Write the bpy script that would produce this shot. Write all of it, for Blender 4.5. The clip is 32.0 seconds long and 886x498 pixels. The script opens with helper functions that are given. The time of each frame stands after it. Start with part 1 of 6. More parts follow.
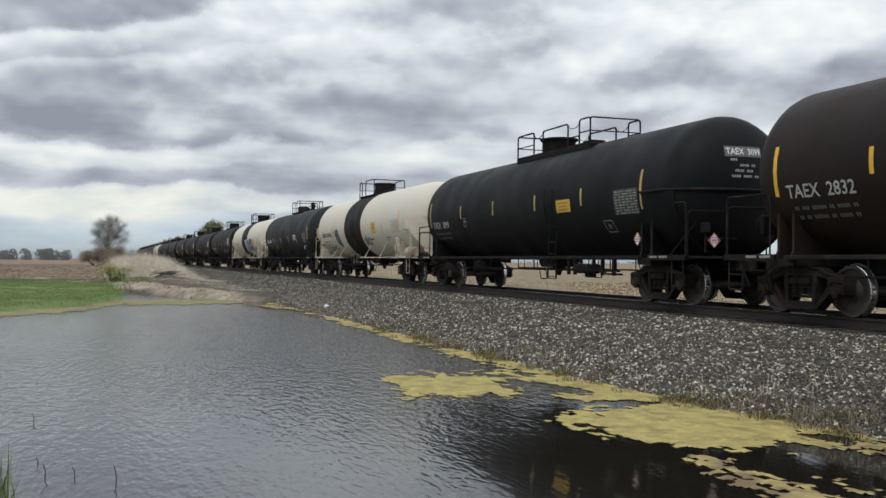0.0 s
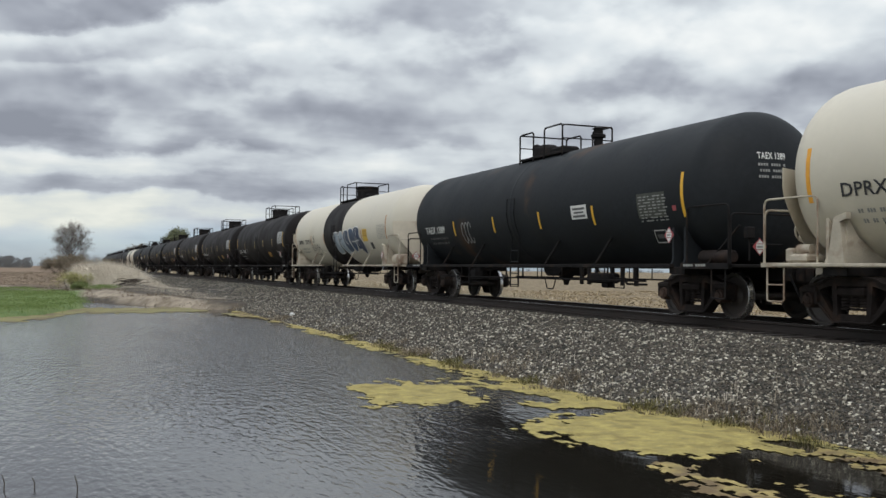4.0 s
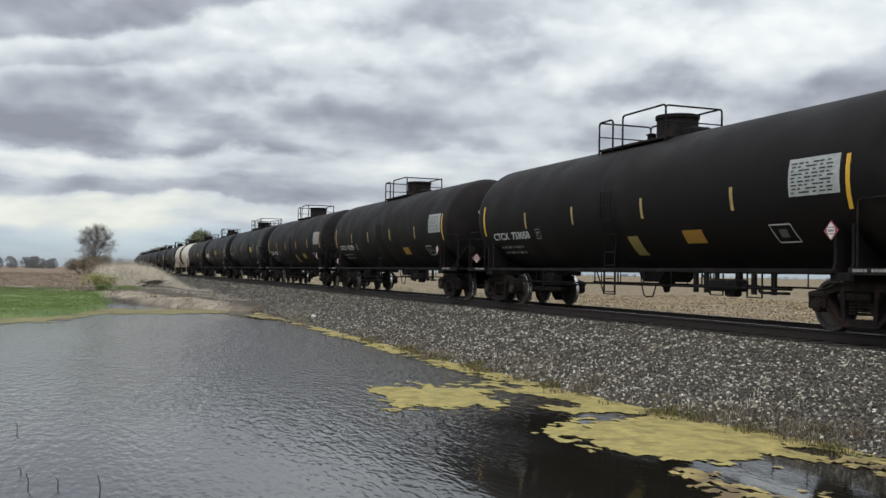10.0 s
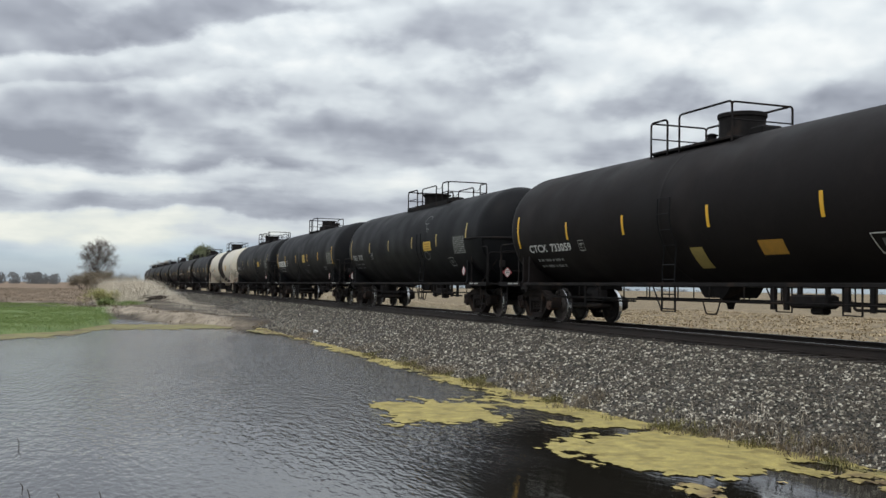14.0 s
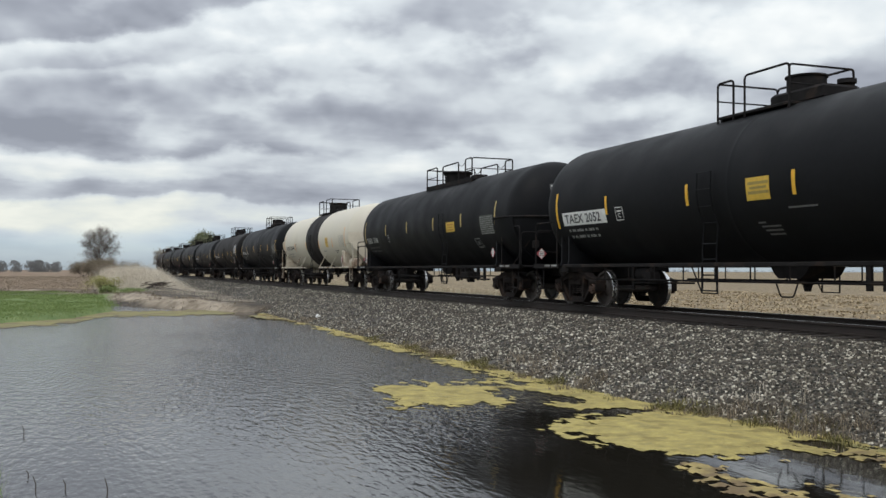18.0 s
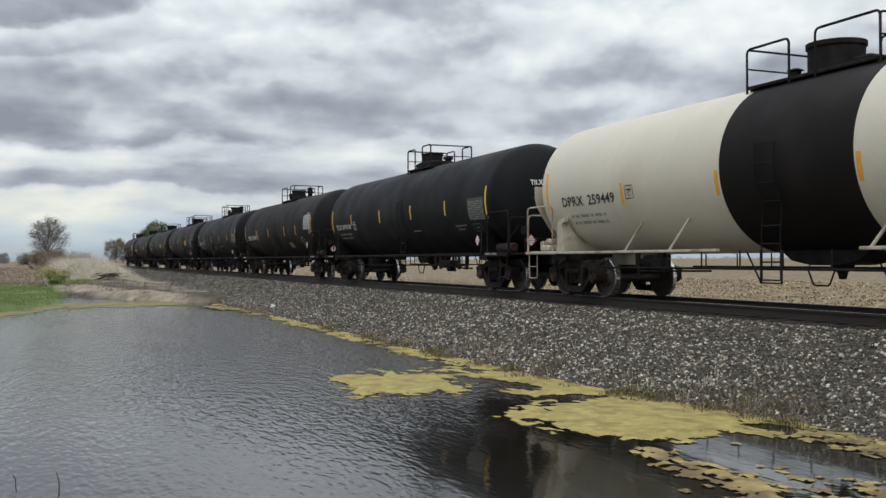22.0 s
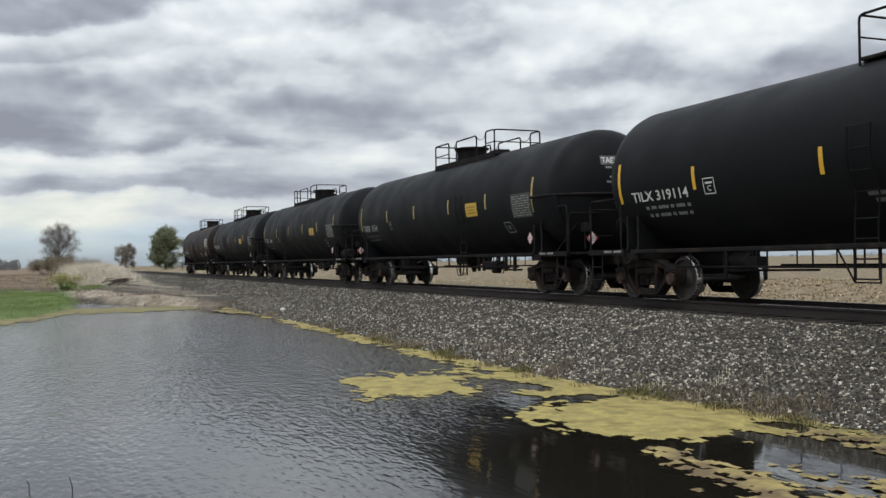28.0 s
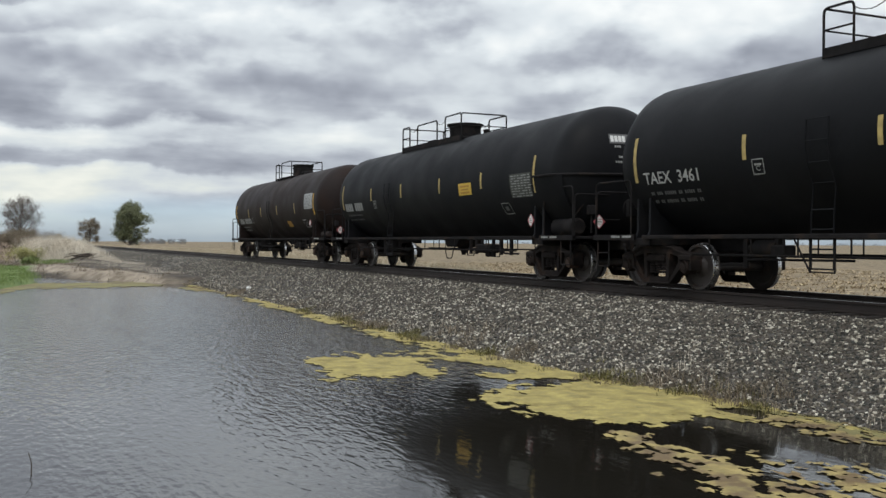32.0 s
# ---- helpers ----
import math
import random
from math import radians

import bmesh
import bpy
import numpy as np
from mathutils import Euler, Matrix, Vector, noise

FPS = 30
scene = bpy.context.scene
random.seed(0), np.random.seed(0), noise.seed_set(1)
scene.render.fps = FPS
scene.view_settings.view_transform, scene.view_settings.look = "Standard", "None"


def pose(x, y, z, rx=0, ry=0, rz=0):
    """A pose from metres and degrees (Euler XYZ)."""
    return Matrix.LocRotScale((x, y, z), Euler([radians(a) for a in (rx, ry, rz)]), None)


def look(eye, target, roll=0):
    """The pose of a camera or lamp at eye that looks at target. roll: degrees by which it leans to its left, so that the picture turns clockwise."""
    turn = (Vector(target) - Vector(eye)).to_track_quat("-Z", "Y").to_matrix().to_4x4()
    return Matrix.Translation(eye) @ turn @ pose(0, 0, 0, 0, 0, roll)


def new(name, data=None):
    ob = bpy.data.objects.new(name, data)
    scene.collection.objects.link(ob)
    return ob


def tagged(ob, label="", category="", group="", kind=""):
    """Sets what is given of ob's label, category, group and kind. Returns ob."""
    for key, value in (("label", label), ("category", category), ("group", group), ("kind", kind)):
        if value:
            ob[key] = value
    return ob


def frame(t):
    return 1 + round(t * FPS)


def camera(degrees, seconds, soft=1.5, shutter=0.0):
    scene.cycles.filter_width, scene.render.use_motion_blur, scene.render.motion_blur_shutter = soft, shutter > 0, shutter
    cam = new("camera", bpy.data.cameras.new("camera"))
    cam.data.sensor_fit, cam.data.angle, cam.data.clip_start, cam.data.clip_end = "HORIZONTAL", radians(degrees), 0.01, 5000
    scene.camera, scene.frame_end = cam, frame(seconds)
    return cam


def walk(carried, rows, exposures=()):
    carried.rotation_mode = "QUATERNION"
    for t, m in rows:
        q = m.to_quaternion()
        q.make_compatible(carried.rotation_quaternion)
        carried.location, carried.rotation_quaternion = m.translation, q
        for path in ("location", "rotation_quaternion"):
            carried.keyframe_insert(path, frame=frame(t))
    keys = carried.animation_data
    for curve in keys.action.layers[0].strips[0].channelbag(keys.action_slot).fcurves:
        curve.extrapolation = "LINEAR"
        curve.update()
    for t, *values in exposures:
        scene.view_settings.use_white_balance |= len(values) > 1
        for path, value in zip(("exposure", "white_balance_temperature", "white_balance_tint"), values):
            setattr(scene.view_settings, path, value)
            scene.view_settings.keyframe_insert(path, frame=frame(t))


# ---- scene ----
# ---------------------------------------------------------------- camera
EYE = 2.1
cam = camera(50.12, 32.0, 1.5)
walk(cam, [
    (0, pose(0, 0, EYE, 90.75, -0.56, -19.72)),
    (0.5, pose(0, 0, EYE, 91.26, -1.04, -19.85)),
    (1, pose(0, 0, EYE, 91.45, -1.44, -20.45)),
    (1.5, pose(0, 0, EYE, 91.41, -1.84, -21.50)),
    (2, pose(0, 0, EYE, 91.08, -1.59, -22.41)),
    (2.5, pose(0, 0, EYE, 91.13, -1.07, -22.84)),
    (3, pose(0, 0, EYE, 91.20, -0.86, -22.60)),
    (3.5, pose(0, 0, EYE, 91.10, -0.78, -22.20)),
    (4, pose(0, 0, EYE, 91.26, -0.64, -21.73)),
    (4.5, pose(0, 0, EYE, 91.40, -0.56, -21.60)),
    (6.5, pose(0, 0, EYE, 91.26, -1.35, -21.20)),
    (7, pose(0, 0, EYE, 91.29, -1.51, -21.92)),
    (7.5, pose(0, 0, EYE, 91.28, -1.46, -21.61)),
    (8, pose(0, 0, EYE, 91.36, -1.43, -21.33)),
    (8.5, pose(0, 0, EYE, 91.39, -1.38, -21.34)),
    (9, pose(0, 0, EYE, 91.42, -1.21, -21.18)),
    (9.5, pose(0, 0, EYE, 91.41, -1.18, -20.48)),
    (10, pose(0, 0, EYE, 91.43, -0.98, -20.45)),
    (10.5, pose(0, 0, EYE, 91.45, -0.94, -20.39)),
    (11, pose(0, 0, EYE, 91.52, -1.09, -20.15)),
    (11.5, pose(0, 0, EYE, 91.76, -1.09, -20.08)),
    (12, pose(0, 0, EYE, 91.88, -1.21, -20.13)),
    (12.5, pose(0, 0, EYE, 91.94, -1.23, -20.11)),
    (13, pose(0, 0, EYE, 92.04, -1.13, -20.23)),
    (13.5, pose(0, 0, EYE, 92.18, -1.07, -20.12)),
    (15.5, pose(0, 0, EYE, 92.59, 0.13, -21.33)),
    (16, pose(0, 0, EYE, 92.60, 0.38, -21.01)),
    (16.5, pose(0, 0, EYE, 92.21, 0.34, -20.88)),
    (17, pose(0, 0, EYE, 91.98, 0.18, -20.91)),
    (17.5, pose(0, 0, EYE, 91.61, 0.08, -21.01)),
    (18, pose(0, 0, EYE, 91.31, -0.18, -20.23)),
    (18.5, pose(0, 0, EYE, 91.09, -0.22, -19.73)),
    (19, pose(0, 0, EYE, 90.89, 0.21, -20.77)),
    (19.5, pose(0, 0, EYE, 90.78, 0.29, -21.21)),
    (20, pose(0, 0, EYE, 90.72, 0.42, -21.89)),
    (20.5, pose(0, 0, EYE, 90.87, 0.70, -22.44)),
    (21, pose(0, 0, EYE, 90.84, 0.62, -22.88)),
    (21.5, pose(0, 0, EYE, 90.59, 0.38, -23.16)),
    (22, pose(0, 0, EYE, 90.62, 0.23, -22.91)),
    (22.5, pose(0, 0, EYE, 90.80, 0.21, -22.55)),
    (23, pose(0, 0, EYE, 90.71, 0.03, -22.44)),
    (23.5, pose(0, 0, EYE, 90.42, -0.13, -22.40)),
    (24, pose(0, 0, EYE, 90.39, -0.25, -22.59)),
    (24.5, pose(0, 0, EYE, 90.95, -0.14, -22.74)),
    (25, pose(0, 0, EYE, 91.13, 0.21, -22.43)),
    (25.5, pose(0, 0, EYE, 91.06, 0.42, -22.12)),
    (27.5, pose(0, 0, EYE, 90.90, 0.73, -22.08)),
    (28, pose(0, 0, EYE, 90.72, 0.89, -22.35)),
    (28.5, pose(0, 0, EYE, 90.37, 0.81, -22.59)),
    (29, pose(0, 0, EYE, 90.32, 0.78, -22.72)),
    (29.5, pose(0, 0, EYE, 90.32, 0.98, -22.87)),
    (30, pose(0, 0, EYE, 90.14, 0.83, -23.18)),
    (30.5, pose(0, 0, EYE, 90.10, 0.59, -23.71)),
    (31, pose(0, 0, EYE, 90.04, 0.58, -24.07)),
    (31.5, pose(0, 0, EYE, 89.63, 0.27, -23.84)),
    (32, pose(0, 0, EYE, 89.62, -0.32, -24.31)),
], [(0, -0.02), (1, 0.0), (2, -0.08), (4, -0.09), (7, -0.1), (9, -0.03), (11, -0.03), (13, 0.0), (16, -0.06), (18, 0.0), (20, -0.04), (23, -0.05), (28, -0.02), (32, 0.0)])

# ---------------------------------------------------------------- world, sun
sun_elev, sun_turn = radians(52), radians(215)
world = bpy.data.worlds.new("sky")
scene.world = world
world.use_nodes = True


def sky_nodes():
    nt = world.node_tree
    nt.nodes.clear()
    N = lambda kind: nt.nodes.new(kind)
    L = nt.links.new
    out, bg = N("ShaderNodeOutputWorld"), N("ShaderNodeBackground")
    L(bg.outputs[0], out.inputs[0])
    sky = N("ShaderNodeTexSky")
    sky.sky_type, sky.sun_disc = "NISHITA", False
    sky.sun_elevation, sky.sun_rotation = sun_elev, sun_turn
    dim = N("ShaderNodeVectorMath")
    dim.operation = "MULTIPLY"
    dim.inputs[1].default_value = (0.100, 0.121, 0.166)
    L(sky.outputs[0], dim.inputs[0])
    co = N("ShaderNodeTexCoord")
    sep = N("ShaderNodeSeparateXYZ")
    L(co.outputs["Generated"], sep.inputs[0])

    def math_node(op, a, b=None):
        m = N("ShaderNodeMath")
        m.operation = op
        for k, v in enumerate((a, b)):
            if v is None:
                continue
            if isinstance(v, (int, float)):
                m.inputs[k].default_value = v
            else:
                L(v, m.inputs[k])
        return m.outputs[0]

    up = math_node("MAXIMUM", sep.outputs[2], 0.0)
    east = sep.outputs[0]

    def fbm(scale, detail, rough, shift, squeeze=2.0, warp=0.0):
        """Cloud noise over the dome, flattened as clouds look towards the horizon."""
        mp = N("ShaderNodeMapping")
        mp.inputs[1].default_value, mp.inputs[3].default_value = shift, (1, 1, squeeze)
        L(co.outputs["Generated"], mp.inputs[0])
        n = N("ShaderNodeTexNoise")
        n.inputs["Scale"].default_value, n.inputs["Detail"].default_value = scale, detail
        n.inputs["Roughness"].default_value, n.inputs["Distortion"].default_value = rough, warp
        L(mp.outputs[0], n.inputs[0])
        return math_node("SUBTRACT", n.outputs[0], 0.5)

    def smooth(v, a, b):
        r = N("ShaderNodeMapRange")
        r.interpolation_type = "SMOOTHSTEP"
        r.inputs[1].default_value, r.inputs[2].default_value = a, b
        L(v, r.inputs[0])
        return r.outputs[0]

    def ramp(v, stops):
        r = N("ShaderNodeValToRGB")
        L(v, r.inputs[0])
        el = r.color_ramp.elements
        while len(el) < len(stops):
            el.new(0.5)
        for e, (p, c) in zip(el, stops):
            e.position, e.color = p, (*(c if isinstance(c, tuple) else (c, c, c)), 1)
        return r.outputs[0]

    def add(*terms):
        total = terms[0]
        for t in terms[1:]:
            total = math_node("ADD", total, t)
        return total

    def times(a, b):
        return math_node("MULTIPLY", a, b)

    # decks of cloud one behind the other: each has a sharp dark base and brightens upwards into lit tops
    swell, puffs, curls = fbm(3.0, 3, 0.5, (1.3, 0.4, 0.2), 3.2), fbm(9.0, 6, 0.5, (5.1, 2.4, 1.0), 1.7), fbm(21.0, 6, 0.55, (0.7, 4.4, 6.0), 1.5)
    tilt = times(times(math_node("ADD", east, 0.10), 0.18), smooth(up, 0.12, 0.22))
    level = add(up, times(swell, 0.075), times(puffs, 0.044), times(curls, 0.016), math_node("MULTIPLY", tilt, -1.0))
    decks = ramp(level, [(0.0, 0.50), (0.026, 0.54), (0.044, 0.66), (0.055, 0.90), (0.069, 0.86), (0.075, 0.42), (0.090, 0.48), (0.098, 0.72), (0.112, 0.92), (0.119, 0.84), (0.124, 0.42),
                         (0.145, 0.48), (0.162, 0.58), (0.178, 0.80), (0.184, 0.62), (0.196, 0.66), (0.214, 0.84), (0.221, 0.40), (0.28, 0.42), (0.34, 0.55), (0.5, 0.62)])
    # to the right of the pond the cover is thin and even
    thin = math_node("SUBTRACT", 1.0, times(smooth(east, 0.06, 0.32), 0.85))
    even = ramp(math_node("ADD", level, tilt), [(0.0, 0.6), (0.05, 0.72), (0.066, 0.66), (0.08, 0.5), (0.15, 0.52), (0.2, 0.64), (0.3, 0.64)])
    decks = math_node("ADD", times(math_node("SUBTRACT", decks, even), thin), even)
    # lumps lit from above
    lump, higher = fbm(6.5, 4, 0.42, (2.0, 8.3, 3.1), 1.7), fbm(6.5, 4, 0.42, (2.0, 8.3, 3.1 + 0.03), 1.7)
    relief = times(math_node("SUBTRACT", lump, higher), 2.0)
    patch = times(fbm(4.2, 5, 0.45, (7.7, 1.2, 5.0), 1.9), 0.5)
    cells = times(math_node("SUBTRACT", smooth(fbm(5.2, 6, 0.5, (9.4, 3.2, 7.7), 2.1), -0.05, 0.06), 0.5), 0.2)
    calm_low = add(0.25, times(smooth(up, 0.03, 0.15), 0.75))
    streaks = times(times(fbm(6.5, 6, 0.52, (3.3, 6.1, 2.0), 5.0), smooth(up, 0.2, 0.1)), 1.1)
    tone = add(decks, streaks, times(add(relief, patch, cells), calm_low))
    shade = ramp(tone, [(0.22, (0.285, 0.31, 0.365)), (0.36, (0.36, 0.39, 0.45)), (0.5, (0.462, 0.5, 0.558)), (0.64, (0.605, 0.655, 0.70)), (0.78, (0.71, 0.765, 0.80)), (0.98, (0.87, 0.905, 0.91))])
    # lit tops far off are tinted cream by the air between
    warm = N("ShaderNodeMix")
    warm.data_type, warm.blend_type = "RGBA", "MULTIPLY"
    L(times(smooth(up, 0.13, 0.05), smooth(tone, 0.6, 0.9)), warm.inputs[0]), L(shade, warm.inputs[6])
    warm.inputs[7].default_value = (1.0, 0.985, 0.90, 1)
    # an overcast sky brightens towards the zenith
    lift = N("ShaderNodeVectorMath")
    lift.operation = "SCALE"
    L(warm.outputs[2], lift.inputs[0]), L(math_node("ADD", times(times(up, up), 1.5), 1.0), lift.inputs[3])
    # low over the horizon the pale blue sky shows through
    low = ramp(math_node("ADD", up, times(puffs, 0.03)), [(0.0, 0.75), (0.028, 0.65), (0.046, 0.0)])
    mix = N("ShaderNodeMix")
    mix.data_type = "RGBA"
    L(low, mix.inputs[0]), L(lift.outputs[0], mix.inputs[6]), L(dim.outputs[0], mix.inputs[7])
    L(mix.outputs[2], bg.inputs[0])
    bg.inputs[1].default_value = 1.0


sky_nodes()
lamp = bpy.data.lights.new("sun", "SUN")
lamp.energy, lamp.angle, lamp.color = 1.0, radians(25), (1.0, 0.96, 0.9)
sun = new("sun", lamp)
sun.matrix_world = look((0, 0, 60), Vector((0, 0, 60)) - 10 * Vector((math.sin(sun_turn) * math.cos(sun_elev), math.cos(sun_turn) * math.cos(sun_elev), math.sin(sun_elev))))

# ---------------------------------------------------------------- materials
def material(name, color, rough=0.6, metal=0.0, scale=6.0, vary=0.25, bump=0.15, fine=60.0, stain=None, stain_at=0.55,
             island=0.0, each=0.0, spec=0.5, stretch=(1, 1, 1), bump_depth=0.01):
    """A surface with grain and blotches at two scales, an optional stain colour, and variation by piece."""
    m = bpy.data.materials.new(name)
    m.use_nodes = True
    nt = m.node_tree
    L = nt.links.new
    b = nt.nodes["Principled BSDF"]
    b.inputs["Metallic"].default_value = metal
    b.inputs["Specular IOR Level"].default_value = spec
    co = nt.nodes.new("ShaderNodeTexCoord")
    mp = nt.nodes.new("ShaderNodeMapping")
    mp.inputs[3].default_value = stretch
    L(co.outputs["Object"], mp.inputs[0])

    def tex(s, det):
        n = nt.nodes.new("ShaderNodeTexNoise")
        n.inputs["Scale"].default_value, n.inputs["Detail"].default_value = s, det
        L(mp.outputs[0], n.inputs[0])
        return n.outputs[0]

    def mixc(f, a, c, kind="MIX"):
        x = nt.nodes.new("ShaderNodeMix")
        x.data_type, x.blend_type = "RGBA", kind
        for sock, v in ((x.inputs[0], f), (x.inputs[6], a), (x.inputs[7], c)):
            if isinstance(v, (int, float)):
                sock.default_value = v
            elif isinstance(v, tuple):
                sock.default_value = (*v[:3], 1)
            else:
                L(v, sock)
        return x.outputs[2]

    def span(v, a, z):
        r = nt.nodes.new("ShaderNodeMapRange")
        r.inputs[1].default_value, r.inputs[2].default_value = 0.3, 0.7
        r.inputs[3].default_value, r.inputs[4].default_value = a, z
        L(v, r.inputs[0])
        return r.outputs[0]

    coarse, grain = tex(scale, 4), tex(fine, 3)
    dark, light = tuple(c * (1 - vary) for c in color), tuple(min(1, c * (1 + vary)) for c in color)
    c = mixc(span(coarse, 0, 1), dark, light)
    c = mixc(span(grain, 0, 0.5), c, tuple(k * (1 - vary) for k in color))
    if stain:
        st = nt.nodes.new("ShaderNodeMapRange")
        st.inputs[1].default_value, st.inputs[2].default_value = stain_at, stain_at + 0.12
        L(tex(scale * 0.6, 6), st.inputs[0])
        c = mixc(st.outputs[0], c, stain)
    for amount, kind, sock in ((island, "ShaderNodeNewGeometry", "Random Per Island"), (each, "ShaderNodeObjectInfo", "Random")):
        if amount:
            g = nt.nodes.new(kind)
            r = nt.nodes.new("ShaderNodeMapRange")
            r.inputs[3].default_value, r.inputs[4].default_value = 1 - amount, 1 + amount
            L(g.outputs[sock], r.inputs[0])
            v = nt.nodes.new("ShaderNodeVectorMath")
            v.operation = "SCALE"
            L(c, v.inputs[0]), L(r.outputs[0], v.inputs[3])
            c = v.outputs[0]
    L(c, b.inputs["Base Color"])
    L(span(coarse, max(0.02, rough - 0.1), min(1, rough + 0.1)), b.inputs["Roughness"])
    if bump:
        bm = nt.nodes.new("ShaderNodeBump")
        bm.inputs["Strength"].default_value, bm.inputs["Distance"].default_value = bump, bump_depth
        L(grain, bm.inputs["Height"])
        L(bm.outputs[0], b.inputs["Normal"])
    return m


def ramp_on(m, stops, source="Random Per Island"):
    """Lets the pieces of a mesh take their colours from a ramp."""
    nt = m.node_tree
    g = nt.nodes.new("ShaderNodeNewGeometry")
    r = nt.nodes.new("ShaderNodeValToRGB")
    el = r.color_ramp.elements
    while len(el) < len(stops):
        el.new(0.5)
    for e, (p, c) in zip(el, stops):
        e.position, e.color = p, (*c, 1)
    nt.links.new(g.outputs[source], r.inputs[0])
    nt.links.new(r.outputs[0], nt.nodes["Principled BSDF"].inputs["Base Color"])
    return m


black = material("black tank paint", (0.0083, 0.0086, 0.0101), 0.55, scale=0.9, vary=0.3, bump=0.06, fine=9, stain=(0.0118, 0.0118, 0.013), stain_at=0.56, spec=0.11)
black_dusty = material("dusty black tank paint", (0.0118, 0.0096, 0.0098), 0.6, scale=0.9, vary=0.3, bump=0.06, fine=9, stain=(0.0175, 0.0142, 0.0138), stain_at=0.54, spec=0.11)
dusty_brown = material("black tank paint under brown dust", (0.0128, 0.0112, 0.011), 0.62, scale=0.7, vary=0.3, bump=0.06, fine=9, stain=(0.024, 0.0192, 0.0172), stain_at=0.52, spec=0.12)
brown_black = material("brownish black tank paint", (0.0185, 0.0122, 0.011), 0.6, scale=0.9, vary=0.3, bump=0.06, fine=9, stain=(0.0225, 0.0128, 0.010), stain_at=0.55, spec=0.16)
slate = material("weathered slate grey tank paint", (0.0185, 0.021, 0.0245), 0.62, scale=0.8, vary=0.35, bump=0.08, fine=9, stain=(0.075, 0.04, 0.023), stain_at=0.585, spec=0.16)
cream = material("cream white tank paint", (0.585, 0.54, 0.45), 0.5, scale=0.7, vary=0.06, bump=0.05, fine=8, stain=(0.52, 0.465, 0.37), stain_at=0.6)
amber = material("orange reflective tape", (0.78, 0.36, 0.035), 0.5, scale=8, vary=0.12)
cream_frame = material("cream frame paint with grime", (0.46, 0.41, 0.33), 0.6, scale=3, vary=0.25, stain=(0.25, 0.18, 0.13), stain_at=0.5)
frame_black = material("sooty frame steel", (0.0205, 0.019, 0.0195), 0.8, scale=4, vary=0.4, stain=(0.034, 0.0265, 0.023), stain_at=0.55, spec=0.06)
truck_steel = material("rusty cast truck steel", (0.025, 0.0205, 0.0195), 0.85, scale=5, vary=0.45, bump=0.3, stain=(0.043, 0.029, 0.023), stain_at=0.55, spec=0.1)
reservoir_paint = material("rusty dark reservoir paint", (0.026, 0.019, 0.017), 0.7, scale=4, vary=0.4, stain=(0.045, 0.028, 0.021), spec=0.2)
wheel_steel = material("wheel steel", (0.045, 0.037, 0.034), 0.6, scale=7, vary=0.4, stain=(0.06, 0.04, 0.03))
cap_rust = material("rusty bearing cap", (0.055, 0.034, 0.026), 0.75, scale=6, vary=0.4, each=0.7, bump=0.3, spec=0.25)
tread = material("polished wheel tread", (0.6, 0.6, 0.6), 0.28, metal=1.0, scale=20, vary=0.1)
rail_steel = material("weathered rail steel", (0.034, 0.026, 0.023), 0.7, scale=3, vary=0.3, spec=0.3)
rail_top = material("polished rail head", (0.35, 0.34, 0.33), 0.3, metal=1.0, scale=2, vary=0.1, stretch=(20, 0.5, 1))
tie_wood = material("creosoted tie wood", (0.035, 0.028, 0.024), 0.85, scale=4, vary=0.4, each=0.4, bump=0.4)
gold = material("yellow reflective tape", (0.75, 0.42, 0.03), 0.45, scale=8, vary=0.1)
chalk_smear = material("faint chalky smear", (0.03, 0.0305, 0.031), 0.8, scale=6, vary=0.3, spec=0.1)
cream_shield = material("grimy cream shield paint", (0.58, 0.52, 0.42), 0.55, scale=1.4, vary=0.12, bump=0.05, fine=9, stain=(0.36, 0.26, 0.17), stain_at=0.56)
gold_dim = material("sooty yellow reflective tape", (0.46, 0.34, 0.12), 0.6, scale=8, vary=0.3)
sign_yellow = material("yellow sign panel", (0.62, 0.40, 0.05), 0.5, scale=8, vary=0.15)
sign_orange = material("orange sign panel", (0.42, 0.22, 0.03), 0.6, scale=8, vary=0.2)
faded_yellow = material("faded yellow panel", (0.33, 0.25, 0.075), 0.7, scale=8, vary=0.25)
plate_green = material("dull grey-green data panel", (0.058, 0.062, 0.052), 0.7, scale=8, vary=0.25)
pale_plate = material("pale data panel", (0.40, 0.41, 0.41), 0.6, scale=10, vary=0.2)
rust_tape = material("faded orange tape", (0.45, 0.2, 0.06), 0.6, scale=8, vary=0.2)
white_paint = material("white stencil paint", (0.72, 0.72, 0.7), 0.6, scale=14, vary=0.12)
dull_white = material("sooty white stencil paint", (0.42, 0.42, 0.41), 0.65, scale=14, vary=0.2)
grey_stencil = material("faded grey stencil paint", (0.3, 0.3, 0.29), 0.7, scale=14, vary=0.3)
dim_stencil = material("sooty stencil paint", (0.12, 0.12, 0.12), 0.7, scale=14, vary=0.3)
dark_stencil = material("dark stencil paint", (0.03, 0.03, 0.035), 0.6, scale=14, vary=0.2)
red_paint = material("red placard paint", (0.36, 0.075, 0.085), 0.5, scale=14, vary=0.15)
blue_spray = material("blue spray paint", (0.028, 0.058, 0.125), 0.5, scale=3, vary=0.45)
navy_spray = material("navy spray paint", (0.02, 0.036, 0.085), 0.5, scale=3, vary=0.4)
pale_spray = material("pale grey-blue spray paint", (0.33, 0.39, 0.45), 0.55, scale=3, vary=0.2)

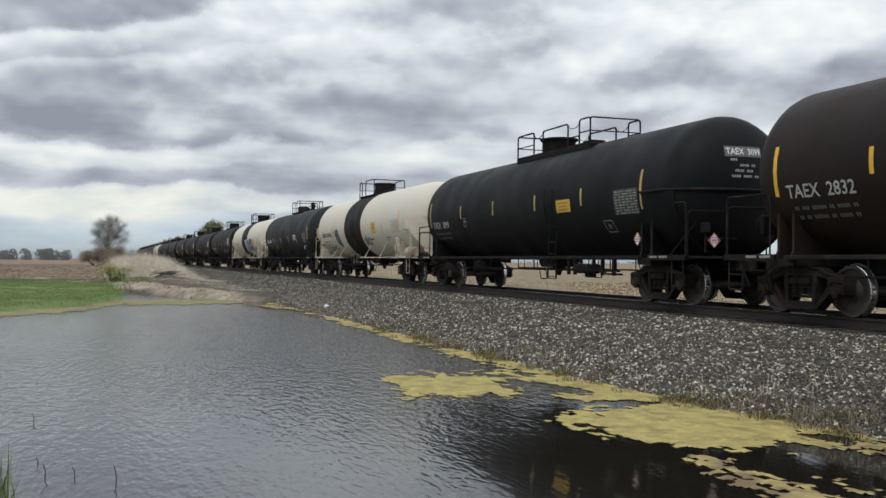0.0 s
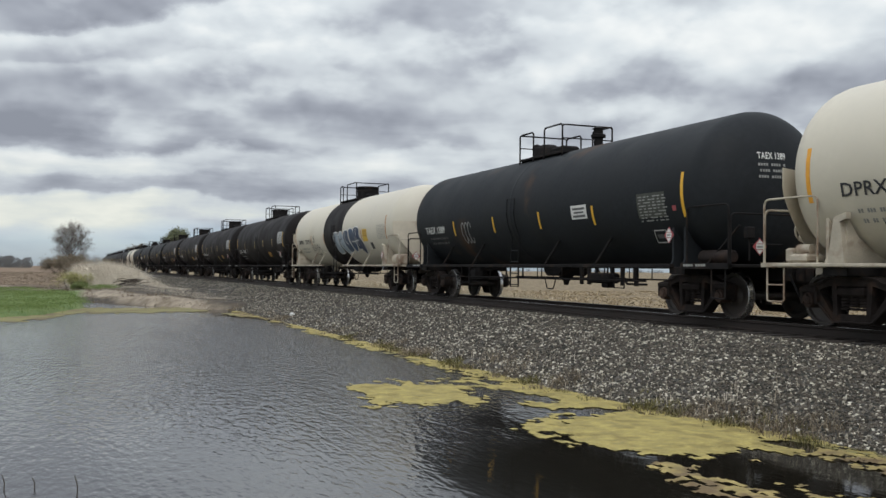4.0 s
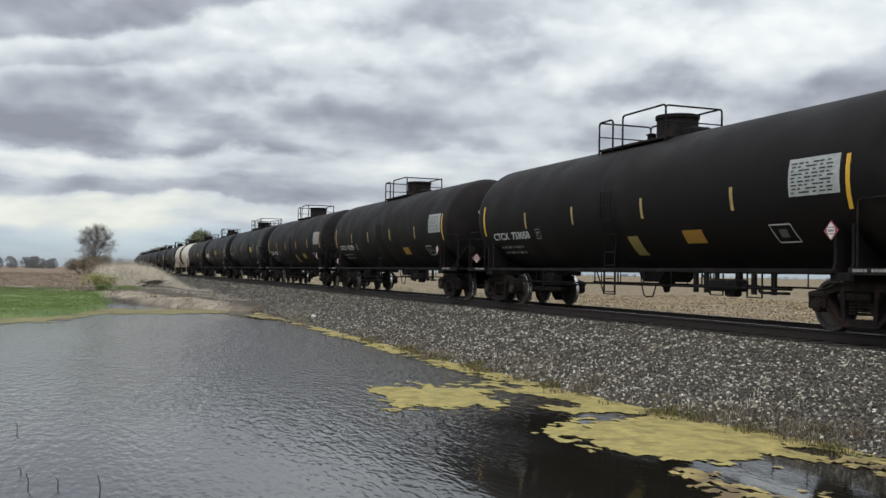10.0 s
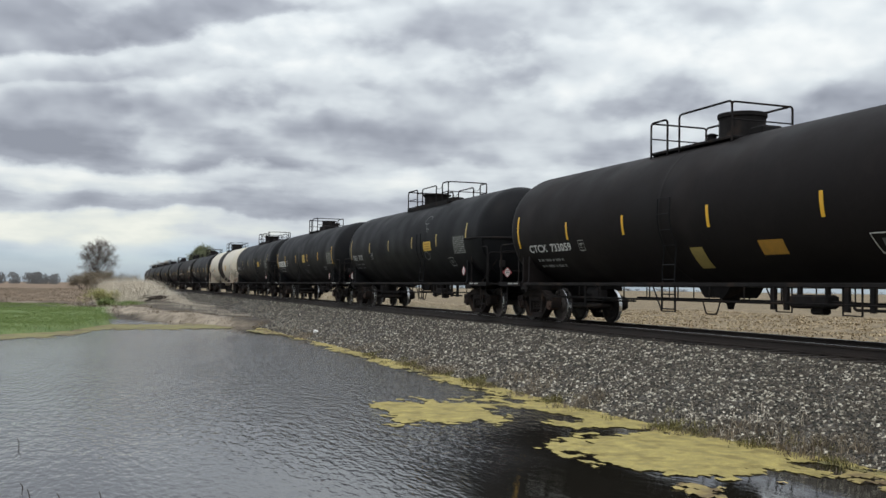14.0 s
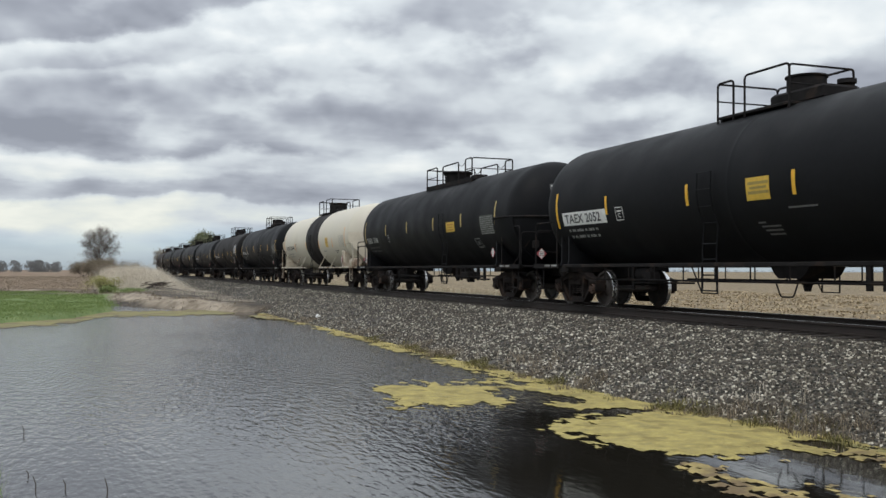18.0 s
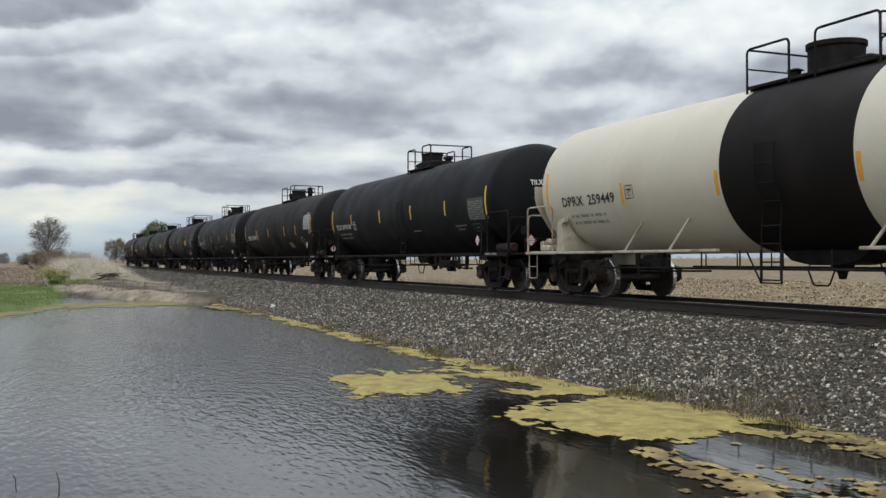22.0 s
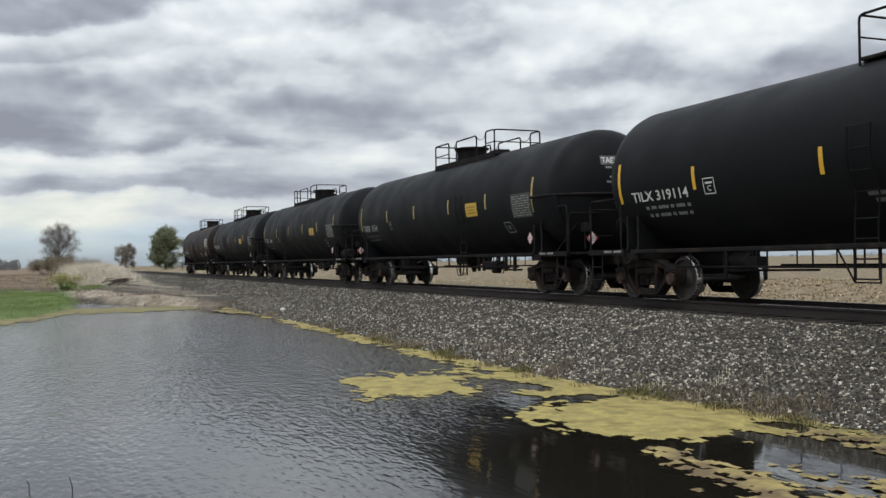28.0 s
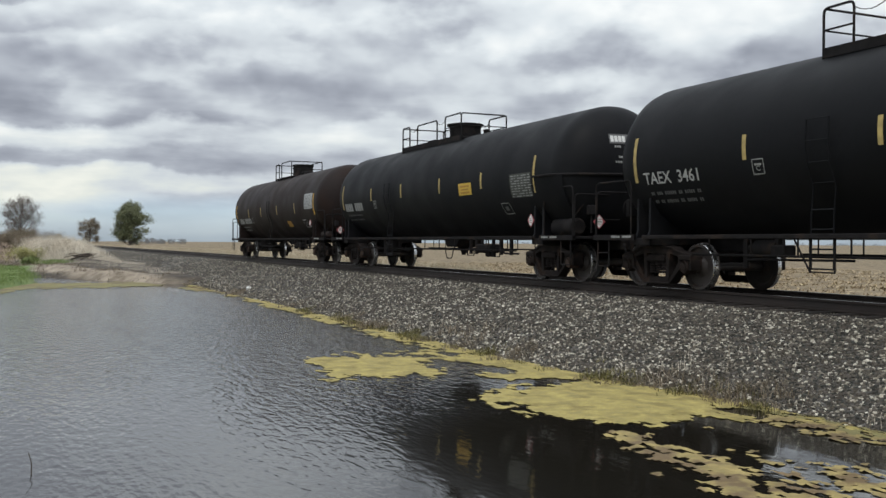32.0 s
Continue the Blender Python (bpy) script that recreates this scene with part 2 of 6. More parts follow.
ballast_mat = ramp_on(material("crushed ballast stone", (0.2, 0.19, 0.18), 0.9, scale=30, vary=0.2, bump=0.4, fine=160),
                      [(0.0, (0.03, 0.026, 0.022)), (0.2, (0.05, 0.051, 0.045)), (0.4, (0.085, 0.072, 0.058)), (0.68, (0.122, 0.106, 0.087)), (0.84, (0.18, 0.158, 0.125)), (0.885, (0.42, 0.385, 0.31)), (1.0, (0.72, 0.68, 0.58))])
bed_mat = material("ballast bed", (0.105, 0.097, 0.087), 0.95, scale=14, vary=0.6, bump=1.0, fine=26, bump_depth=0.04, stain=(0.12, 0.1, 0.08), stain_at=0.6)
algae_mat = material("algae mat", (0.37, 0.3, 0.098), 0.85, scale=4.5, vary=0.36, bump=0.9, fine=24, stain=(0.225, 0.178, 0.055), stain_at=0.52, bump_depth=0.03)
margin_mat = material("olive scum", (0.21, 0.185, 0.07), 0.85, scale=1.2, vary=0.35, bump=0.6, fine=20, stain=(0.13, 0.1, 0.05), stain_at=0.5, bump_depth=0.02)
lace_mat = material("tan algae mat", (0.31, 0.24, 0.09), 0.85, scale=4.2, vary=0.35, bump=0.6, fine=26, stain=(0.14, 0.095, 0.045), stain_at=0.47, island=0.3, bump_depth=0.02)

# ---------------------------------------------------------------- mesh tools
class Shape:
    """Collects vertices and faces for one mesh."""

    def __init__(self):
        self.v, self.f, self.k = [], [], []

    def add(self, verts, faces, k=0):
        o = len(self.v)
        self.v += [tuple(p) for p in verts]
        self.f += [tuple(i + o for i in f) for f in faces]
        self.k += [k] * len(faces)
        return self

    def box(self, x0, x1, y0, y1, z0, z1, c=0.0, k=0):
        """A box with its upright edges and top rim cut back by c."""
        if c <= 0:
            p = [(x, y, z) for z in (z0, z1) for x, y in ((x0, y0), (x1, y0), (x1, y1), (x0, y1))]
            return self.add(p, [(3, 2, 1, 0), (4, 5, 6, 7), (0, 1, 5, 4), (1, 2, 6, 5), (2, 3, 7, 6), (3, 0, 4, 7)], k)
        ring = lambda e, z: [(x0 + e, y0 + e, z), (x1 - e, y0 + e, z), (x1 - e, y1 - e, z), (x0 + e, y1 - e, z)]
        p = ring(c, z0) + ring(0, z0 + c) + ring(0, z1 - c) + ring(c, z1)
        f = [(3, 2, 1, 0), (12, 13, 14, 15)]
        for r in range(3):
            f += [(r * 4 + i, r * 4 + (i + 1) % 4, r * 4 + 4 + (i + 1) % 4, r * 4 + 4 + i) for i in range(4)]
        return self.add(p, f, k)

    def prism(self, outline, a, b, axis="x", k=0):
        """A flat outline pushed from a to b along an axis."""
        put = {"x": lambda u, w, s: (s, u, w), "y": lambda u, w, s: (u, s, w), "z": lambda u, w, s: (u, w, s)}[axis]
        n = len(outline)
        p = [put(u, w, a) for u, w in outline] + [put(u, w, b) for u, w in outline]
        f = [tuple(range(n - 1, -1, -1)), tuple(range(n, 2 * n))] + [(i, (i + 1) % n, n + (i + 1) % n, n + i) for i in range(n)]
        return self.add(p, f, k)

    def spin(self, profile, centre=(0, 0, 0), axis="y", seg=24, k=0, caps=True):
        """A profile of (along, radius) turned round an axis."""
        rows = []
        cx, cy, cz = centre
        for s, r in profile:
            for i in range(seg):
                a = 2 * math.pi * i / seg
                u, w = r * math.cos(a), r * math.sin(a)
                rows.append({"y": (cx + u, cy + s, cz + w), "x": (cx + s, cy + u, cz + w), "z": (cx + u, cy + w, cz + s)}[axis])
        f = []
        for j in range(len(profile) - 1):
            f += [(j * seg + i, j * seg + (i + 1) % seg, (j + 1) * seg + (i + 1) % seg, (j + 1) * seg + i) for i in range(seg)]
        if caps:
            f += [tuple(range(seg - 1, -1, -1)), tuple(range((len(profile) - 1) * seg, len(profile) * seg))]
        return self.add(rows, f, k)

    def tube(self, path, r, seg=7, k=0, taper=None):
        """A round bar along a path of points."""
        pts = [Vector(p) for p in path]
        rings, side = [], None
        for i, p in enumerate(pts):
            d = (pts[min(i + 1, len(pts) - 1)] - pts[max(i - 1, 0)]).normalized()
            if side is None or abs(side.dot(d)) > 0.98:
                side = d.orthogonal().normalized()
            side = (side - d * side.dot(d)).normalized()
            up = d.cross(side)
            rr = r if taper is None else r + (taper - r) * i / (len(pts) - 1)
            rings += [p + rr * (math.cos(2 * math.pi * j / seg) * side + math.sin(2 * math.pi * j / seg) * up) for j in range(seg)]
        n = len(pts)
        f = [(i * seg + j, i * seg + (j + 1) % seg, (i + 1) * seg + (j + 1) % seg, (i + 1) * seg + j) for i in range(n - 1) for j in range(seg)]
        f += [tuple(range(seg - 1, -1, -1)), tuple(range((n - 1) * seg, n * seg))]
        return self.add(rings, f, k)

    def mesh(self, name, mats, smooth=35):
        me = bpy.data.meshes.new(name)
        me.from_pydata(self.v, [], self.f)
        for m in mats if isinstance(mats, (list, tuple)) else [mats]:
            me.materials.append(m)
        if any(self.k):
            me.polygons.foreach_set("material_index", self.k)
        b = bmesh.new()
        b.from_mesh(me)
        bmesh.ops.recalc_face_normals(b, faces=b.faces)
        b.to_mesh(me)
        b.free()
        if smooth:
            me.polygons.foreach_set("use_smooth", [True] * len(me.polygons))
            me.set_sharp_from_angle(angle=radians(smooth))
        return me


def part(name, shape, mats, parent=None, label="", smooth=35, at=None):
    """Links one mesh as an object, under its thing if one is given."""
    ob = new(name, shape if isinstance(shape, bpy.types.Mesh) else shape.mesh(name, mats, smooth))
    if parent is not None:
        ob.parent = parent
    if at is not None:
        ob.matrix_basis = at
    return tagged(ob, label)


def bend(path, r=0.12, n=4):
    """Rounds the corners of a path of points."""
    p = [Vector(q) for q in path]
    out = [p[0]]
    for a, b, c in zip(p, p[1:], p[2:]):
        s = min(r, (a - b).length / 2, (c - b).length / 2)
        u, w = b + (a - b).normalized() * s, b + (c - b).normalized() * s
        for i in range(n + 1):
            t = i / n
            out.append(u * (1 - t) ** 2 + b * 2 * t * (1 - t) + w * t * t)
    return out + [p[-1]]


def letters(text, size):
    """The outline of a word in the built-in font as points and faces, from x = 0 rightwards; blanks become plain bars."""
    if not text.strip():
        pts, faces = [], []
        for k in range(len(text)):
            if k != 4:
                pts += [(k * 0.62, 0, 0), (k * 0.62 + 0.5, 0, 0), (k * 0.62 + 0.5, 0.7, 0), (k * 0.62, 0.7, 0)]
                faces.append(tuple(range(len(pts) - 4, len(pts))))
        return pts, faces
    cu = bpy.data.curves.new("word", "FONT")
    cu.body, cu.size, cu.resolution_u, cu.offset = text, size, 2, 0.014
    ob = new("word", cu)
    me = ob.to_mesh()
    pts, faces = [tuple(v.co) for v in me.vertices], [tuple(f.vertices) for f in me.polygons]
    ob.to_mesh_clear()
    bpy.data.objects.remove(ob)
    bpy.data.curves.remove(cu)
    return pts, faces


# ---------------------------------------------------------------- plan
RAIL_TOP, TRACK_X, GAUGE = 1.232, 12.55, 1.505
PITCH, BOGIE, AXLE, WHEEL_R = 18.157, 14.02, 1.785, 0.44
TANK_R, TANK_Z, TANK_HALF, HEAD = 1.54, 2.5, 7.62, 0.78
TANK_FAR = TANK_HALF


def train_at(t):
    """Where the first car's middle stands along the track."""
    return 6.7638 - 9.70177 * t + 0.000519 * t ** 2 + 0.00008 * t ** 3


# ---------------------------------------------------------------- ground, water, track
def toe(y):
    """Where the ballast meets the water."""
    return 8.35 + 0.35 * math.tanh((11 - y) / 6) + 0.4 * soft(12.5, 8.5, y) - 0.35 / (1 + math.exp(-(y - 40) / 4)) + 0.12 * noise.noise((y * 0.7, 3, 0)) + 0.1 * noise.noise((y * 0.23, 9, 0))


def far_shore(x):
    return 44.2 + 5.4 * soft(-0.8, 1.0, x) * soft(8.2, 5.2, x) - 1.9 * max(0, -x - 0.5) ** 0.75 + 0.6 * noise.noise((x * 0.8, 1.5, 0))


def near_shore(x):
    return 3.2 + 0.5 * noise.noise((x * 0.6, 7.5, 0)) + 2.5 / (1 + math.exp((x + 1.5) * 3))


def steps(stops):
    """Coordinates from the first stop on, with the given spacing up to each next stop."""
    out = [stops[0][0]]
    for (a, s), (b, _) in zip(stops, stops[1:]):
        n = max(1, round((b - a) / s))
        out += [a + (b - a) * (i + 1) / n for i in range(n)]
    return out


def soft(a, b, v):
    t = min(1, max(0, (v - a) / (b - a)))
    return t * t * (3 - 2 * t)


def ground_z(x, y):
    if x > 15.2:
        return 0.45 + 0.25 * soft(40, 400, x) + 0.05 * noise.noise((x * 0.3, y * 0.3, 0))
    if x > 9.5:
        return 0.25
    land = 0.32 - 0.14 * soft(1.0, -1.0, x) * soft(70, 55, y) * soft(30, 36, y) + 0.1 * noise.noise((x * 0.2, y * 0.2, 4)) + 0.25 * soft(60, 160, y) + 0.45 * soft(3, 0, y)
    land += 0.55 * math.exp(-((x - 4.2) / 2.4) ** 2 - ((y - 70) / 9) ** 2) + 0.12 * noise.noise((x * 0.9, y * 0.6, 1)) * soft(46, 56, y) * soft(120, 80, y)
    u = y + 3.2 * x - 70
    if 40 < y < 75 and x > -1:
        flat = soft(-2, -7, u) * soft(0.2, 1.0, x)
        land = land * (1 - 0.9 * flat) + 0.12 * math.exp(-((u + 1) / 4) ** 2) * soft(0.2, 1.2, x)
    inside = min(y - near_shore(x), far_shore(x) - y, x + 19 + 1.5 * noise.noise((y * 0.3, 2, 2)), 8.9 - x + 3)
    deep = -0.55
    shelf = soft(-1.2, 1.6, inside)
    z = land + (deep - land) * shelf
    # still water reaches behind the scum line to the foot of the sandy bank
    back = 58.5 - 1.7 * (x - 1.2) + 1.2 * noise.noise((x * 0.9, 3.5, 0))
    pool = soft(0.9, -1.2, y - back) * soft(0.7, 1.4, x) if y > 40 else 0.0
    return min(z, z * (1 - pool) - 0.12 * pool)


def ground_material():
    m = material("pond bank earth and grass", (0.2, 0.15, 0.1), 0.95, scale=0.8, vary=0.35, bump=0.8, fine=7, bump_depth=0.05)
    nt = m.node_tree
    L = nt.links.new
    b = nt.nodes["Principled BSDF"]
    base = b.inputs["Base Color"].links[0].from_socket
    geo = nt.nodes.new("ShaderNodeNewGeometry")
    sep = nt.nodes.new("ShaderNodeSeparateXYZ")
    L(geo.outputs["Position"], sep.inputs[0])
    n = nt.nodes.new("ShaderNodeTexNoise")
    n.inputs["Scale"].default_value, n.inputs["Detail"].default_value = 0.25, 5
    L(geo.outputs["Position"], n.inputs[0])

    def zone(axis, a, z, wobble, below):
        """1 before a, 0 past z along an axis, with a ragged edge."""
        add = nt.nodes.new("ShaderNodeMath")
        add.operation = "MULTIPLY_ADD"
        add.inputs[1].default_value = wobble
        L(n.outputs[0], add.inputs[0]), L(sep.outputs[axis], add.inputs[2])
        r = nt.nodes.new("ShaderNodeMapRange")
        r.inputs[1].default_value, r.inputs[2].default_value = a + wobble / 2, z + wobble / 2
        r.inputs[3].default_value, r.inputs[4].default_value = (1, 0) if below else (0, 1)
        L(add.outputs[0], r.inputs[0])
        return r.outputs[0]

    def over(f, c, new_color):
        x = nt.nodes.new("ShaderNodeMix")
        x.data_type = "RGBA"
        L(f, x.inputs[0]), L(c, x.inputs[6])
        if isinstance(new_color, tuple):
            x.inputs[7].default_value = (*new_color, 1)
        else:
            L(new_color, x.inputs[7])
        return x.outputs[2]

    def blotch(scale, lo, hi, stretch=(1, 1, 1)):
        mp = nt.nodes.new("ShaderNodeMapping")
        mp.inputs[3].default_value = stretch
        L(geo.outputs["Position"], mp.inputs[0])
        t = nt.nodes.new("ShaderNodeTexNoise")
        t.inputs["Scale"].default_value, t.inputs["Detail"].default_value = scale, 6
        L(mp.outputs[0], t.inputs[0])
        r = nt.nodes.new("ShaderNodeValToRGB")
        r.color_ramp.elements[0].position, r.color_ramp.elements[0].color = 0.35, (*lo, 1)
        r.color_ramp.elements[1].position, r.color_ramp.elements[1].color = 0.65, (*hi, 1)
        L(t.outputs[0], r.inputs[0])
        return r.outputs[0]

    both = nt.nodes.new("ShaderNodeMath")
    both.operation = "MULTIPLY"
    L(zone(0, 0.6, 1.4, 1.2, True), both.inputs[0]), L(zone(1, 68, 74, 6, True), both.inputs[1])
    c = over(zone(1, 43, 46, 3, False), base, blotch(0.9, (0.036, 0.028, 0.021), (0.085, 0.066, 0.047)))
    # a pale sandy rim along the foot of the reeds, dark mud below it
    slant = nt.nodes.new("ShaderNodeVectorMath")
    slant.operation = "DOT_PRODUCT"
    slant.inputs[1].default_value = (3.2, 1.0, 0)
    L(geo.outputs["Position"], slant.inputs[0])
    wob = nt.nodes.new("ShaderNodeMath")
    wob.operation, wob.inputs[1].default_value = "MULTIPLY_ADD", 7
    L(n.outputs[0], wob.inputs[0]), L(slant.outputs[1], wob.inputs[2])
    rim = nt.nodes.new("ShaderNodeValToRGB")
    unit = nt.nodes.new("ShaderNodeMapRange")
    unit.inputs[1].default_value, unit.inputs[2].default_value = 53.5, 83.5
    L(wob.outputs[0], unit.inputs[0]), L(unit.outputs[0], rim.inputs[0])
    el = rim.color_ramp.elements
    for pos in (0.5, 0.56, 0.68, 0.78):
        el.new(pos)
    for e, shade in zip(el, (0, 0, 1, 1, 0, 0)):
        e.color = (shade, shade, shade, 1)
    el[1].position, el[2].position, el[3].position, el[4].position = 0.5, 0.56, 0.68, 0.78
    near = nt.nodes.new("ShaderNodeMath")
    near.operation = "MULTIPLY"
    L(rim.outputs[0], near.inputs[0]), L(zone(1, 45, 49, 3, False), near.inputs[1])
    c = over(near.outputs[0], c, blotch(1.5, (0.17, 0.135, 0.098), (0.33, 0.275, 0.21)))
    c = over(zone(1, 84, 92, 8, False), c, blotch(0.35, (0.13, 0.085, 0.055), (0.23, 0.16, 0.10), (1, 0.4, 1)))
    c = over(both.outputs[0], c, blotch(0.9, (0.09, 0.14, 0.04), (0.15, 0.2, 0.065)))
    c = over(zone(0, 14.5, 15.5, 0.3, False), c, blotch(1.6, (0.095, 0.068, 0.036), (0.27, 0.205, 0.118), (0.8, 1.4, 1)))
    L(c, b.inputs["Base Color"])
    return m


def build_ground():
    xs = steps([(-2600, 300), (-500, 60), (-100, 12), (-30, 1.5), (-8, 0.45), (10, 0.9), (16, 2), (40, 6), (120, 30), (500, 200), (2600, 0)])
    ys = steps([(-2600, 300), (-500, 60), (-60, 6), (-6, 0.6), (62, 2), (120, 8), (300, 40), (700, 160), (2900, 0)])
    sh = Shape()
    sh.v = [(x, y, ground_z(x, y)) for y in ys for x in xs]
    w = len(xs)
    sh.f = [(j * w + i, j * w + i + 1, (j + 1) * w + i + 1, (j + 1) * w + i) for j in range(len(ys) - 1) for i in range(w - 1)]
    sh.k = [0] * len(sh.f)
    tagged(part("ground", sh, ground_material(), smooth=60), "grassy pond bank and harvested stubble field", "ground", kind="structure")


def water_material():
    """Wind ripples finer than the mesh, fading out where the water lies still."""
    m = bpy.data.materials.new("rippled pond water")
    m.use_nodes = True
    nt = m.node_tree
    L = nt.links.new
    b = nt.nodes["Principled BSDF"]
    b.inputs["IOR"].default_value = 1.62
    geo, sep = nt.nodes.new("ShaderNodeNewGeometry"), nt.nodes.new("ShaderNodeSeparateXYZ")
    L(geo.outputs["Position"], sep.inputs[0])

    def calc(op, *args):
        k = nt.nodes.new("ShaderNodeMath")
        k.operation = op
        for sock, v in zip(k.inputs, args):
            if isinstance(v, (int, float)):
                sock.default_value = v
            else:
                L(v, sock)
        return k.outputs[0]

    def waves(scale, stretch, detail):
        mp = nt.nodes.new("ShaderNodeMapping")
        mp.inputs[3].default_value = stretch
        L(geo.outputs["Position"], mp.inputs[0])
        t = nt.nodes.new("ShaderNodeTexNoise")
        t.inputs["Scale"].default_value, t.inputs["Detail"].default_value = scale, detail
        L(mp.outputs[0], t.inputs[0])
        return t.outputs[0]

    # wind roughens the open water; it lies still beside the ballast and under the far shore
    edge = calc("MINIMUM", calc("ADD", calc("MULTIPLY", sep.outputs[1], 0.7), -2.8), calc("SUBTRACT", 8.3, calc("MULTIPLY", calc("MAXIMUM", calc("SUBTRACT", sep.outputs[1], 34.0), 0.0), 0.28)))
    ragged = calc("MULTIPLY", calc("SUBTRACT", waves(0.9, (1, 0.5, 1), 4), 0.5), 2.6)
    span = nt.nodes.new("ShaderNodeMapRange")
    span.interpolation_type = "SMOOTHSTEP"
    span.inputs[1].default_value, span.inputs[2].default_value, span.inputs[3].default_value, span.inputs[4].default_value = -1.4, 1.0, 1.0, 0.09
    L(calc("ADD", calc("SUBTRACT", sep.outputs[0], edge), ragged), span.inputs[0])
    windy = span.outputs[0]
    # grey painted on open water stands in for sky sheen; still margin clear, tea-brown
    sky_sheen = nt.nodes.new("ShaderNodeMix")
    sky_sheen.data_type = "RGBA"
    sky_sheen.inputs[6].default_value, sky_sheen.inputs[7].default_value = (0.009, 0.0075, 0.0045, 1), (0.044, 0.043, 0.044, 1)
    L(windy, sky_sheen.inputs[0]), L(sky_sheen.outputs[2], b.inputs["Base Color"])
    # the near bank shelters the water below it
    lee = nt.nodes.new("ShaderNodeMapRange")
    lee.interpolation_type = "SMOOTHSTEP"
    lee.inputs[1].default_value, lee.inputs[2].default_value, lee.inputs[3].default_value, lee.inputs[4].default_value = 8.5, 24.0, 0.32, 2.2
    L(sep.outputs[1], lee.inputs[0])
    gusts = calc("ADD", 0.45, calc("MULTIPLY", waves(0.4, (1, 0.45, 1), 4), 1.1))
    bump = nt.nodes.new("ShaderNodeBump")
    bump.inputs["Distance"].default_value = 0.024
    L(calc("MULTIPLY", calc("MULTIPLY", windy, lee.outputs[0]), gusts), bump.inputs["Strength"])
    L(calc("ADD", calc("MULTIPLY", waves(19, (1, 0.4, 1), 1), 0.75), calc("ADD", calc("MULTIPLY", waves(9.5, (1, 0.36, 1), 1), 1.5), calc("MULTIPLY", waves(5, (1, 0.3, 1), 1), 0.8))), bump.inputs["Height"])
    L(bump.outputs[0], b.inputs["Normal"])
    L(calc("ADD", 0.05, calc("MULTIPLY", windy, 0.07)), b.inputs["Roughness"])
    return m


def build_water():
    """The pond's surface with fine wind ripples, glassy beside the ballast."""
    rng = np.random.default_rng(17)
    xs = np.array(steps([(-22, 4), (-7, 0.045), (8.2, 0.3), (10.2, 0)]))
    ys = np.array(steps([(0.8, 0.6), (5, 0.06), (16, 0.08), (28, 0.13), (48, 0.4), (60, 0)]))
    X, Y = np.meshgrid(xs, ys)
    Z = np.zeros_like(X)
    for _ in range(90):
        length = 0.13 * 2.6 ** rng.random()
        turn = rng.normal(0.1, 0.8)
        k = 2 * math.pi / length
        Z += 0.00006 * length * np.sin(k * (X * math.cos(turn) + Y * math.sin(turn)) + rng.uniform(0, 6.28))
    # gusts roughen the open water in patches
    gust = 0.8 + 0.35 * np.sin(X * 0.9 + 0.35 * Y + 1.0) * np.sin(Y * 0.42 - 0.3 * X) + 0.2 * np.sin(X * 2.3 - Y * 0.7)
    calm = np.minimum(0.7 * Y - 3.2, 7.7 - 0.2 * np.maximum(Y - 38, 0))
    open_water = 1 / (1 + np.exp((X - calm) / 0.45))
    Z *= gust * (0.02 + 0.98 * open_water) * (X > -7) * (Y > 4.9)
    w = len(xs)
    n = np.arange((len(ys) - 1) * (w - 1))
    q = (n // (w - 1)) * w + n % (w - 1)
    me = bpy.data.meshes.new("water")
    me.from_pydata(np.stack([X, Y, Z], -1).reshape(-1, 3), [], np.stack([q, q + 1, q + w + 1, q + w], -1))
    me.materials.append(water_material())
    me.polygons.foreach_set("use_smooth", [True] * len(me.polygons))
    tagged(new("water", me), "grey rippled pond water reflecting the clouds", "water", kind="structure")


def bed_z(x, y):
    """Height of the ballast's surface across the track."""
    top = RAIL_TOP - 0.23
    t = toe(y)
    if x < 10.95:
        k = (x - t) / (10.95 - t)
        return top * k + 0.06 * math.sin(math.pi * min(1, max(0, k))) + 0.03 * noise.noise((x * 1.7, y * 1.7, 0))
    if x < 14.15:
        return top + 0.012 * noise.noise((x * 2, y * 2, 5))
    return top - (x - 14.15) * 0.55


def build_bed():
    ys = steps([(-340, 20), (-20, 4), (0, 0.5), (70, 2), (140, 10), (560, 0)])
    rel = [-0.35, 0.0, 0.15, 0.3, 0.45, 0.6, 0.75, 0.9, 1.0]
    sh = Shape()
    for y in ys:
        t = toe(y)
        cols = [t + (10.95 - t) * r for r in rel] + [11.3, 11.8, 12.55, 13.3, 14.15, 15.0, 16.2]
        sh.v += [(x, y, bed_z(x, y)) for x in cols]
    w = len(cols)
    sh.f = [(j * w + i, j * w + i + 1, (j + 1) * w + i + 1, (j + 1) * w + i) for j in range(len(ys) - 1) for i in range(w - 1)]
    sh.k = [0] * len(sh.f)
    tagged(part("track_bed", sh, bed_mat, smooth=60), "grey crushed stone railway embankment beside the pond", "track bed", kind="structure")


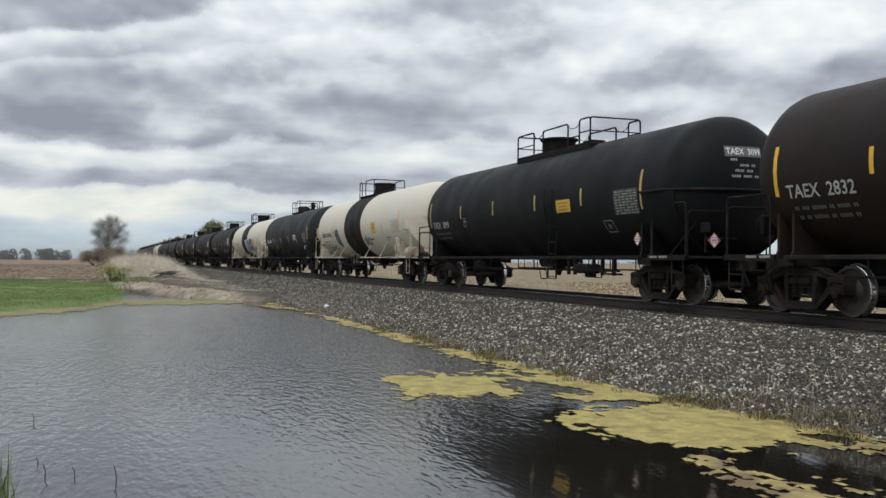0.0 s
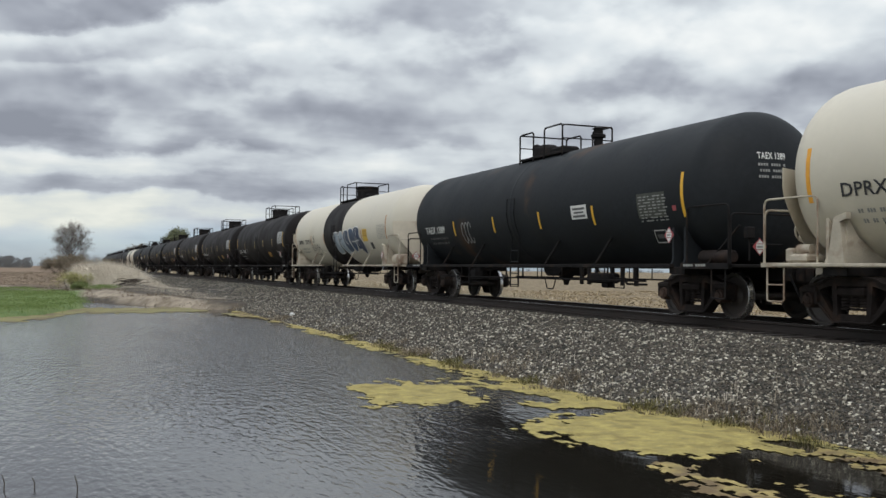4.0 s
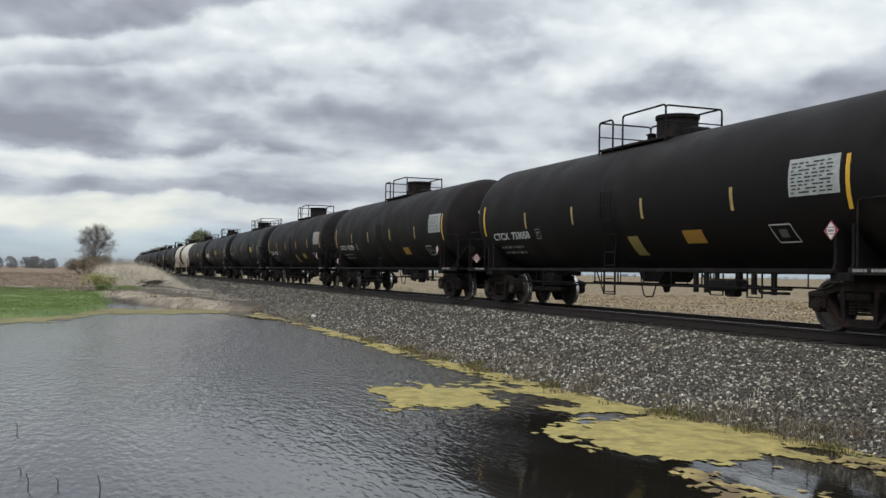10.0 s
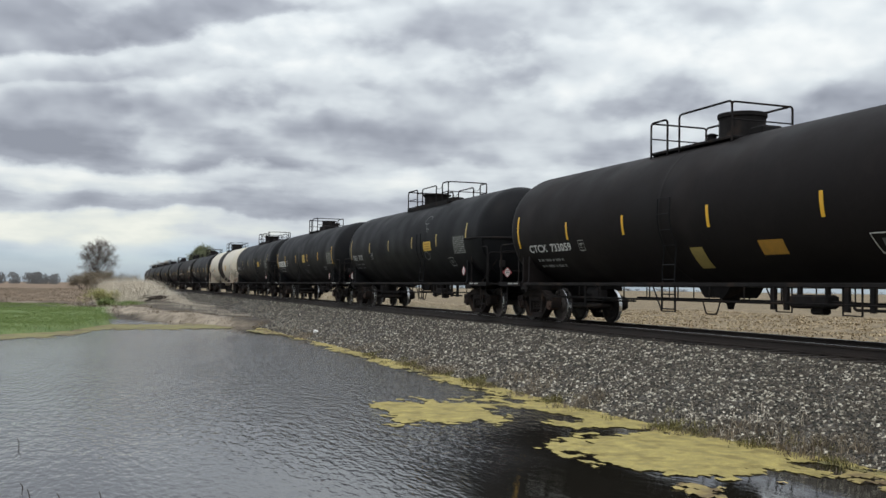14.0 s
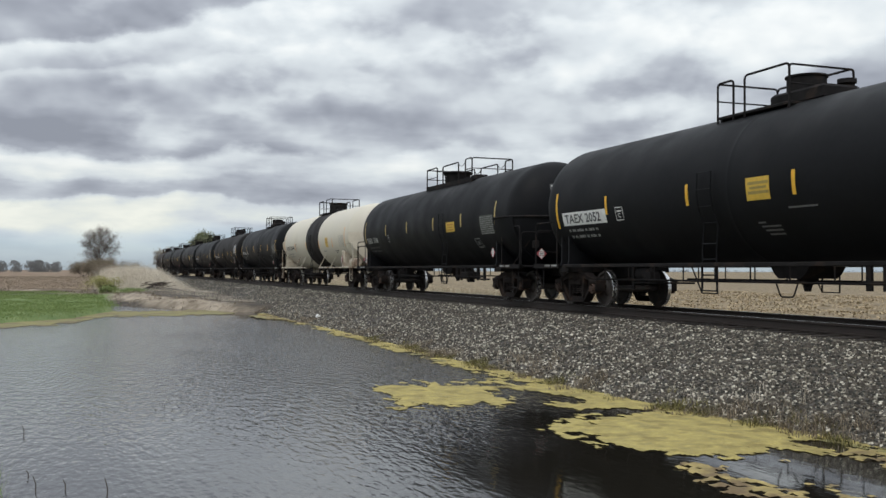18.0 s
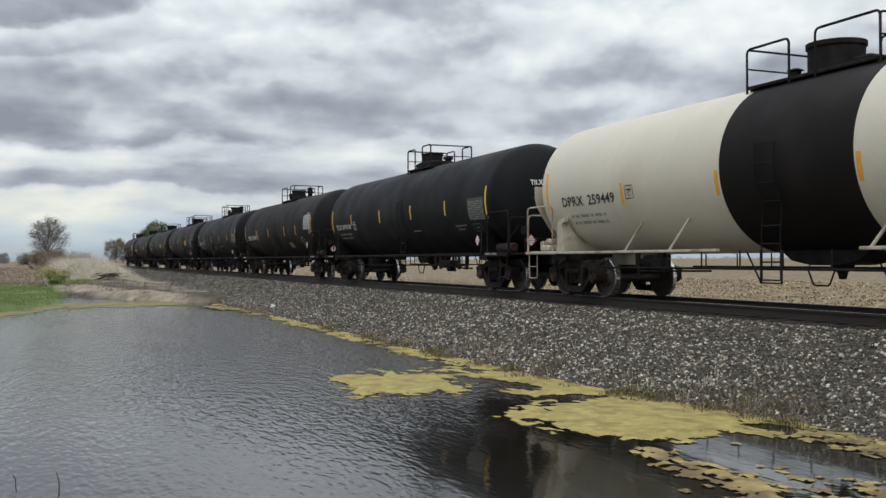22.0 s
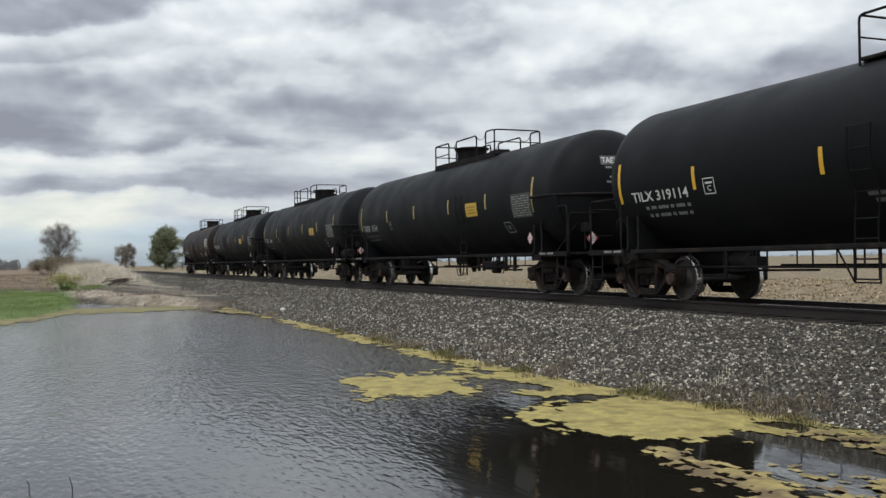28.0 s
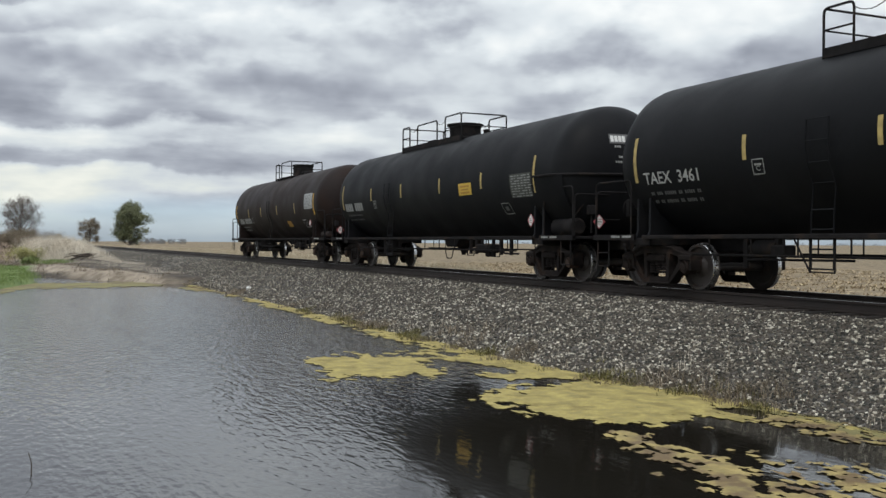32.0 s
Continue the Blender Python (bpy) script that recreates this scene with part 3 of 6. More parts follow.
def build_rails():
    prof = [(-0.07, 0), (0.07, 0), (0.07, 0.012), (0.015, 0.03), (0.009, 0.13), (0.036, 0.142), (0.036, 0.172), (0.028, 0.181), (-0.028, 0.181), (-0.036, 0.172), (-0.036, 0.142), (-0.009, 0.13), (-0.015, 0.03), (-0.07, 0.012)]
    for side in (-1, 1):
        sh = Shape()
        sh.prism([(TRACK_X + side * GAUGE / 2 + u, RAIL_TOP - 0.181 + w) for u, w in prof], -340, 560, "y")
        sh.k = [1 if f == (7, 8, 22, 21) else 0 for f in sh.f]
        ob = part("rail", sh, [rail_steel, rail_top], smooth=0)
        tagged(ob, "rust-brown steel rail with a polished head", "rail", "rails of the track", "structure")


def build_ties():
    sh = Shape().box(-1.3, 1.3, -0.115, 0.115, -0.19, 0.0, 0.012)
    me = sh.mesh("tie", tie_wood, 0)
    holder = tagged(new("track_ties"), "row of dark creosoted wooden ties under the rails", "ties", kind="structure")
    rng = random.Random(4)
    y = 4.0
    for i in range(300):
        part("tie", me, None, holder, at=pose(TRACK_X + rng.uniform(-0.03, 0.03), y, RAIL_TOP - 0.185, 0, 0, rng.uniform(-0.6, 0.6)))
        y += 0.51 + rng.uniform(-0.02, 0.02)
    far = Shape()
    for k in range(660):
        far.box(TRACK_X - 1.3, TRACK_X + 1.3, 3.375 - k * 0.51, 3.605 - k * 0.51, RAIL_TOP - 0.37, RAIL_TOP - 0.185)
    while y < 420:
        far.box(TRACK_X - 1.3, TRACK_X + 1.3, y - 0.115, y + 0.115, RAIL_TOP - 0.37, RAIL_TOP - 0.185)
        y += 0.51
    tagged(part("tie_rest", far, tie_wood, holder, smooth=0), kind="stuff")


def scatter(name, spots, sizes, mats, label, category, flat=0.75, seed=3):
    """Many small angular stones as one mesh."""
    rng = np.random.default_rng(seed)
    n = len(spots)
    cube = np.array([(x, y, z) for z in (-1, 1) for x, y in ((-1, -1), (1, -1), (1, 1), (-1, 1))], float)
    faces = np.array([(3, 2, 1, 0), (4, 5, 6, 7), (0, 1, 5, 4), (1, 2, 6, 5), (2, 3, 7, 6), (3, 0, 4, 7)])
    p = cube[None] * rng.uniform(0.45, 1.0, (n, 8, 3))
    p[:, :, 2] *= flat
    a, e = rng.uniform(0, 6.283, n), rng.uniform(-0.6, 0.6, n)
    ca, sa, ce, se = np.cos(a)[:, None], np.sin(a)[:, None], np.cos(e)[:, None], np.sin(e)[:, None]
    x, y, z = p[:, :, 0], p[:, :, 1], p[:, :, 2]
    y, z = y * ce - z * se, y * se + z * ce
    q = np.stack([x * ca - y * sa, x * sa + y * ca, z], -1) * np.asarray(sizes)[:, None, None] + np.asarray(spots)[:, None, :]
    me = bpy.data.meshes.new(name)
    me.from_pydata(q.reshape(-1, 3), [], (faces[None] + 8 * np.arange(n)[:, None, None]).reshape(-1, 4))
    me.materials.append(mats)
    ob = new(name, me)
    return tagged(ob, label, category, kind="stuff")


def build_stones():
    rng = random.Random(8)
    spots, sizes = [], []
    for y0, y1, n, s0, s1 in ((4, 16, 52000, 0.012, 0.030), (16, 30, 36000, 0.014, 0.034), (30, 60, 36000, 0.014, 0.03), (60, 120, 24000, 0.016, 0.03)):
        for _ in range(n):
            y = rng.uniform(y0, y1)
            t = toe(y)
            x = t - 0.12 + (11.87 - t) * rng.random() ** 0.95
            s = s0 + (s1 - s0) * rng.random() ** 1.5
            spots.append((x, y, bed_z(x, y) + s * 0.25))
            sizes.append(s)
    scatter("ballast_stone", spots, sizes, ballast_mat, "grey and whitish crushed ballast stones on the embankment", "gravel")


def algae_field(x, y):
    """Two fields, above zero where the thick mats and the brown broken mats float."""
    def blob(cx, cy, rx, ry, turn=0.0, p=3):
        u, w = x - cx, y - cy
        u, w = u * math.cos(turn) + w * math.sin(turn), -u * math.sin(turn) + w * math.cos(turn)
        return (1 - (abs(u / rx) ** p + abs(w / ry) ** p) ** (1 / p)) * min(rx, ry, 1.0)

    rough = 0.2 * noise.fractal((x * 1.6, y * 1.3, 0.3), 0.8, 2.1, 3) + 0.32 * noise.noise((x * 4.0, y * 2.2, 2.0)) + 0.3 * noise.noise((x * 10, y * 5, 1.0)) + 0.2 * noise.noise((x * 21, y * 12, 4.0))
    f = max(blob(5.5, 15.15, 0.98, 1.4, -0.12, 6), blob(6.75, 16.5, 0.7, 0.16, -0.25), blob(6.5, 15.75, 0.6, 0.1, -0.15), blob(6.9, 17.0, 0.5, 0.1, -0.2),
            blob(7.1, 10.6, 1.4, 1.65, 0.35, 2.2), blob(7.95, 10.6, 0.75, 1.5, -0.2), blob(7.7, 14.0, 0.85, 2.3, -0.05), blob(7.95, 18.4, 0.5, 2.8, 0.05))
    # ragged strip at the ballast's foot, broken by dark weeds
    edge = toe(y) - x
    width = 0.14 + 0.55 * noise.noise((y * 0.35, 4, 1)) + 0.34 * soft(18, 24, y) * soft(34, 27, y) + 0.42 * noise.noise((y * 1.3, 8, 1))
    f = max(f, min(0.3, width - abs(edge - 0.1)))
    f = min(f, -2.1 * blob(7.35, 12.45, 0.55, 0.34, -0.3, 2) + 0.05, -1.5 * blob(8.4, 9.2, 0.34, 0.5, 0.5, 2) + 0.05, -1.8 * blob(6.98, 14.5, 0.42, 1.05, 0.25, 2) + 0.03, -1.6 * blob(6.6, 17.6, 0.75, 0.7, -0.2, 2) + 0.03)
    if -7 < x < 7.3 and y > 30:
        f = -1
    f += rough - 0.02
    # lace of small brown mats towards the near shore
    lace = -1.0
    if y < 9.8:
        lace = -0.06 - 0.8 * max(0.0, 5.75 + 0.22 * (y - 7.5) - x) + 0.3 * noise.noise((x * 2.4, y * 1.9, 6.0)) + 0.42 * noise.noise((x * 7.0, y * 4.2, 3.0)) + 0.55 * noise.noise((x * 14, y * 8, 5.0))
        lace += 0.16 * math.exp(-((x - 5.95 - 0.22 * (y - 7.5)) / 0.26) ** 2) * soft(9.3, 8.4, y) - 0.55 * soft(8.6, 9.4, y)
        for hx, hy, r, deep in ((6.95, 8.3, 0.5, 0.45), (7.3, 7.7, 0.42, 0.5), (7.4, 7.1, 0.4, 0.5), (7.75, 6.7, 0.4, 0.4), (7.75, 8.5, 0.4, 0.3)):
            lace -= deep * math.exp(-((x - hx) / r) ** 2 - ((y - hy) / r) ** 2)
        lace += 0.06 * soft(7.0, 6.0, y) + 0.24 * math.exp(-((edge - 0.3) / 0.36) ** 2)
        lace = lace if x < toe(y) + 0.1 else -1
    elif y > 30:
        wide = 1.7 + 0.6 * soft(-0.5, 1.5, x)
        lace = (wide - abs(far_shore(x) - y - wide * 0.8)) * 0.3 + 0.35 * noise.noise((x * 0.9, y * 0.5, 11)) + 0.5 * noise.noise((x * 3.0, y * 0.9, 5)) + 0.35 * noise.noise((x * 7, y * 2, 5)) + 0.12
        lace -= 1.2 * math.exp(-((x - 6.7) / 0.9) ** 2 - ((y - 45.0) / 1.6) ** 2)
    # dark scum among the weeds at the ballast's foot
    scum = -1.0
    if y < 24:
        scum = 0.12 - 0.7 * abs(edge - 0.12) + 0.3 * noise.noise((x * 2.2, y * 1.4, 13)) + 0.3 * noise.noise((x * 7, y * 4, 15)) + 0.15 * noise.noise((x * 16, y * 9, 2))
    return f, lace, scum


def build_algae():
    shapes = {}
    for x0, x1, y0, y1, s in ((4.2, 9.2, 4.6, 20.0, 0.04), (7.0, 8.8, 20.0, 50, 0.1), (-9, 7.6, 33, 52, 0.15)):
        nx, ny = int((x1 - x0) / s), int((y1 - y0) / s)
        f = np.array([[algae_field(x0 + i * s, y0 + j * s) for i in range(nx + 1)] for j in range(ny + 1)])
        mean = (f[:-1, :-1] + f[1:, :-1] + f[:-1, 1:] + f[1:, 1:]) / 4
        kind = np.where(mean[:, :, 0] > 0, 1, np.where(mean[:, :, 2] > 0, 4, np.where(mean[:, :, 1] > 0, 2 if y0 < 30 else 3, 0)))
        seen = np.zeros_like(kind)
        for j in range(ny):
            for i in range(nx):
                if not kind[j, i] or seen[j, i]:
                    continue
                todo, cells, seen[j, i] = [(j, i)], [], 1
                while todo:
                    cell = todo.pop()
                    cells.append(cell)
                    for dj, di in ((0, 1), (1, 0), (0, -1), (-1, 0)):
                        v, u = cell[0] + dj, cell[1] + di
                        if 0 <= v < ny and 0 <= u < nx and not seen[v, u] and kind[v, u] == kind[j, i]:
                            seen[v, u] = 1
                            todo.append((v, u))
                size = len(cells) * s * s
                if size < 0.006:
                    continue
                key = (kind[j, i], x0, j, i) if size > 0.5 and kind[j, i] == 1 else (kind[j, i], 0)
                sh = shapes.setdefault(key, Shape())
                ids = {}
                for v, u in cells:
                    quad = []
                    for a, b in ((u, v), (u + 1, v), (u + 1, v + 1), (u, v + 1)):
                        if (a, b) not in ids:
                            ids[a, b] = len(sh.v)
                            lift = min(1, max(0, float(f[b, a, (0, 0, 1, 1, 2)[kind[j, i]]]) * 4))
                            jig = 0.4 * s * (1 - lift)
                            sh.v.append((x0 + a * s + jig * noise.noise((a * 0.9, b * 0.9, 1)), y0 + b * s + jig * noise.noise((a * 0.9, b * 0.9, 7)), 0.008 + 0.014 * lift + 0.007 * lift * noise.noise((a * 1.7, b * 1.7, 3))))
                        quad.append(ids[a, b])
                    sh.f.append(tuple(quad))
    for key, sh in shapes.items():
        sh.k = [0] * len(sh.f)
        if len(key) > 2:
            tagged(part("algae_mat", sh, algae_mat, smooth=60), "yellow-green algae mat floating on still water", "algae", "algae mats")
        elif key[0] == 1:
            tagged(part("algae_flakes", sh, algae_mat, smooth=60), "small flakes of yellow-green algae", "algae", kind="stuff")
        elif key[0] == 4:
            tagged(part("toe_scum", sh, margin_mat, smooth=60), "dark olive scum among weeds at the ballast's foot", "algae", kind="stuff")
        elif key[0] == 3:
            tagged(part("algae_margin", sh, margin_mat, smooth=60), "olive scum along the pond's far shore", "algae", kind="stuff")
        else:
            tagged(part("algae_lace", sh, lace_mat, smooth=60), "broken lace of tan algae near the bank", "algae", kind="stuff")


# ---------------------------------------------------------------- tank cars
def on_tank(y, z, lift=0.004):
    """A point on the tank's near side, at a place along it and a height over the rails."""
    r = TANK_R + lift
    h = z - TANK_Z
    over = abs(y) - (TANK_FAR if y > 0 else TANK_HALF)
    if over > 0:
        r = TANK_R * math.sqrt(max(0.05, 1 - (over / HEAD) ** 2)) + lift
    return (-math.sqrt(max(0.01, r * r - h * h)), y, z)


def decal(y0, y1, z0, z1, lift=0.004):
    """A thin patch that lies on the tank, from y0 down to y1 and z0 up to z1."""
    sh = Shape()
    n, k = 4, 2
    pts = [on_tank(y0 + (y1 - y0) * i / k, z0 + (z1 - z0) * j / n, lift) for j in range(n + 1) for i in range(k + 1)]
    return sh.add(pts, [(j * (k + 1) + i, j * (k + 1) + i + 1, (j + 1) * (k + 1) + i + 1, (j + 1) * (k + 1) + i) for j in range(n) for i in range(k)])


def on_head(x, z, lift=0.006):
    """A point on the head at the car's leading end."""
    q = max(0.02, 1 - (x * x + (z - TANK_Z) ** 2) / TANK_R ** 2)
    return (x, -TANK_HALF - HEAD * math.sqrt(q) - lift, z)


def by_word(sh, along):
    """Splits a lettered shape at its widest gap into its words."""
    spans = sorted((min(along(sh.v[k]) for k in f), max(along(sh.v[k]) for k in f)) for f in sh.f)
    end, gap, cut = spans[0][1], 0.0, None
    for a, e in spans:
        if a - end > gap:
            gap, cut = a - end, (a + end) / 2
        end = max(end, e)
    if cut is None:
        return [sh]
    out = []
    for side in (True, False):
        piece, ids = Shape(), {}
        for f in sh.f:
            if (along(sh.v[f[0]]) < cut) == side:
                for k in f:
                    if k not in ids:
                        ids[k] = len(piece.v)
                        piece.v.append(sh.v[k])
                piece.f.append(tuple(ids[k] for k in f))
        piece.k = [0] * len(piece.f)
        out.append(piece)
    return out


def word(text, y0, y1, z0, z1, lift=0.012):
    """A word that reads along the near side of the tank and fills the given patch."""
    pts, faces = letters(text, 1.0)
    w, lo, hi = max(p[0] for p in pts), min(p[1] for p in pts), max(p[1] for p in pts)
    return Shape().add([on_tank(y0 + (y1 - y0) * u / w, z0 + (z1 - z0) * (v - lo) / (hi - lo), lift) for u, v, _ in pts], faces)


def head_word(text, x0, x1, z0, z1):
    pts, faces = letters(text, 1.0)
    w, lo, hi = max(p[0] for p in pts), min(p[1] for p in pts), max(p[1] for p in pts)
    return Shape().add([on_head(x0 + (x1 - x0) * u / w, z0 + (z1 - z0) * (v - lo) / (hi - lo), 0.01) for u, v, _ in pts], faces)


def head_patch(x0, x1, z0, z1, lift=0.006):
    sh = Shape()
    n = 4
    pts = [on_head(x0 + (x1 - x0) * i / n, z0 + (z1 - z0) * j / 2, lift) for j in range(3) for i in range(n + 1)]
    return sh.add(pts, [(j * (n + 1) + i, j * (n + 1) + i + 1, (j + 1) * (n + 1) + i + 1, (j + 1) * (n + 1) + i) for j in range(2) for i in range(n)])


def blob(y, z, ry, rz, turn=0.0, power=2.6, lift=0.005, n=28):
    """A rounded sprayed shape on the tank's near side."""
    rim, c, s = [], math.cos(turn), math.sin(turn)
    for i in range(n):
        a = 2 * math.pi * i / n
        u = math.copysign(abs(math.cos(a)) ** (2 / power), math.cos(a)) * ry
        w = math.copysign(abs(math.sin(a)) ** (2 / power), math.sin(a)) * rz
        rim.append((u * c - w * s, u * s + w * c))
    pts = [on_tank(y, z, lift)] + [on_tank(y - u * k, z + w * k, lift) for k in (0.5, 1.0) for u, w in rim]
    f = [(0, 1 + i, 1 + (i + 1) % n) for i in range(n)] + [(1 + i, 1 + n + i, 1 + n + (i + 1) % n, 1 + (i + 1) % n) for i in range(n)]
    return Shape().add(pts, f)


def splash(points, grow=0.0, lift=0.005):
    """A filled sprayed letter with softened corners, from its outline (along, height)."""
    rim = [Vector(p) for p in points]
    for _ in range(2):
        rim = [q for a, e in zip(rim, rim[1:] + rim[:1]) for q in (a * 0.75 + e * 0.25, a * 0.25 + e * 0.75)]
    mid = sum(rim, Vector((0, 0))) / len(rim)
    rim = [p + (p - mid).normalized() * grow for p in rim]
    n = len(rim)
    pts = [on_tank(mid.x, mid.y, lift)] + [on_tank(*(mid + (p - mid) * k), lift) for k in (0.35, 0.7, 1.0) for p in rim]
    f = [(0, 1 + i, 1 + (i + 1) % n) for i in range(n)]
    for r in (0, n):
        f += [(1 + r + i, 1 + r + n + i, 1 + r + n + (i + 1) % n, 1 + r + (i + 1) % n) for i in range(n)]
    return Shape().add(pts, f)


def stroke(points, wide=0.04, lift=0.007):
    """A sprayed line through points (along, height) on the near side, as one ribbon."""
    path = [Vector(points[0])]
    for p, q in zip(points, points[1:]):
        d = Vector(q) - Vector(p)
        m = max(1, int(d.length / 0.12))
        path += [Vector(p) + d * ((k + 1) / m) for k in range(m)]
    pts = []
    for k, p in enumerate(path):
        a, e = path[max(0, k - 1)], path[min(len(path) - 1, k + 1)]
        d = (p - a).normalized() + (e - p).normalized()
        if d.length < 0.2:
            d = e - p if k + 1 < len(path) else p - a
        n = Vector((-d.y, d.x)).normalized() * wide / 2
        pts += [on_tank(*(p + n), lift), on_tank(*(p - n), lift)]
    return Shape().add(pts, [(2 * k, 2 * k + 2, 2 * k + 3, 2 * k + 1) for k in range(len(path) - 1)])


def curl(y, z, ry, rz, a0=0, a1=360, n=14):
    return [(y - ry * math.cos(radians(a0 + (a1 - a0) * i / n)), z + rz * math.sin(radians(a0 + (a1 - a0) * i / n))) for i in range(n + 1)]


def bars(y, z, rows, lift=0.005):
    """Lines of small writing as plain bars: (drop, start, length, height)."""
    sh = Shape()
    for drop, a, length, h in rows:
        d = decal(y - a, y - a - length, z - drop - h, z - drop, lift)
        sh.add(d.v, d.f)
    return sh


def side_frame():
    """One cast truck side: an arched top chord, a deep bottom chord, two columns, flanges and pockets for the bearings."""
    a = AXLE / 2
    sh = Shape()
    half_top = [(0.3, 0.83), (0.5, 0.81), (a - 0.3, 0.75), (a - 0.05, 0.7), (a + 0.14, 0.66), (a + 0.2, 0.56), (a + 0.19, 0.4), (a + 0.13, 0.38), (a + 0.11, 0.52), (a - 0.12, 0.54), (a - 0.15, 0.38), (a - 0.2, 0.42), (a - 0.22, 0.62)]
    top = half_top + [(0.46, 0.68), (-0.46, 0.68)] + [(-y, z) for y, z in half_top[::-1]]
    low = [(-a + 0.22, 0.56), (-a + 0.12, 0.44), (-0.42, 0.12), (-0.36, 0.1), (0.36, 0.1), (0.42, 0.12), (a - 0.12, 0.44), (a - 0.22, 0.56), (0.44, 0.26), (0.36, 0.235), (-0.36, 0.235), (-0.44, 0.26)]
    sh.prism(top, -0.09, 0.09, "x")
    sh.prism(low, -0.075, 0.075, "x")
    # rolled flanges stand proud of the web
    rim = [(y, z) for y, z in half_top[:5]]
    for k in (-0.095, 0.095):
        sh.tube([(k, y, z - 0.012) for y, z in [(-y, z) for y, z in rim[::-1]] + rim], 0.022, 6)
        sh.tube([(k, y, z + 0.012) for y, z in low[1:7]], 0.022, 6)
    for s in (-1, 1):
        sh.prism([(s * 0.29, 0.2), (s * 0.38, 0.2), (s * 0.41, 0.7), (s * 0.31, 0.7)], -0.095, 0.095, "x")
        lo, hi = sorted((s * (a - 0.17), s * (a + 0.19)))
        sh.box(-0.14, 0.14, lo, hi, 0.55, 0.67, 0.03)
        for e in (-0.19, 0.125):
            lo, hi = sorted((s * (a + e), s * (a + e + 0.065)))
            sh.box(-0.13, 0.12, lo, hi, 0.37, 0.6, 0.015)
    sh.box(-0.12, 0.12, -0.27, 0.27, 0.52, 0.66, 0.03)
    return sh


def bearing_cap():
    """The round end cap of a roller bearing with its three bolts."""
    sh = Shape().spin([(-0.17, 0.0), (-0.17, 0.06), (-0.15, 0.07), (-0.15, 0.115), (-0.11, 0.13), (0.08, 0.13)], (0, 0, 0), "x", 18)
    for k in range(3):
        c = radians(90 + 120 * k)
        sh.spin([(-0.19, 0.0), (-0.19, 0.018), (-0.15, 0.018)], (0, 0.085 * math.cos(c), 0.085 * math.sin(c)), "x", 6)
    return sh


def springs():
    sh = Shape()
    for y in (-0.19, 0.0, 0.19):
        for k in range(5):
            z = 0.3 + k * 0.05
            sh.spin([(z, 0.07), (z + 0.012, 0.085), (z + 0.03, 0.085), (z + 0.042, 0.07)], (0, y, 0), "z", 10)
    return sh


def wheelset():
    """Two wheels on an axle: a dished plate, a hub, a thick rim with a polished tread, and a flange inboard."""
    sh = Shape()
    r = WHEEL_R
    for s in (-1, 1):
        at = (s * 0.755, 0, 0)
        sh.spin([(-s * 0.09, 0.085), (-s * 0.09, 0.13), (-s * 0.03, 0.15), (-s * 0.02, r - 0.12), (-s * 0.07, r - 0.07), (-s * 0.075, r - 0.02), (-s * 0.065, r + 0.012), (-s * 0.05, r + 0.026), (-s * 0.035, r + 0.006)], at, "x", 36, caps=False)
        sh.spin([(-s * 0.035, r + 0.006), (s * 0.06, r - 0.003)], at, "x", 36, k=1, caps=False)
        sh.spin([(s * 0.06, r - 0.003), (s * 0.067, r - 0.012)], at, "x", 36, k=1, caps=False)
        sh.spin([(s * 0.067, r - 0.012), (s * 0.067, r - 0.065), (s * 0.03, r - 0.09), (s * 0.005, 0.2), (s * 0.05, 0.14), (s * 0.075, 0.125), (s * 0.075, 0.085)], at, "x", 36, caps=False)
        sh.spin([(s * 0.07, 0.085), (s * 0.33, 0.085), (s * 0.34, 0.06)], at, "x", 12)
    sh.spin([(-0.75, 0.08), (0.75, 0.08)], (0, 0, 0), "x", 12)
    return sh


frame_mesh = side_frame().mesh("side_frame", truck_steel)
cap_mesh = bearing_cap().mesh("bearing_cap", cap_rust)
spring_mesh = springs().mesh("spring_nest", truck_steel)
wheel_mesh = wheelset().mesh("wheelset", [wheel_steel, tread])
bolster_mesh = Shape().box(-1.05, 1.05, -0.2, 0.2, 0.45, 0.72, 0.03).spin([(0.7, 0.25), (0.84, 0.22)], (0, 0, 0), "z", 16).mesh("bolster", truck_steel)
beam_mesh = Shape().box(-0.85, 0.85, -0.04, 0.04, -0.05, 0.05, 0.01).mesh("brake_beam", truck_steel)
axles = []


def truck(car, y):
    root = new("truck", bolster_mesh)
    root.parent, root.matrix_basis = car, pose(0, y, 0)
    for s in (-1, 1):
        part("side_frame", frame_mesh, None, root, at=pose(s * 1.02, 0, 0))
        for e in (-1, 1):
            part("bearing_cap", cap_mesh, None, root, "rust-brown bearing cap", at=pose(s * 1.02, e * AXLE / 2, 0.44, 0, 0, 0 if s < 0 else 180))
        tagged(part("spring_nest", spring_mesh, None, root, at=pose(s * 1.02, 0, 0)), kind="stuff")
        part("brake_beam", beam_mesh, None, root, at=pose(0, s * 0.4, 0.4))
        w = part("wheelset", wheel_mesh, None, root, at=pose(0, s * AXLE / 2, WHEEL_R))
        axles.append((w, s))
    return root


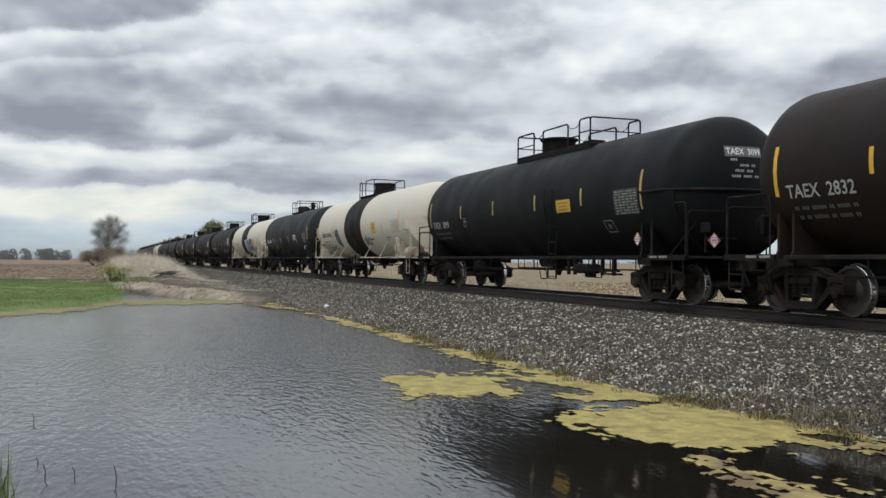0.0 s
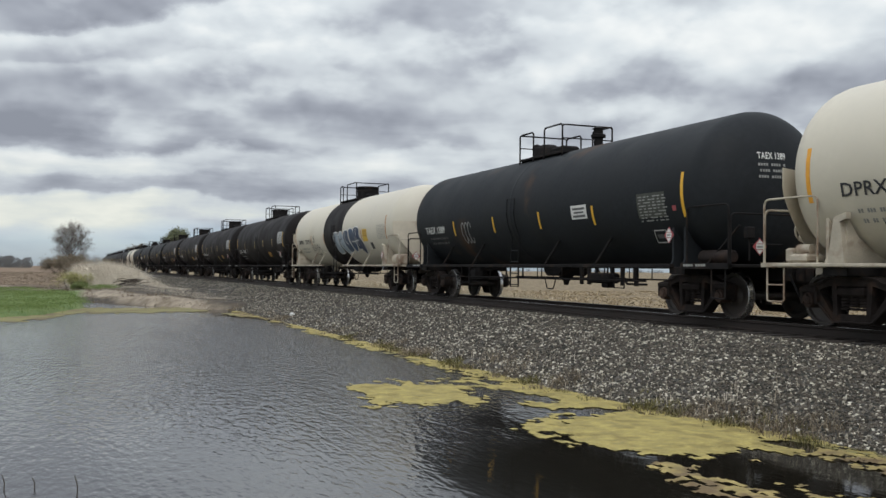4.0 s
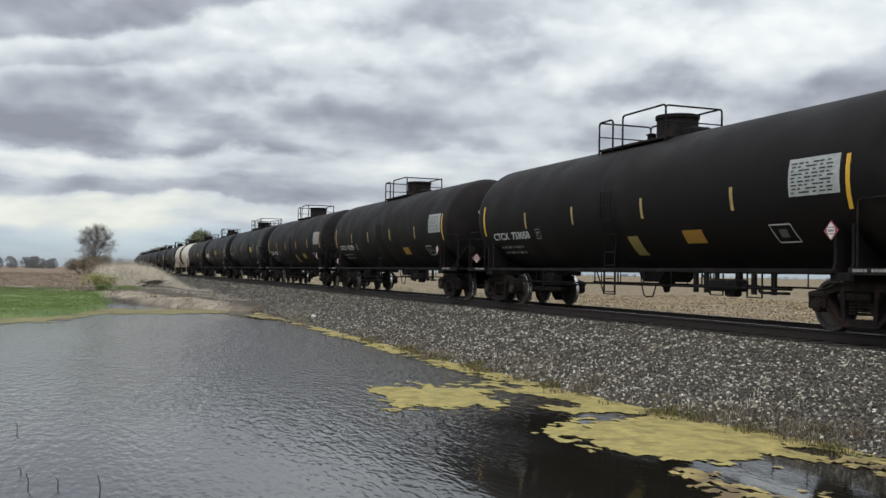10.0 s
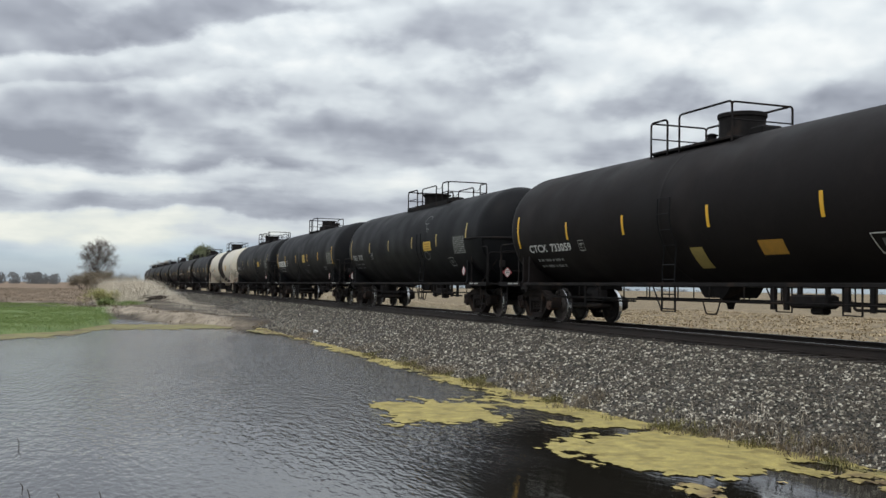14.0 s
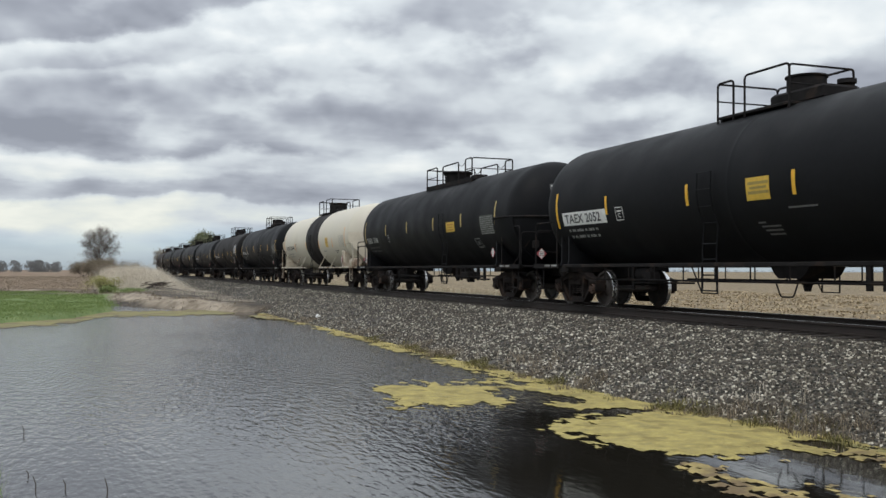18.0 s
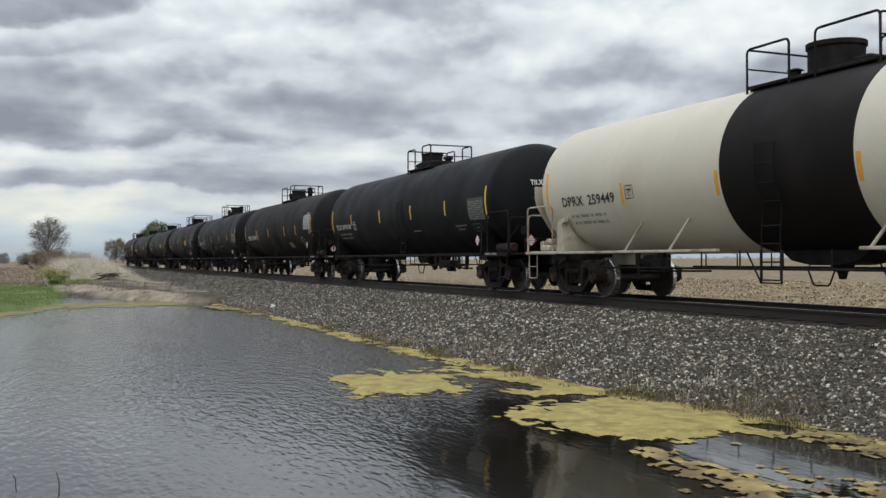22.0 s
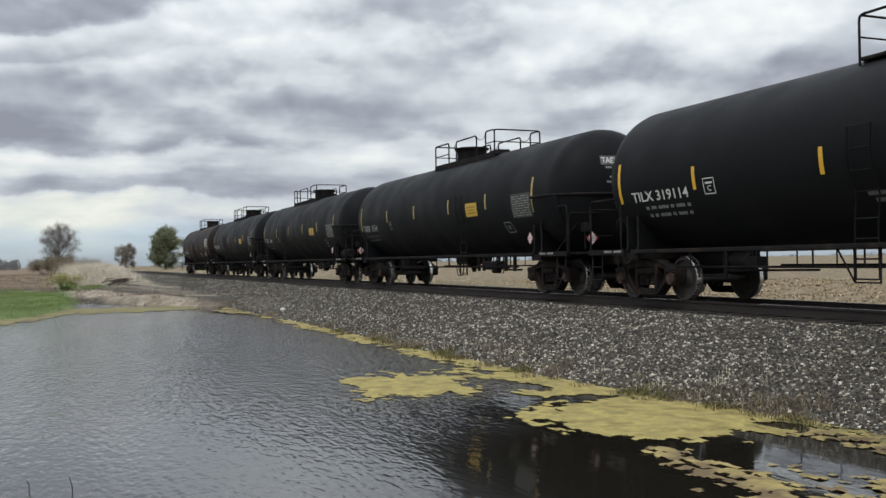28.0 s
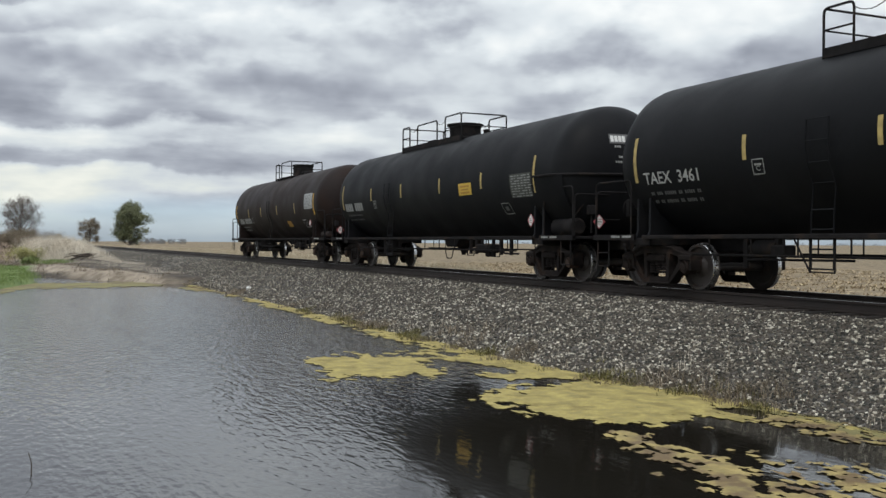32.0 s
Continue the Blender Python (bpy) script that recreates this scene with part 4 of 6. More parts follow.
def tank_mesh(mat, seams):
    prof = []
    for i in range(10):
        a = math.pi / 2 * i / 9
        prof.append((-TANK_HALF - HEAD * math.cos(a), TANK_R * math.sin(a) if i else 0.02))
    for y in seams:
        prof += [(y - 0.12, TANK_R), (y - 0.035, TANK_R), (y - 0.014, TANK_R + 0.0035), (y + 0.014, TANK_R + 0.0035), (y + 0.035, TANK_R), (y + 0.12, TANK_R)]
    prof.insert(10, (-TANK_HALF + 0.1, TANK_R))
    prof.append((TANK_FAR - 0.1, TANK_R))
    prof += [(TANK_FAR - TANK_HALF - a, r) for a, r in prof[:10]][::-1]
    return Shape().spin(prof, (0, 0, TANK_Z), "y", 72).mesh("tank", mat, 30)


TOP = TANK_Z + TANK_R


def crown_rail(car, fm, x, a, e, rise, mid=None, feet=(True, True)):
    """One bent railing along the crown from a to e."""
    sh = Shape()
    p = [(x, a, TOP + rise), (x, e, TOP + rise)]
    if feet[0]:
        p = [(x, a, TOP - 0.22)] + p
    if feet[1]:
        p = p + [(x, e, TOP - 0.22)]
    sh.tube(bend(p, 0.1), 0.023, 6)
    if mid:
        sh.tube([(x, a, TOP + mid), (x, e, TOP + mid)], 0.016, 6)
    part("railing", sh, fm, car)


def deck(car, fm, a, e, board=False):
    lo, hi = min(a, e), max(a, e)
    part("walkway", Shape().box(-0.74, 0.74, lo, hi, TOP - 0.12, TOP - 0.06, 0.01), fm, car)
    for x in (-0.76, 0.76) if board else ():
        part("toe_board", Shape().box(x - 0.012, x + 0.012, lo, hi, TOP - 0.19, TOP - 0.03), fm, car)
    for y in (lo + 0.08, hi - 0.08):
        part("walkway_bracket", Shape().box(-0.7, 0.7, y - 0.04, y + 0.04, TOP - 0.32, TOP - 0.11), fm, car)
    for y in (a, e):
        part("end_bar", Shape().tube(bend([(-0.74, y, TOP + 0.3), (-0.74, y, TOP + 0.61), (0.74, y, TOP + 0.61), (0.74, y, TOP + 0.3)], 0.08), 0.021, 6).tube([(-0.74, y, TOP + 0.26), (0.74, y, TOP + 0.26)], 0.015, 6), fm, car)


def platform_long(car, cfg, fm):
    """A walkway along the tank's crown with rails on both sides, valves and a round housing."""
    f = -cfg["flip"]
    deck(car, fm, 1.33 * f, -3.2 * f, True)
    for x in (-0.74, 0.74):
        crown_rail(car, fm, x, 1.33 * f, 0.2 * f, 0.61, 0.26)
        crown_rail(car, fm, x, -0.4 * f, -1.95 * f, 0.58)
        crown_rail(car, fm, x, -2.6 * f, -3.2 * f, 0.61, 0.26)
        for a, e in ((0.2, -0.4), (-1.95, -2.6)):
            part("chain", Shape().tube([(x, (a + (e - a) * k / 6) * f, TOP + 0.52 - 0.42 * (k / 6) * (1 - k / 6)) for k in range(7)], 0.009, 4), fm, car)
    part("housing", Shape().spin([(TOP - 0.1, 0.47), (TOP + 0.3, 0.47), (TOP + 0.36, 0.5), (TOP + 0.4, 0.56), (TOP + 0.44, 0.56), (TOP + 0.46, 0.45), (TOP + 0.47, 0.05)], (0, 0.05 * f, 0), "z", 28), fm, car)
    part("valve_box", Shape().box(-0.22, 0.22, min(-2.3 * f, -1.8 * f), max(-2.3 * f, -1.8 * f), TOP - 0.1, TOP + 0.16, 0.03), fm, car)
    part("valve", Shape().spin([(TOP - 0.08, 0.13), (TOP + 0.1, 0.13), (TOP + 0.12, 0.2), (TOP + 0.16, 0.2), (TOP + 0.17, 0.05)], (0.1, -1.1 * f, 0), "z", 16), fm, car)
    part("valve", Shape().spin([(TOP - 0.08, 0.09), (TOP + 0.16, 0.09), (TOP + 0.18, 0.12), (TOP + 0.22, 0.05)], (0.25, 1.0 * f, 0), "z", 14), fm, car)


def platform_short(car, cfg, fm):
    """A short walkway round the housing, railed on both sides and at its ends."""
    a, g, m, e, hy = cfg["deck"]
    deck(car, fm, a, e)
    for x in (-0.74, 0.74):
        crown_rail(car, fm, x, a, g, 0.61)
        crown_rail(car, fm, x, m, e, 0.63)
    kind = cfg.get("fittings", "")
    if "block" in kind:
        part("housing", Shape().spin([(TOP - 0.1, 0.36), (TOP + 0.45, 0.36), (TOP + 0.47, 0.39), (TOP + 0.5, 0.39), (TOP + 0.52, 0.1)], (0, hy, 0), "z", 24), fm, car)
        part("valve_box", Shape().box(-0.42, 0.42, hy - 0.9, hy + 0.5, TOP - 0.08, TOP + 0.2, 0.05), fm, car)
        part("valve", Shape().spin([(TOP - 0.08, 0.1), (TOP + 0.24, 0.1), (TOP + 0.26, 0.17), (TOP + 0.34, 0.17), (TOP + 0.36, 0.05)], (0.3, hy - 0.7, 0), "z", 14), fm, car)
    elif "dome" in kind:
        part("housing", Shape().spin([(TOP - 0.1, 0.42), (TOP + 0.22, 0.42), (TOP + 0.28, 0.38), (TOP + 0.36, 0.2), (TOP + 0.38, 0.03)], (0, hy, 0), "z", 24), fm, car)
        part("valve_box", Shape().box(-0.25, 0.25, hy - 1.3, hy - 0.6, TOP - 0.08, TOP + 0.2, 0.05), fm, car)
    else:
        r = 0.36 if "stack" in kind else 0.47
        part("housing", Shape().spin([(TOP - 0.1, r + 0.03), (TOP + 0.0, r), (TOP + 0.4, r), (TOP + 0.42, r + 0.03), (TOP + 0.5, r + 0.03), (TOP + 0.52, 0.1)], (0, hy, 0), "z", 28), fm, car)
        part("valve", Shape().spin([(TOP - 0.08, 0.1), (TOP + 0.14, 0.1), (TOP + 0.16, 0.15), (TOP + 0.2, 0.05)], (-0.2, hy + 0.75, 0), "z", 14), fm, car)
        part("valve_box", Shape().box(-0.25, 0.25, hy - 0.95, hy - 0.55, TOP - 0.1, TOP + 0.14, 0.04), fm, car)
    if "stack" in kind:
        part("vent_stack", Shape().spin([(TOP - 0.08, 0.12), (TOP + 0.22, 0.12), (TOP + 0.24, 0.19), (TOP + 0.31, 0.19), (TOP + 0.33, 0.12), (TOP + 0.44, 0.12), (TOP + 0.46, 0.17), (TOP + 0.52, 0.05)], (0, -1.6, 0), "z", 16), fm, car)
        part("valve", Shape().spin([(TOP - 0.08, 0.09), (TOP + 0.2, 0.09), (TOP + 0.22, 0.14), (TOP + 0.34, 0.11), (TOP + 0.38, 0.03)], (-0.3, 1.2, 0), "z", 14), fm, car)


def placard(car, y, z, x=None, turn=0):
    """A diamond hazard placard in its holder."""
    x = -1.56 if x is None else x
    at = pose(x, y, z, 0, 0, turn)
    d = lambda s, k: Shape().add([(k, 0, -s), (k, -s, 0), (k, 0, s), (k, s, 0), (k + 0.006, 0, -s), (k + 0.006, -s, 0), (k + 0.006, 0, s), (k + 0.006, s, 0)],
                                 [(0, 1, 2, 3), (7, 6, 5, 4), (0, 4, 5, 1), (1, 5, 6, 2), (2, 6, 7, 3), (3, 7, 4, 0)])
    p = part("placard", d(0.16, 0), red_paint, car, "white and red diamond placard", 0, at)
    q = Shape().add([(-0.003, 0.085, -0.045), (-0.003, -0.085, -0.045), (-0.003, -0.085, 0.045), (-0.003, 0.085, 0.045)], [(0, 1, 2, 3)])
    q.add([(-0.003, 0.075, 0.06), (-0.003, -0.075, 0.06), (-0.003, 0, 0.138)], [(0, 1, 2)]).add([(-0.003, 0.075, -0.06), (-0.003, 0, -0.138), (-0.003, -0.075, -0.06)], [(0, 1, 2)])
    part("white_panel", q, white_paint, p, smooth=0)
    part("number_bar", Shape().add([(-0.005, 0.06, -0.02), (-0.005, -0.06, -0.02), (-0.005, -0.06, 0.02), (-0.005, 0.06, 0.02)], [(0, 1, 2, 3)]), grey_stencil, p, smooth=0)


def fine_print(shape, mat, car, smooth=0):
    """Writing too small to read, as plain bars."""
    return tagged(part("small_print", shape, mat, car, smooth=smooth), kind="stuff")


def end_gear(car, s, cfg, fm):
    """Draft sill, end platform, handrails, shield and coupler at the end s of a car."""
    y = lambda v: s * v
    lo, hi = sorted((y(5.6), y(8.75)))
    part("draft_sill", Shape().box(-0.2, 0.2, lo, hi, 0.72, 1.02, 0.02), fm, car)
    lo, hi = sorted((y(8.7), y(9.06)))
    part("coupler", Shape().box(-0.1, 0.1, lo, hi, 0.74, 0.94, 0.03).box(-0.16, 0.16, *sorted((y(8.84), y(9.06))), 0.68, 1.0, 0.05), truck_steel, car)
    sad = [(-1.48, 0.98), (1.48, 0.98), (1.42, 1.12), (1.42, 1.75), (1.2, 1.45), (0.7, 1.12), (-0.7, 1.12), (-1.2, 1.45), (-1.42, 1.75), (-1.42, 1.12)]
    part("saddle", Shape().prism(sad, y(BOGIE / 2) - 0.22, y(BOGIE / 2) - 0.16, "y").prism(sad, y(BOGIE / 2) + 0.16, y(BOGIE / 2) + 0.22, "y"), fm if fm is cream_frame else cfg["mat"], car)
    part("body_bolster", Shape().box(-1.46, 1.46, y(BOGIE / 2) - 0.25, y(BOGIE / 2) + 0.25, 0.84, 0.975, 0.01), frame_black, car)
    lo, hi = sorted((y(7.2), y(8.62)))
    part("end_deck", Shape().box(-1.5, 1.5, lo, hi, 0.97, 1.03, 0.01).box(-1.52, -1.44, lo, hi, 0.98 if fm is cream_frame else 0.94, 1.05), fm, car)
    white = fm is cream_frame
    if cfg.get("shield") and (white or s < 0):
        sh, cols, rows = Shape(), 16, 10
        for lift in ((0.05, 0.065) if white else (0.075, 0.095)):
            for r in range(rows + 1):
                z = 1.0 + ((2.62 if white else 2.4) - 1.0) * r / rows
                w = (0.5 + 1.05 * min(1, (z - 1.0) / 1.2)) if white else min(1.56, math.sqrt(max(0.01, 1.57 ** 2 - (z - TANK_Z) ** 2)))
                for c in range(cols + 1):
                    x = w * (2 * c / cols - 1)
                    p = on_head(x, z, lift)
                    out = 8.0 + lift + 0.42 * (1 - (x / 1.55) ** 2) if white else -p[1]
                    sh.v.append((x, s * out, z))
        n = (rows + 1) * (cols + 1)
        for r in range(rows):
            for c in range(cols):
                q = (r * (cols + 1) + c, r * (cols + 1) + c + 1, (r + 1) * (cols + 1) + c + 1, (r + 1) * (cols + 1) + c)
                sh.f += [q, tuple(k + n for k in q)]
        edge = [r * (cols + 1) for r in range(rows + 1)] + [rows * (cols + 1) + c for c in range(1, cols + 1)] + [r * (cols + 1) + cols for r in range(rows - 1, -1, -1)] + list(range(cols - 1, 0, -1))
        sh.f += [(a, e, e + n, a + n) for a, e in zip(edge, edge[1:] + edge[:1])]
        sh.k = [0] * len(sh.f)
        part("head_shield", sh, cream_shield if white else cfg["mat"], car)
        if not white:
            # the shield's jacket wraps the lower half of the tank's end
            jacket, n = Shape(), 24
            rings = [(s * 7.12, 0.0), (s * (TANK_HALF + 0.1), 0.0), (s * (TANK_HALF + 0.34), -0.1)]
            for lift in (0.075, 0.095):
                for yy, drop in rings:
                    r = TANK_R + lift + drop
                    for k in range(n + 1):
                        a = radians(184 + 172 * k / n)
                        jacket.v.append((r * math.cos(a), yy, TANK_Z + r * math.sin(a)))
            w = n + 1
            for k in range(n):
                for q in (0, w, 3 * w, 4 * w):
                    jacket.f.append((q + k, q + k + 1, q + w + k + 1, q + w + k))
                jacket.f += [(k, k + 1, 3 * w + k + 1, 3 * w + k), (2 * w + k, 2 * w + k + 1, 5 * w + k + 1, 5 * w + k)]
            for q in (0, w):
                jacket.f += [(q, q + w, q + 4 * w, q + 3 * w), (q + n, q + w + n, q + 4 * w + n, q + 3 * w + n)]
            jacket.k = [0] * len(jacket.f)
            part("side_shield", jacket, cfg["mat"], car)
            lip = [(-1.65, s * 7.1, 2.4), (-1.65, s * (TANK_HALF + 0.08), 2.4)]
            for k in range(-6, 7):
                p = on_head(k * 0.23, 2.4, 0.12)
                lip.append((p[0], p[1] * -s, 2.4))
            lip += [(1.65, s * (TANK_HALF + 0.08), 2.4), (1.65, s * 7.1, 2.4)]
            part("shield_lip", Shape().tube(lip, 0.032, 6), frame_black, car)
    label = Shape()
    for k in range(9):
        if k != 4:
            a, e = sorted((y(7.3 + k * 0.075), y(7.36 + k * 0.075)))
            label.box(-1.526, -1.519, a, e, 0.985, 1.03)
    tagged(part("deck_label", label, grey_stencil, car, smooth=0), kind="stuff")
    for x in (-1.48, 1.48):
        part("hand_railing", Shape().tube(bend([(x, y(7.35), 1.03), (x, y(7.35), 2.12), (x, y(8.58), 2.12), (x, y(8.58), 1.03)], 0.12), 0.018, 6), fm, car)
    if fm is cream_frame and s > 0:
        valve = Shape().box(-1.36, -1.0, 7.72, 8.1, 1.05, 1.2, 0.04).spin([(-0.16, 0.02), (-0.15, 0.09), (0.15, 0.09), (0.16, 0.02)], (-1.18, 7.92, 1.27), "y", 12).box(-1.3, -1.16, 8.1, 8.26, 1.05, 1.3, 0.03)
        part("brake_valve", valve, cream_frame, car, "grimy cream brake valve")
    if fm is cream_frame:
        for x in (-1.47, 1.47):
            part("corner_post", Shape().prism([(y(6.75), 1.04), (y(7.1), 1.04), (y(6.97), 1.75), (y(6.72), 1.82), (y(6.72), 1.72), (y(6.85), 1.68)], x - 0.05, x + 0.05, "x"), fm, car)
    part("cross_railing", Shape().tube(bend([(-1.45, y(8.6), 1.03), (-1.45, y(8.6), 1.95), (1.45, y(8.6), 1.95), (1.45, y(8.6), 1.03)], 0.12), 0.018, 6), fm, car)
    for x in (-1.48, 1.48):
        sh = Shape().tube(bend([(x, y(8.1), 0.97), (x, y(8.1), 0.4), (x, y(8.5), 0.4), (x, y(8.5), 0.97)], 0.05), 0.016, 6)
        sh.tube([(x, y(8.1), 0.68), (x, y(8.5), 0.68)], 0.014, 5)
        part("stirrup", sh, fm, car)
    if s < 0:
        placard(car, y(8.66), 1.35, cfg.get("endx", -0.85), 90)


def tank_car(i, cfg):
    global TANK_HALF, TANK_FAR
    TANK_HALF = cfg.get("half", 7.62)
    TANK_FAR = cfg.get("half_far", TANK_HALF)
    car = new("tank_car")
    tagged(car, cfg["label"], "tank car", "cars of the passing train")
    mat, fm = cfg["mat"], cfg.get("frame", frame_black)
    ink = cfg.get("ink", white_paint)
    part("tank", tank_mesh(mat, cfg.get("seams", (0.35,))), None, car)
    for s in (-1, 1):
        truck(car, s * BOGIE / 2)
        end_gear(car, s, cfg, fm)
    if cfg.get("band"):
        hi, lo = cfg["band"]
        prof = [(lo, TANK_R), (lo + 0.01, TANK_R + 0.01), (hi - 0.01, TANK_R + 0.01), (hi, TANK_R)]
        part("centre_band", Shape().spin(prof, (0, 0, TANK_Z), "y", 72).mesh("centre_band", black_dusty, 30), None, car, "flat black band round the middle")
    # pipes and outlet below
    ly0 = cfg.get("ladder", 0.1)
    sh = Shape()
    for x in (-1.3, 1.3):
        sh.tube([(x, -5.7, 0.68), (x, 5.7, 0.68)], 0.022, 6)
        for y in range(-5, 6, 1):
            sh.tube([(x, y * 1.05, 0.68), (x, y * 1.05, 1.0)], 0.016, 5)
    part("brake_pipe", sh, frame_black, car)
    # brake rigging hung inboard of one truck
    part("brake_cylinder", Shape().spin([(-0.32, 0.02), (-0.3, 0.15), (0.22, 0.15), (0.26, 0.1), (0.5, 0.05), (0.52, 0.01)], (-0.62, 4.55, 0.8), "y", 14), frame_black, car)
    rig = Shape().box(-0.7, -0.66, 4.95, 5.05, 0.45, 1.0).box(-0.7, -0.54, 4.2, 4.28, 0.75, 1.0).tube([(-0.68, 5.0, 0.5), (-0.68, 5.75, 0.5)], 0.025, 6).tube([(-0.68, 5.0, 0.6), (-0.68, 2.6, 0.62)], 0.022, 6)
    part("brake_lever", rig, frame_black, car)
    part("slack_adjuster", Shape().box(-1.05, -0.8, 3.7, 4.0, 0.66, 0.86, 0.02).tube([(-0.92, 3.85, 0.86), (-0.92, 3.85, 1.0)], 0.03, 6), frame_black, car)
    ol = cfg.get("outlet", 0.55)
    sump = [(-ol, 1.0), (-ol * 0.75, 0.82), (-0.3, 0.74), (0.3, 0.74), (ol * 0.75, 0.82), (ol, 1.0)]
    part("bottom_outlet", Shape().prism(sump, -0.42, 0.42, "x").spin([(0.5, 0.06), (0.62, 0.09), (0.66, 0.17), (0.75, 0.2)], (0, 0, 0), "z", 18), frame_black, car)
    part("outlet_handle", Shape().tube(bend([(-0.5, 0.3, 0.72), (-0.5, 0.15, 0.4), (-0.5, -0.2, 0.4), (-0.5, -0.35, 0.72)], 0.06), 0.016, 5), frame_black, car)
    for x in (-1.46, 1.46):
        part("step", Shape().tube([(x, ly0 + 0.24, 1.0), (x, ly0 + 0.24, 0.45), (x, ly0 - 0.24, 0.45), (x, ly0 - 0.24, 1.0)], 0.02, 5).tube([(x, ly0 + 0.24, 0.45), (x, ly0 + 0.6, 1.0)], 0.016, 5), frame_black, car)
    for x in (-1.5, 1.5):
        for a, e in cfg.get("sills", ((-6.9, 6.9),)):
            part("side_sill", Shape().box(x - 0.05, x + 0.05, a, e, 0.98 if fm is cream_frame else 0.96, 1.035, 0.01), fm, car)
    for y in cfg.get("struts", ()):
        part("strut", Shape().tube([(-1.5, y, 1.03), (-1.27, y - 0.32, 1.62)], 0.03, 6), fm, car)
    ladder = Shape()
    ly = cfg.get("ladder", 0.1)
    for y in (ly - 0.22, ly + 0.22):
        path = [(-1.56 * math.cos(a) - 0.05 * math.cos(a), y, TANK_Z + 1.58 * math.sin(a)) for a in [radians(d) for d in (10, -5, -15, -28)]] + [(-1.46, y, 1.3), (-1.46, y, 0.5)]
        ladder.tube(path, 0.015, 5)
    y0, y1 = ly - 0.22, ly + 0.22
    for a in range(-26, 11, 12):
        c = radians(a)
        ladder.tube([(-1.61 * math.cos(c), y0, TANK_Z + 1.58 * math.sin(c)), (-1.61 * math.cos(c), y1, TANK_Z + 1.58 * math.sin(c))], 0.009, 5)
    for z in (1.4, 1.1, 0.8, 0.5):
        ladder.tube([(-1.46, y0, z), (-1.46, y1, z)], 0.014, 5)
    part("ladder", ladder, black, car)
    if cfg.get("air", True):
        r, paint, note = (0.2, frame_black, "dark air reservoir") if cfg.get("shield") else (0.13, reservoir_paint, "rusty dark air reservoir")
        prof = [(-0.48, 0.02), (-0.47, 0.75 * r), (-0.42, r), (-0.1, r), (-0.08, r + 0.006), (-0.06, r), (0.42, r), (0.47, 0.75 * r), (0.48, 0.02)]
        part("air_reservoir", Shape().spin(prof, (-1.15, -7.85, 1.04 + r), "y", 18), cfg.get("tankgear", paint), car, note)
    if fm is not cream_frame:
        part("diagonal_brace", Shape().tube([(-1.3, -7.75, 1.04), (-1.05, -8.35, 1.75)], 0.022, 6), fm, car)
        part("brake_rod", Shape().tube([(-0.95, -8.5, 1.1), (-0.95, -8.5, 1.72)], 0.02, 6).tube([(-0.95, -8.5, 1.4), (-0.2, -8.5, 1.4)], 0.016, 6).box(-1.03, -0.87, -8.56, -8.44, 1.5, 1.72, 0.02), fm, car)
        # control valve and piping hung from the sill
        k = cfg.get("rig", -1)
        lo, hi = sorted((3.1 * k, 3.95 * k))
        part("control_valve", Shape().box(-1.12, -0.82, lo, hi, 0.6, 0.84, 0.04).box(-1.06, -0.88, lo + 0.12, lo + 0.4, 0.5, 0.62, 0.03).box(-1.0, -0.94, lo + 0.05, lo + 0.13, 0.8, 1.0).box(-1.0, -0.94, hi - 0.13, hi - 0.05, 0.8, 1.0), frame_black, car)
        pipe = Shape().tube(bend([(-0.97, lo, 0.72), (-0.97, lo - 0.5, 0.72), (-0.97, lo - 0.5, 0.6), (-0.97, lo - 1.3, 0.6)], 0.08), 0.025, 6)
        part("brake_piping", pipe, frame_black, car)
        part("brake_piping", Shape().tube([(-0.97, hi, 0.7), (-0.97, hi + 0.75, 0.7)], 0.03, 6), frame_black, car)
        for y in (lo - 0.35, lo - 0.9, hi + 0.25, hi + 0.6):
            part("pipe_bracket", Shape().box(-1.0, -0.94, y - 0.05, y + 0.05, 0.56, 1.0), frame_black, car)
        part("hanger_step", Shape().tube([(-1.44, lo - 0.75, 1.0), (-1.44, lo - 0.75, 0.52), (-1.44, lo - 1.15, 0.52), (-1.44, lo - 1.15, 1.0)], 0.018, 5), frame_black, car)
        part("air_hose", Shape().tube(bend([(-0.3, -8.8, 0.85), (-0.34, -9.0, 0.62), (-0.28, -9.05, 0.45)], 0.1), 0.022, 6), frame_black, car)
    rim = Shape().tube([(-0.55 + 0.19 * math.cos(k * math.pi / 10), 8.66, 1.62 + 0.19 * math.sin(k * math.pi / 10)) for k in range(21)], 0.018, 6)
    for k in range(4):
        c, s = math.cos(k * math.pi / 4), math.sin(k * math.pi / 4)
        rim.tube([(-0.55 - 0.185 * c, 8.66, 1.62 - 0.185 * s), (-0.55 + 0.185 * c, 8.66, 1.62 + 0.185 * s)], 0.012, 5)
    part("brake_wheel", rim, fm, car)
    part("brake_housing", Shape().box(-0.7, -0.4, 8.5, 8.62, 1.42, 1.82, 0.03), fm, car)
    cfg["top"](car, cfg, frame_black)
    # stripes, plates and writing
    t0, t1, s0, s1 = cfg["bands"]
    for y, tall, paint in cfg["stripes"]:
        part("stripe", decal(y + 0.046, y - 0.046, t0 if tall else s0, t1 if tall else s1), paint, car, smooth=60)
    for text, y0, y1, z0, z1, paint in cfg["words"]:
        for piece in by_word(word(text, y0, y1, z0, z1), lambda v: v[1]):
            part("lettering", piece, paint, car, smooth=0)
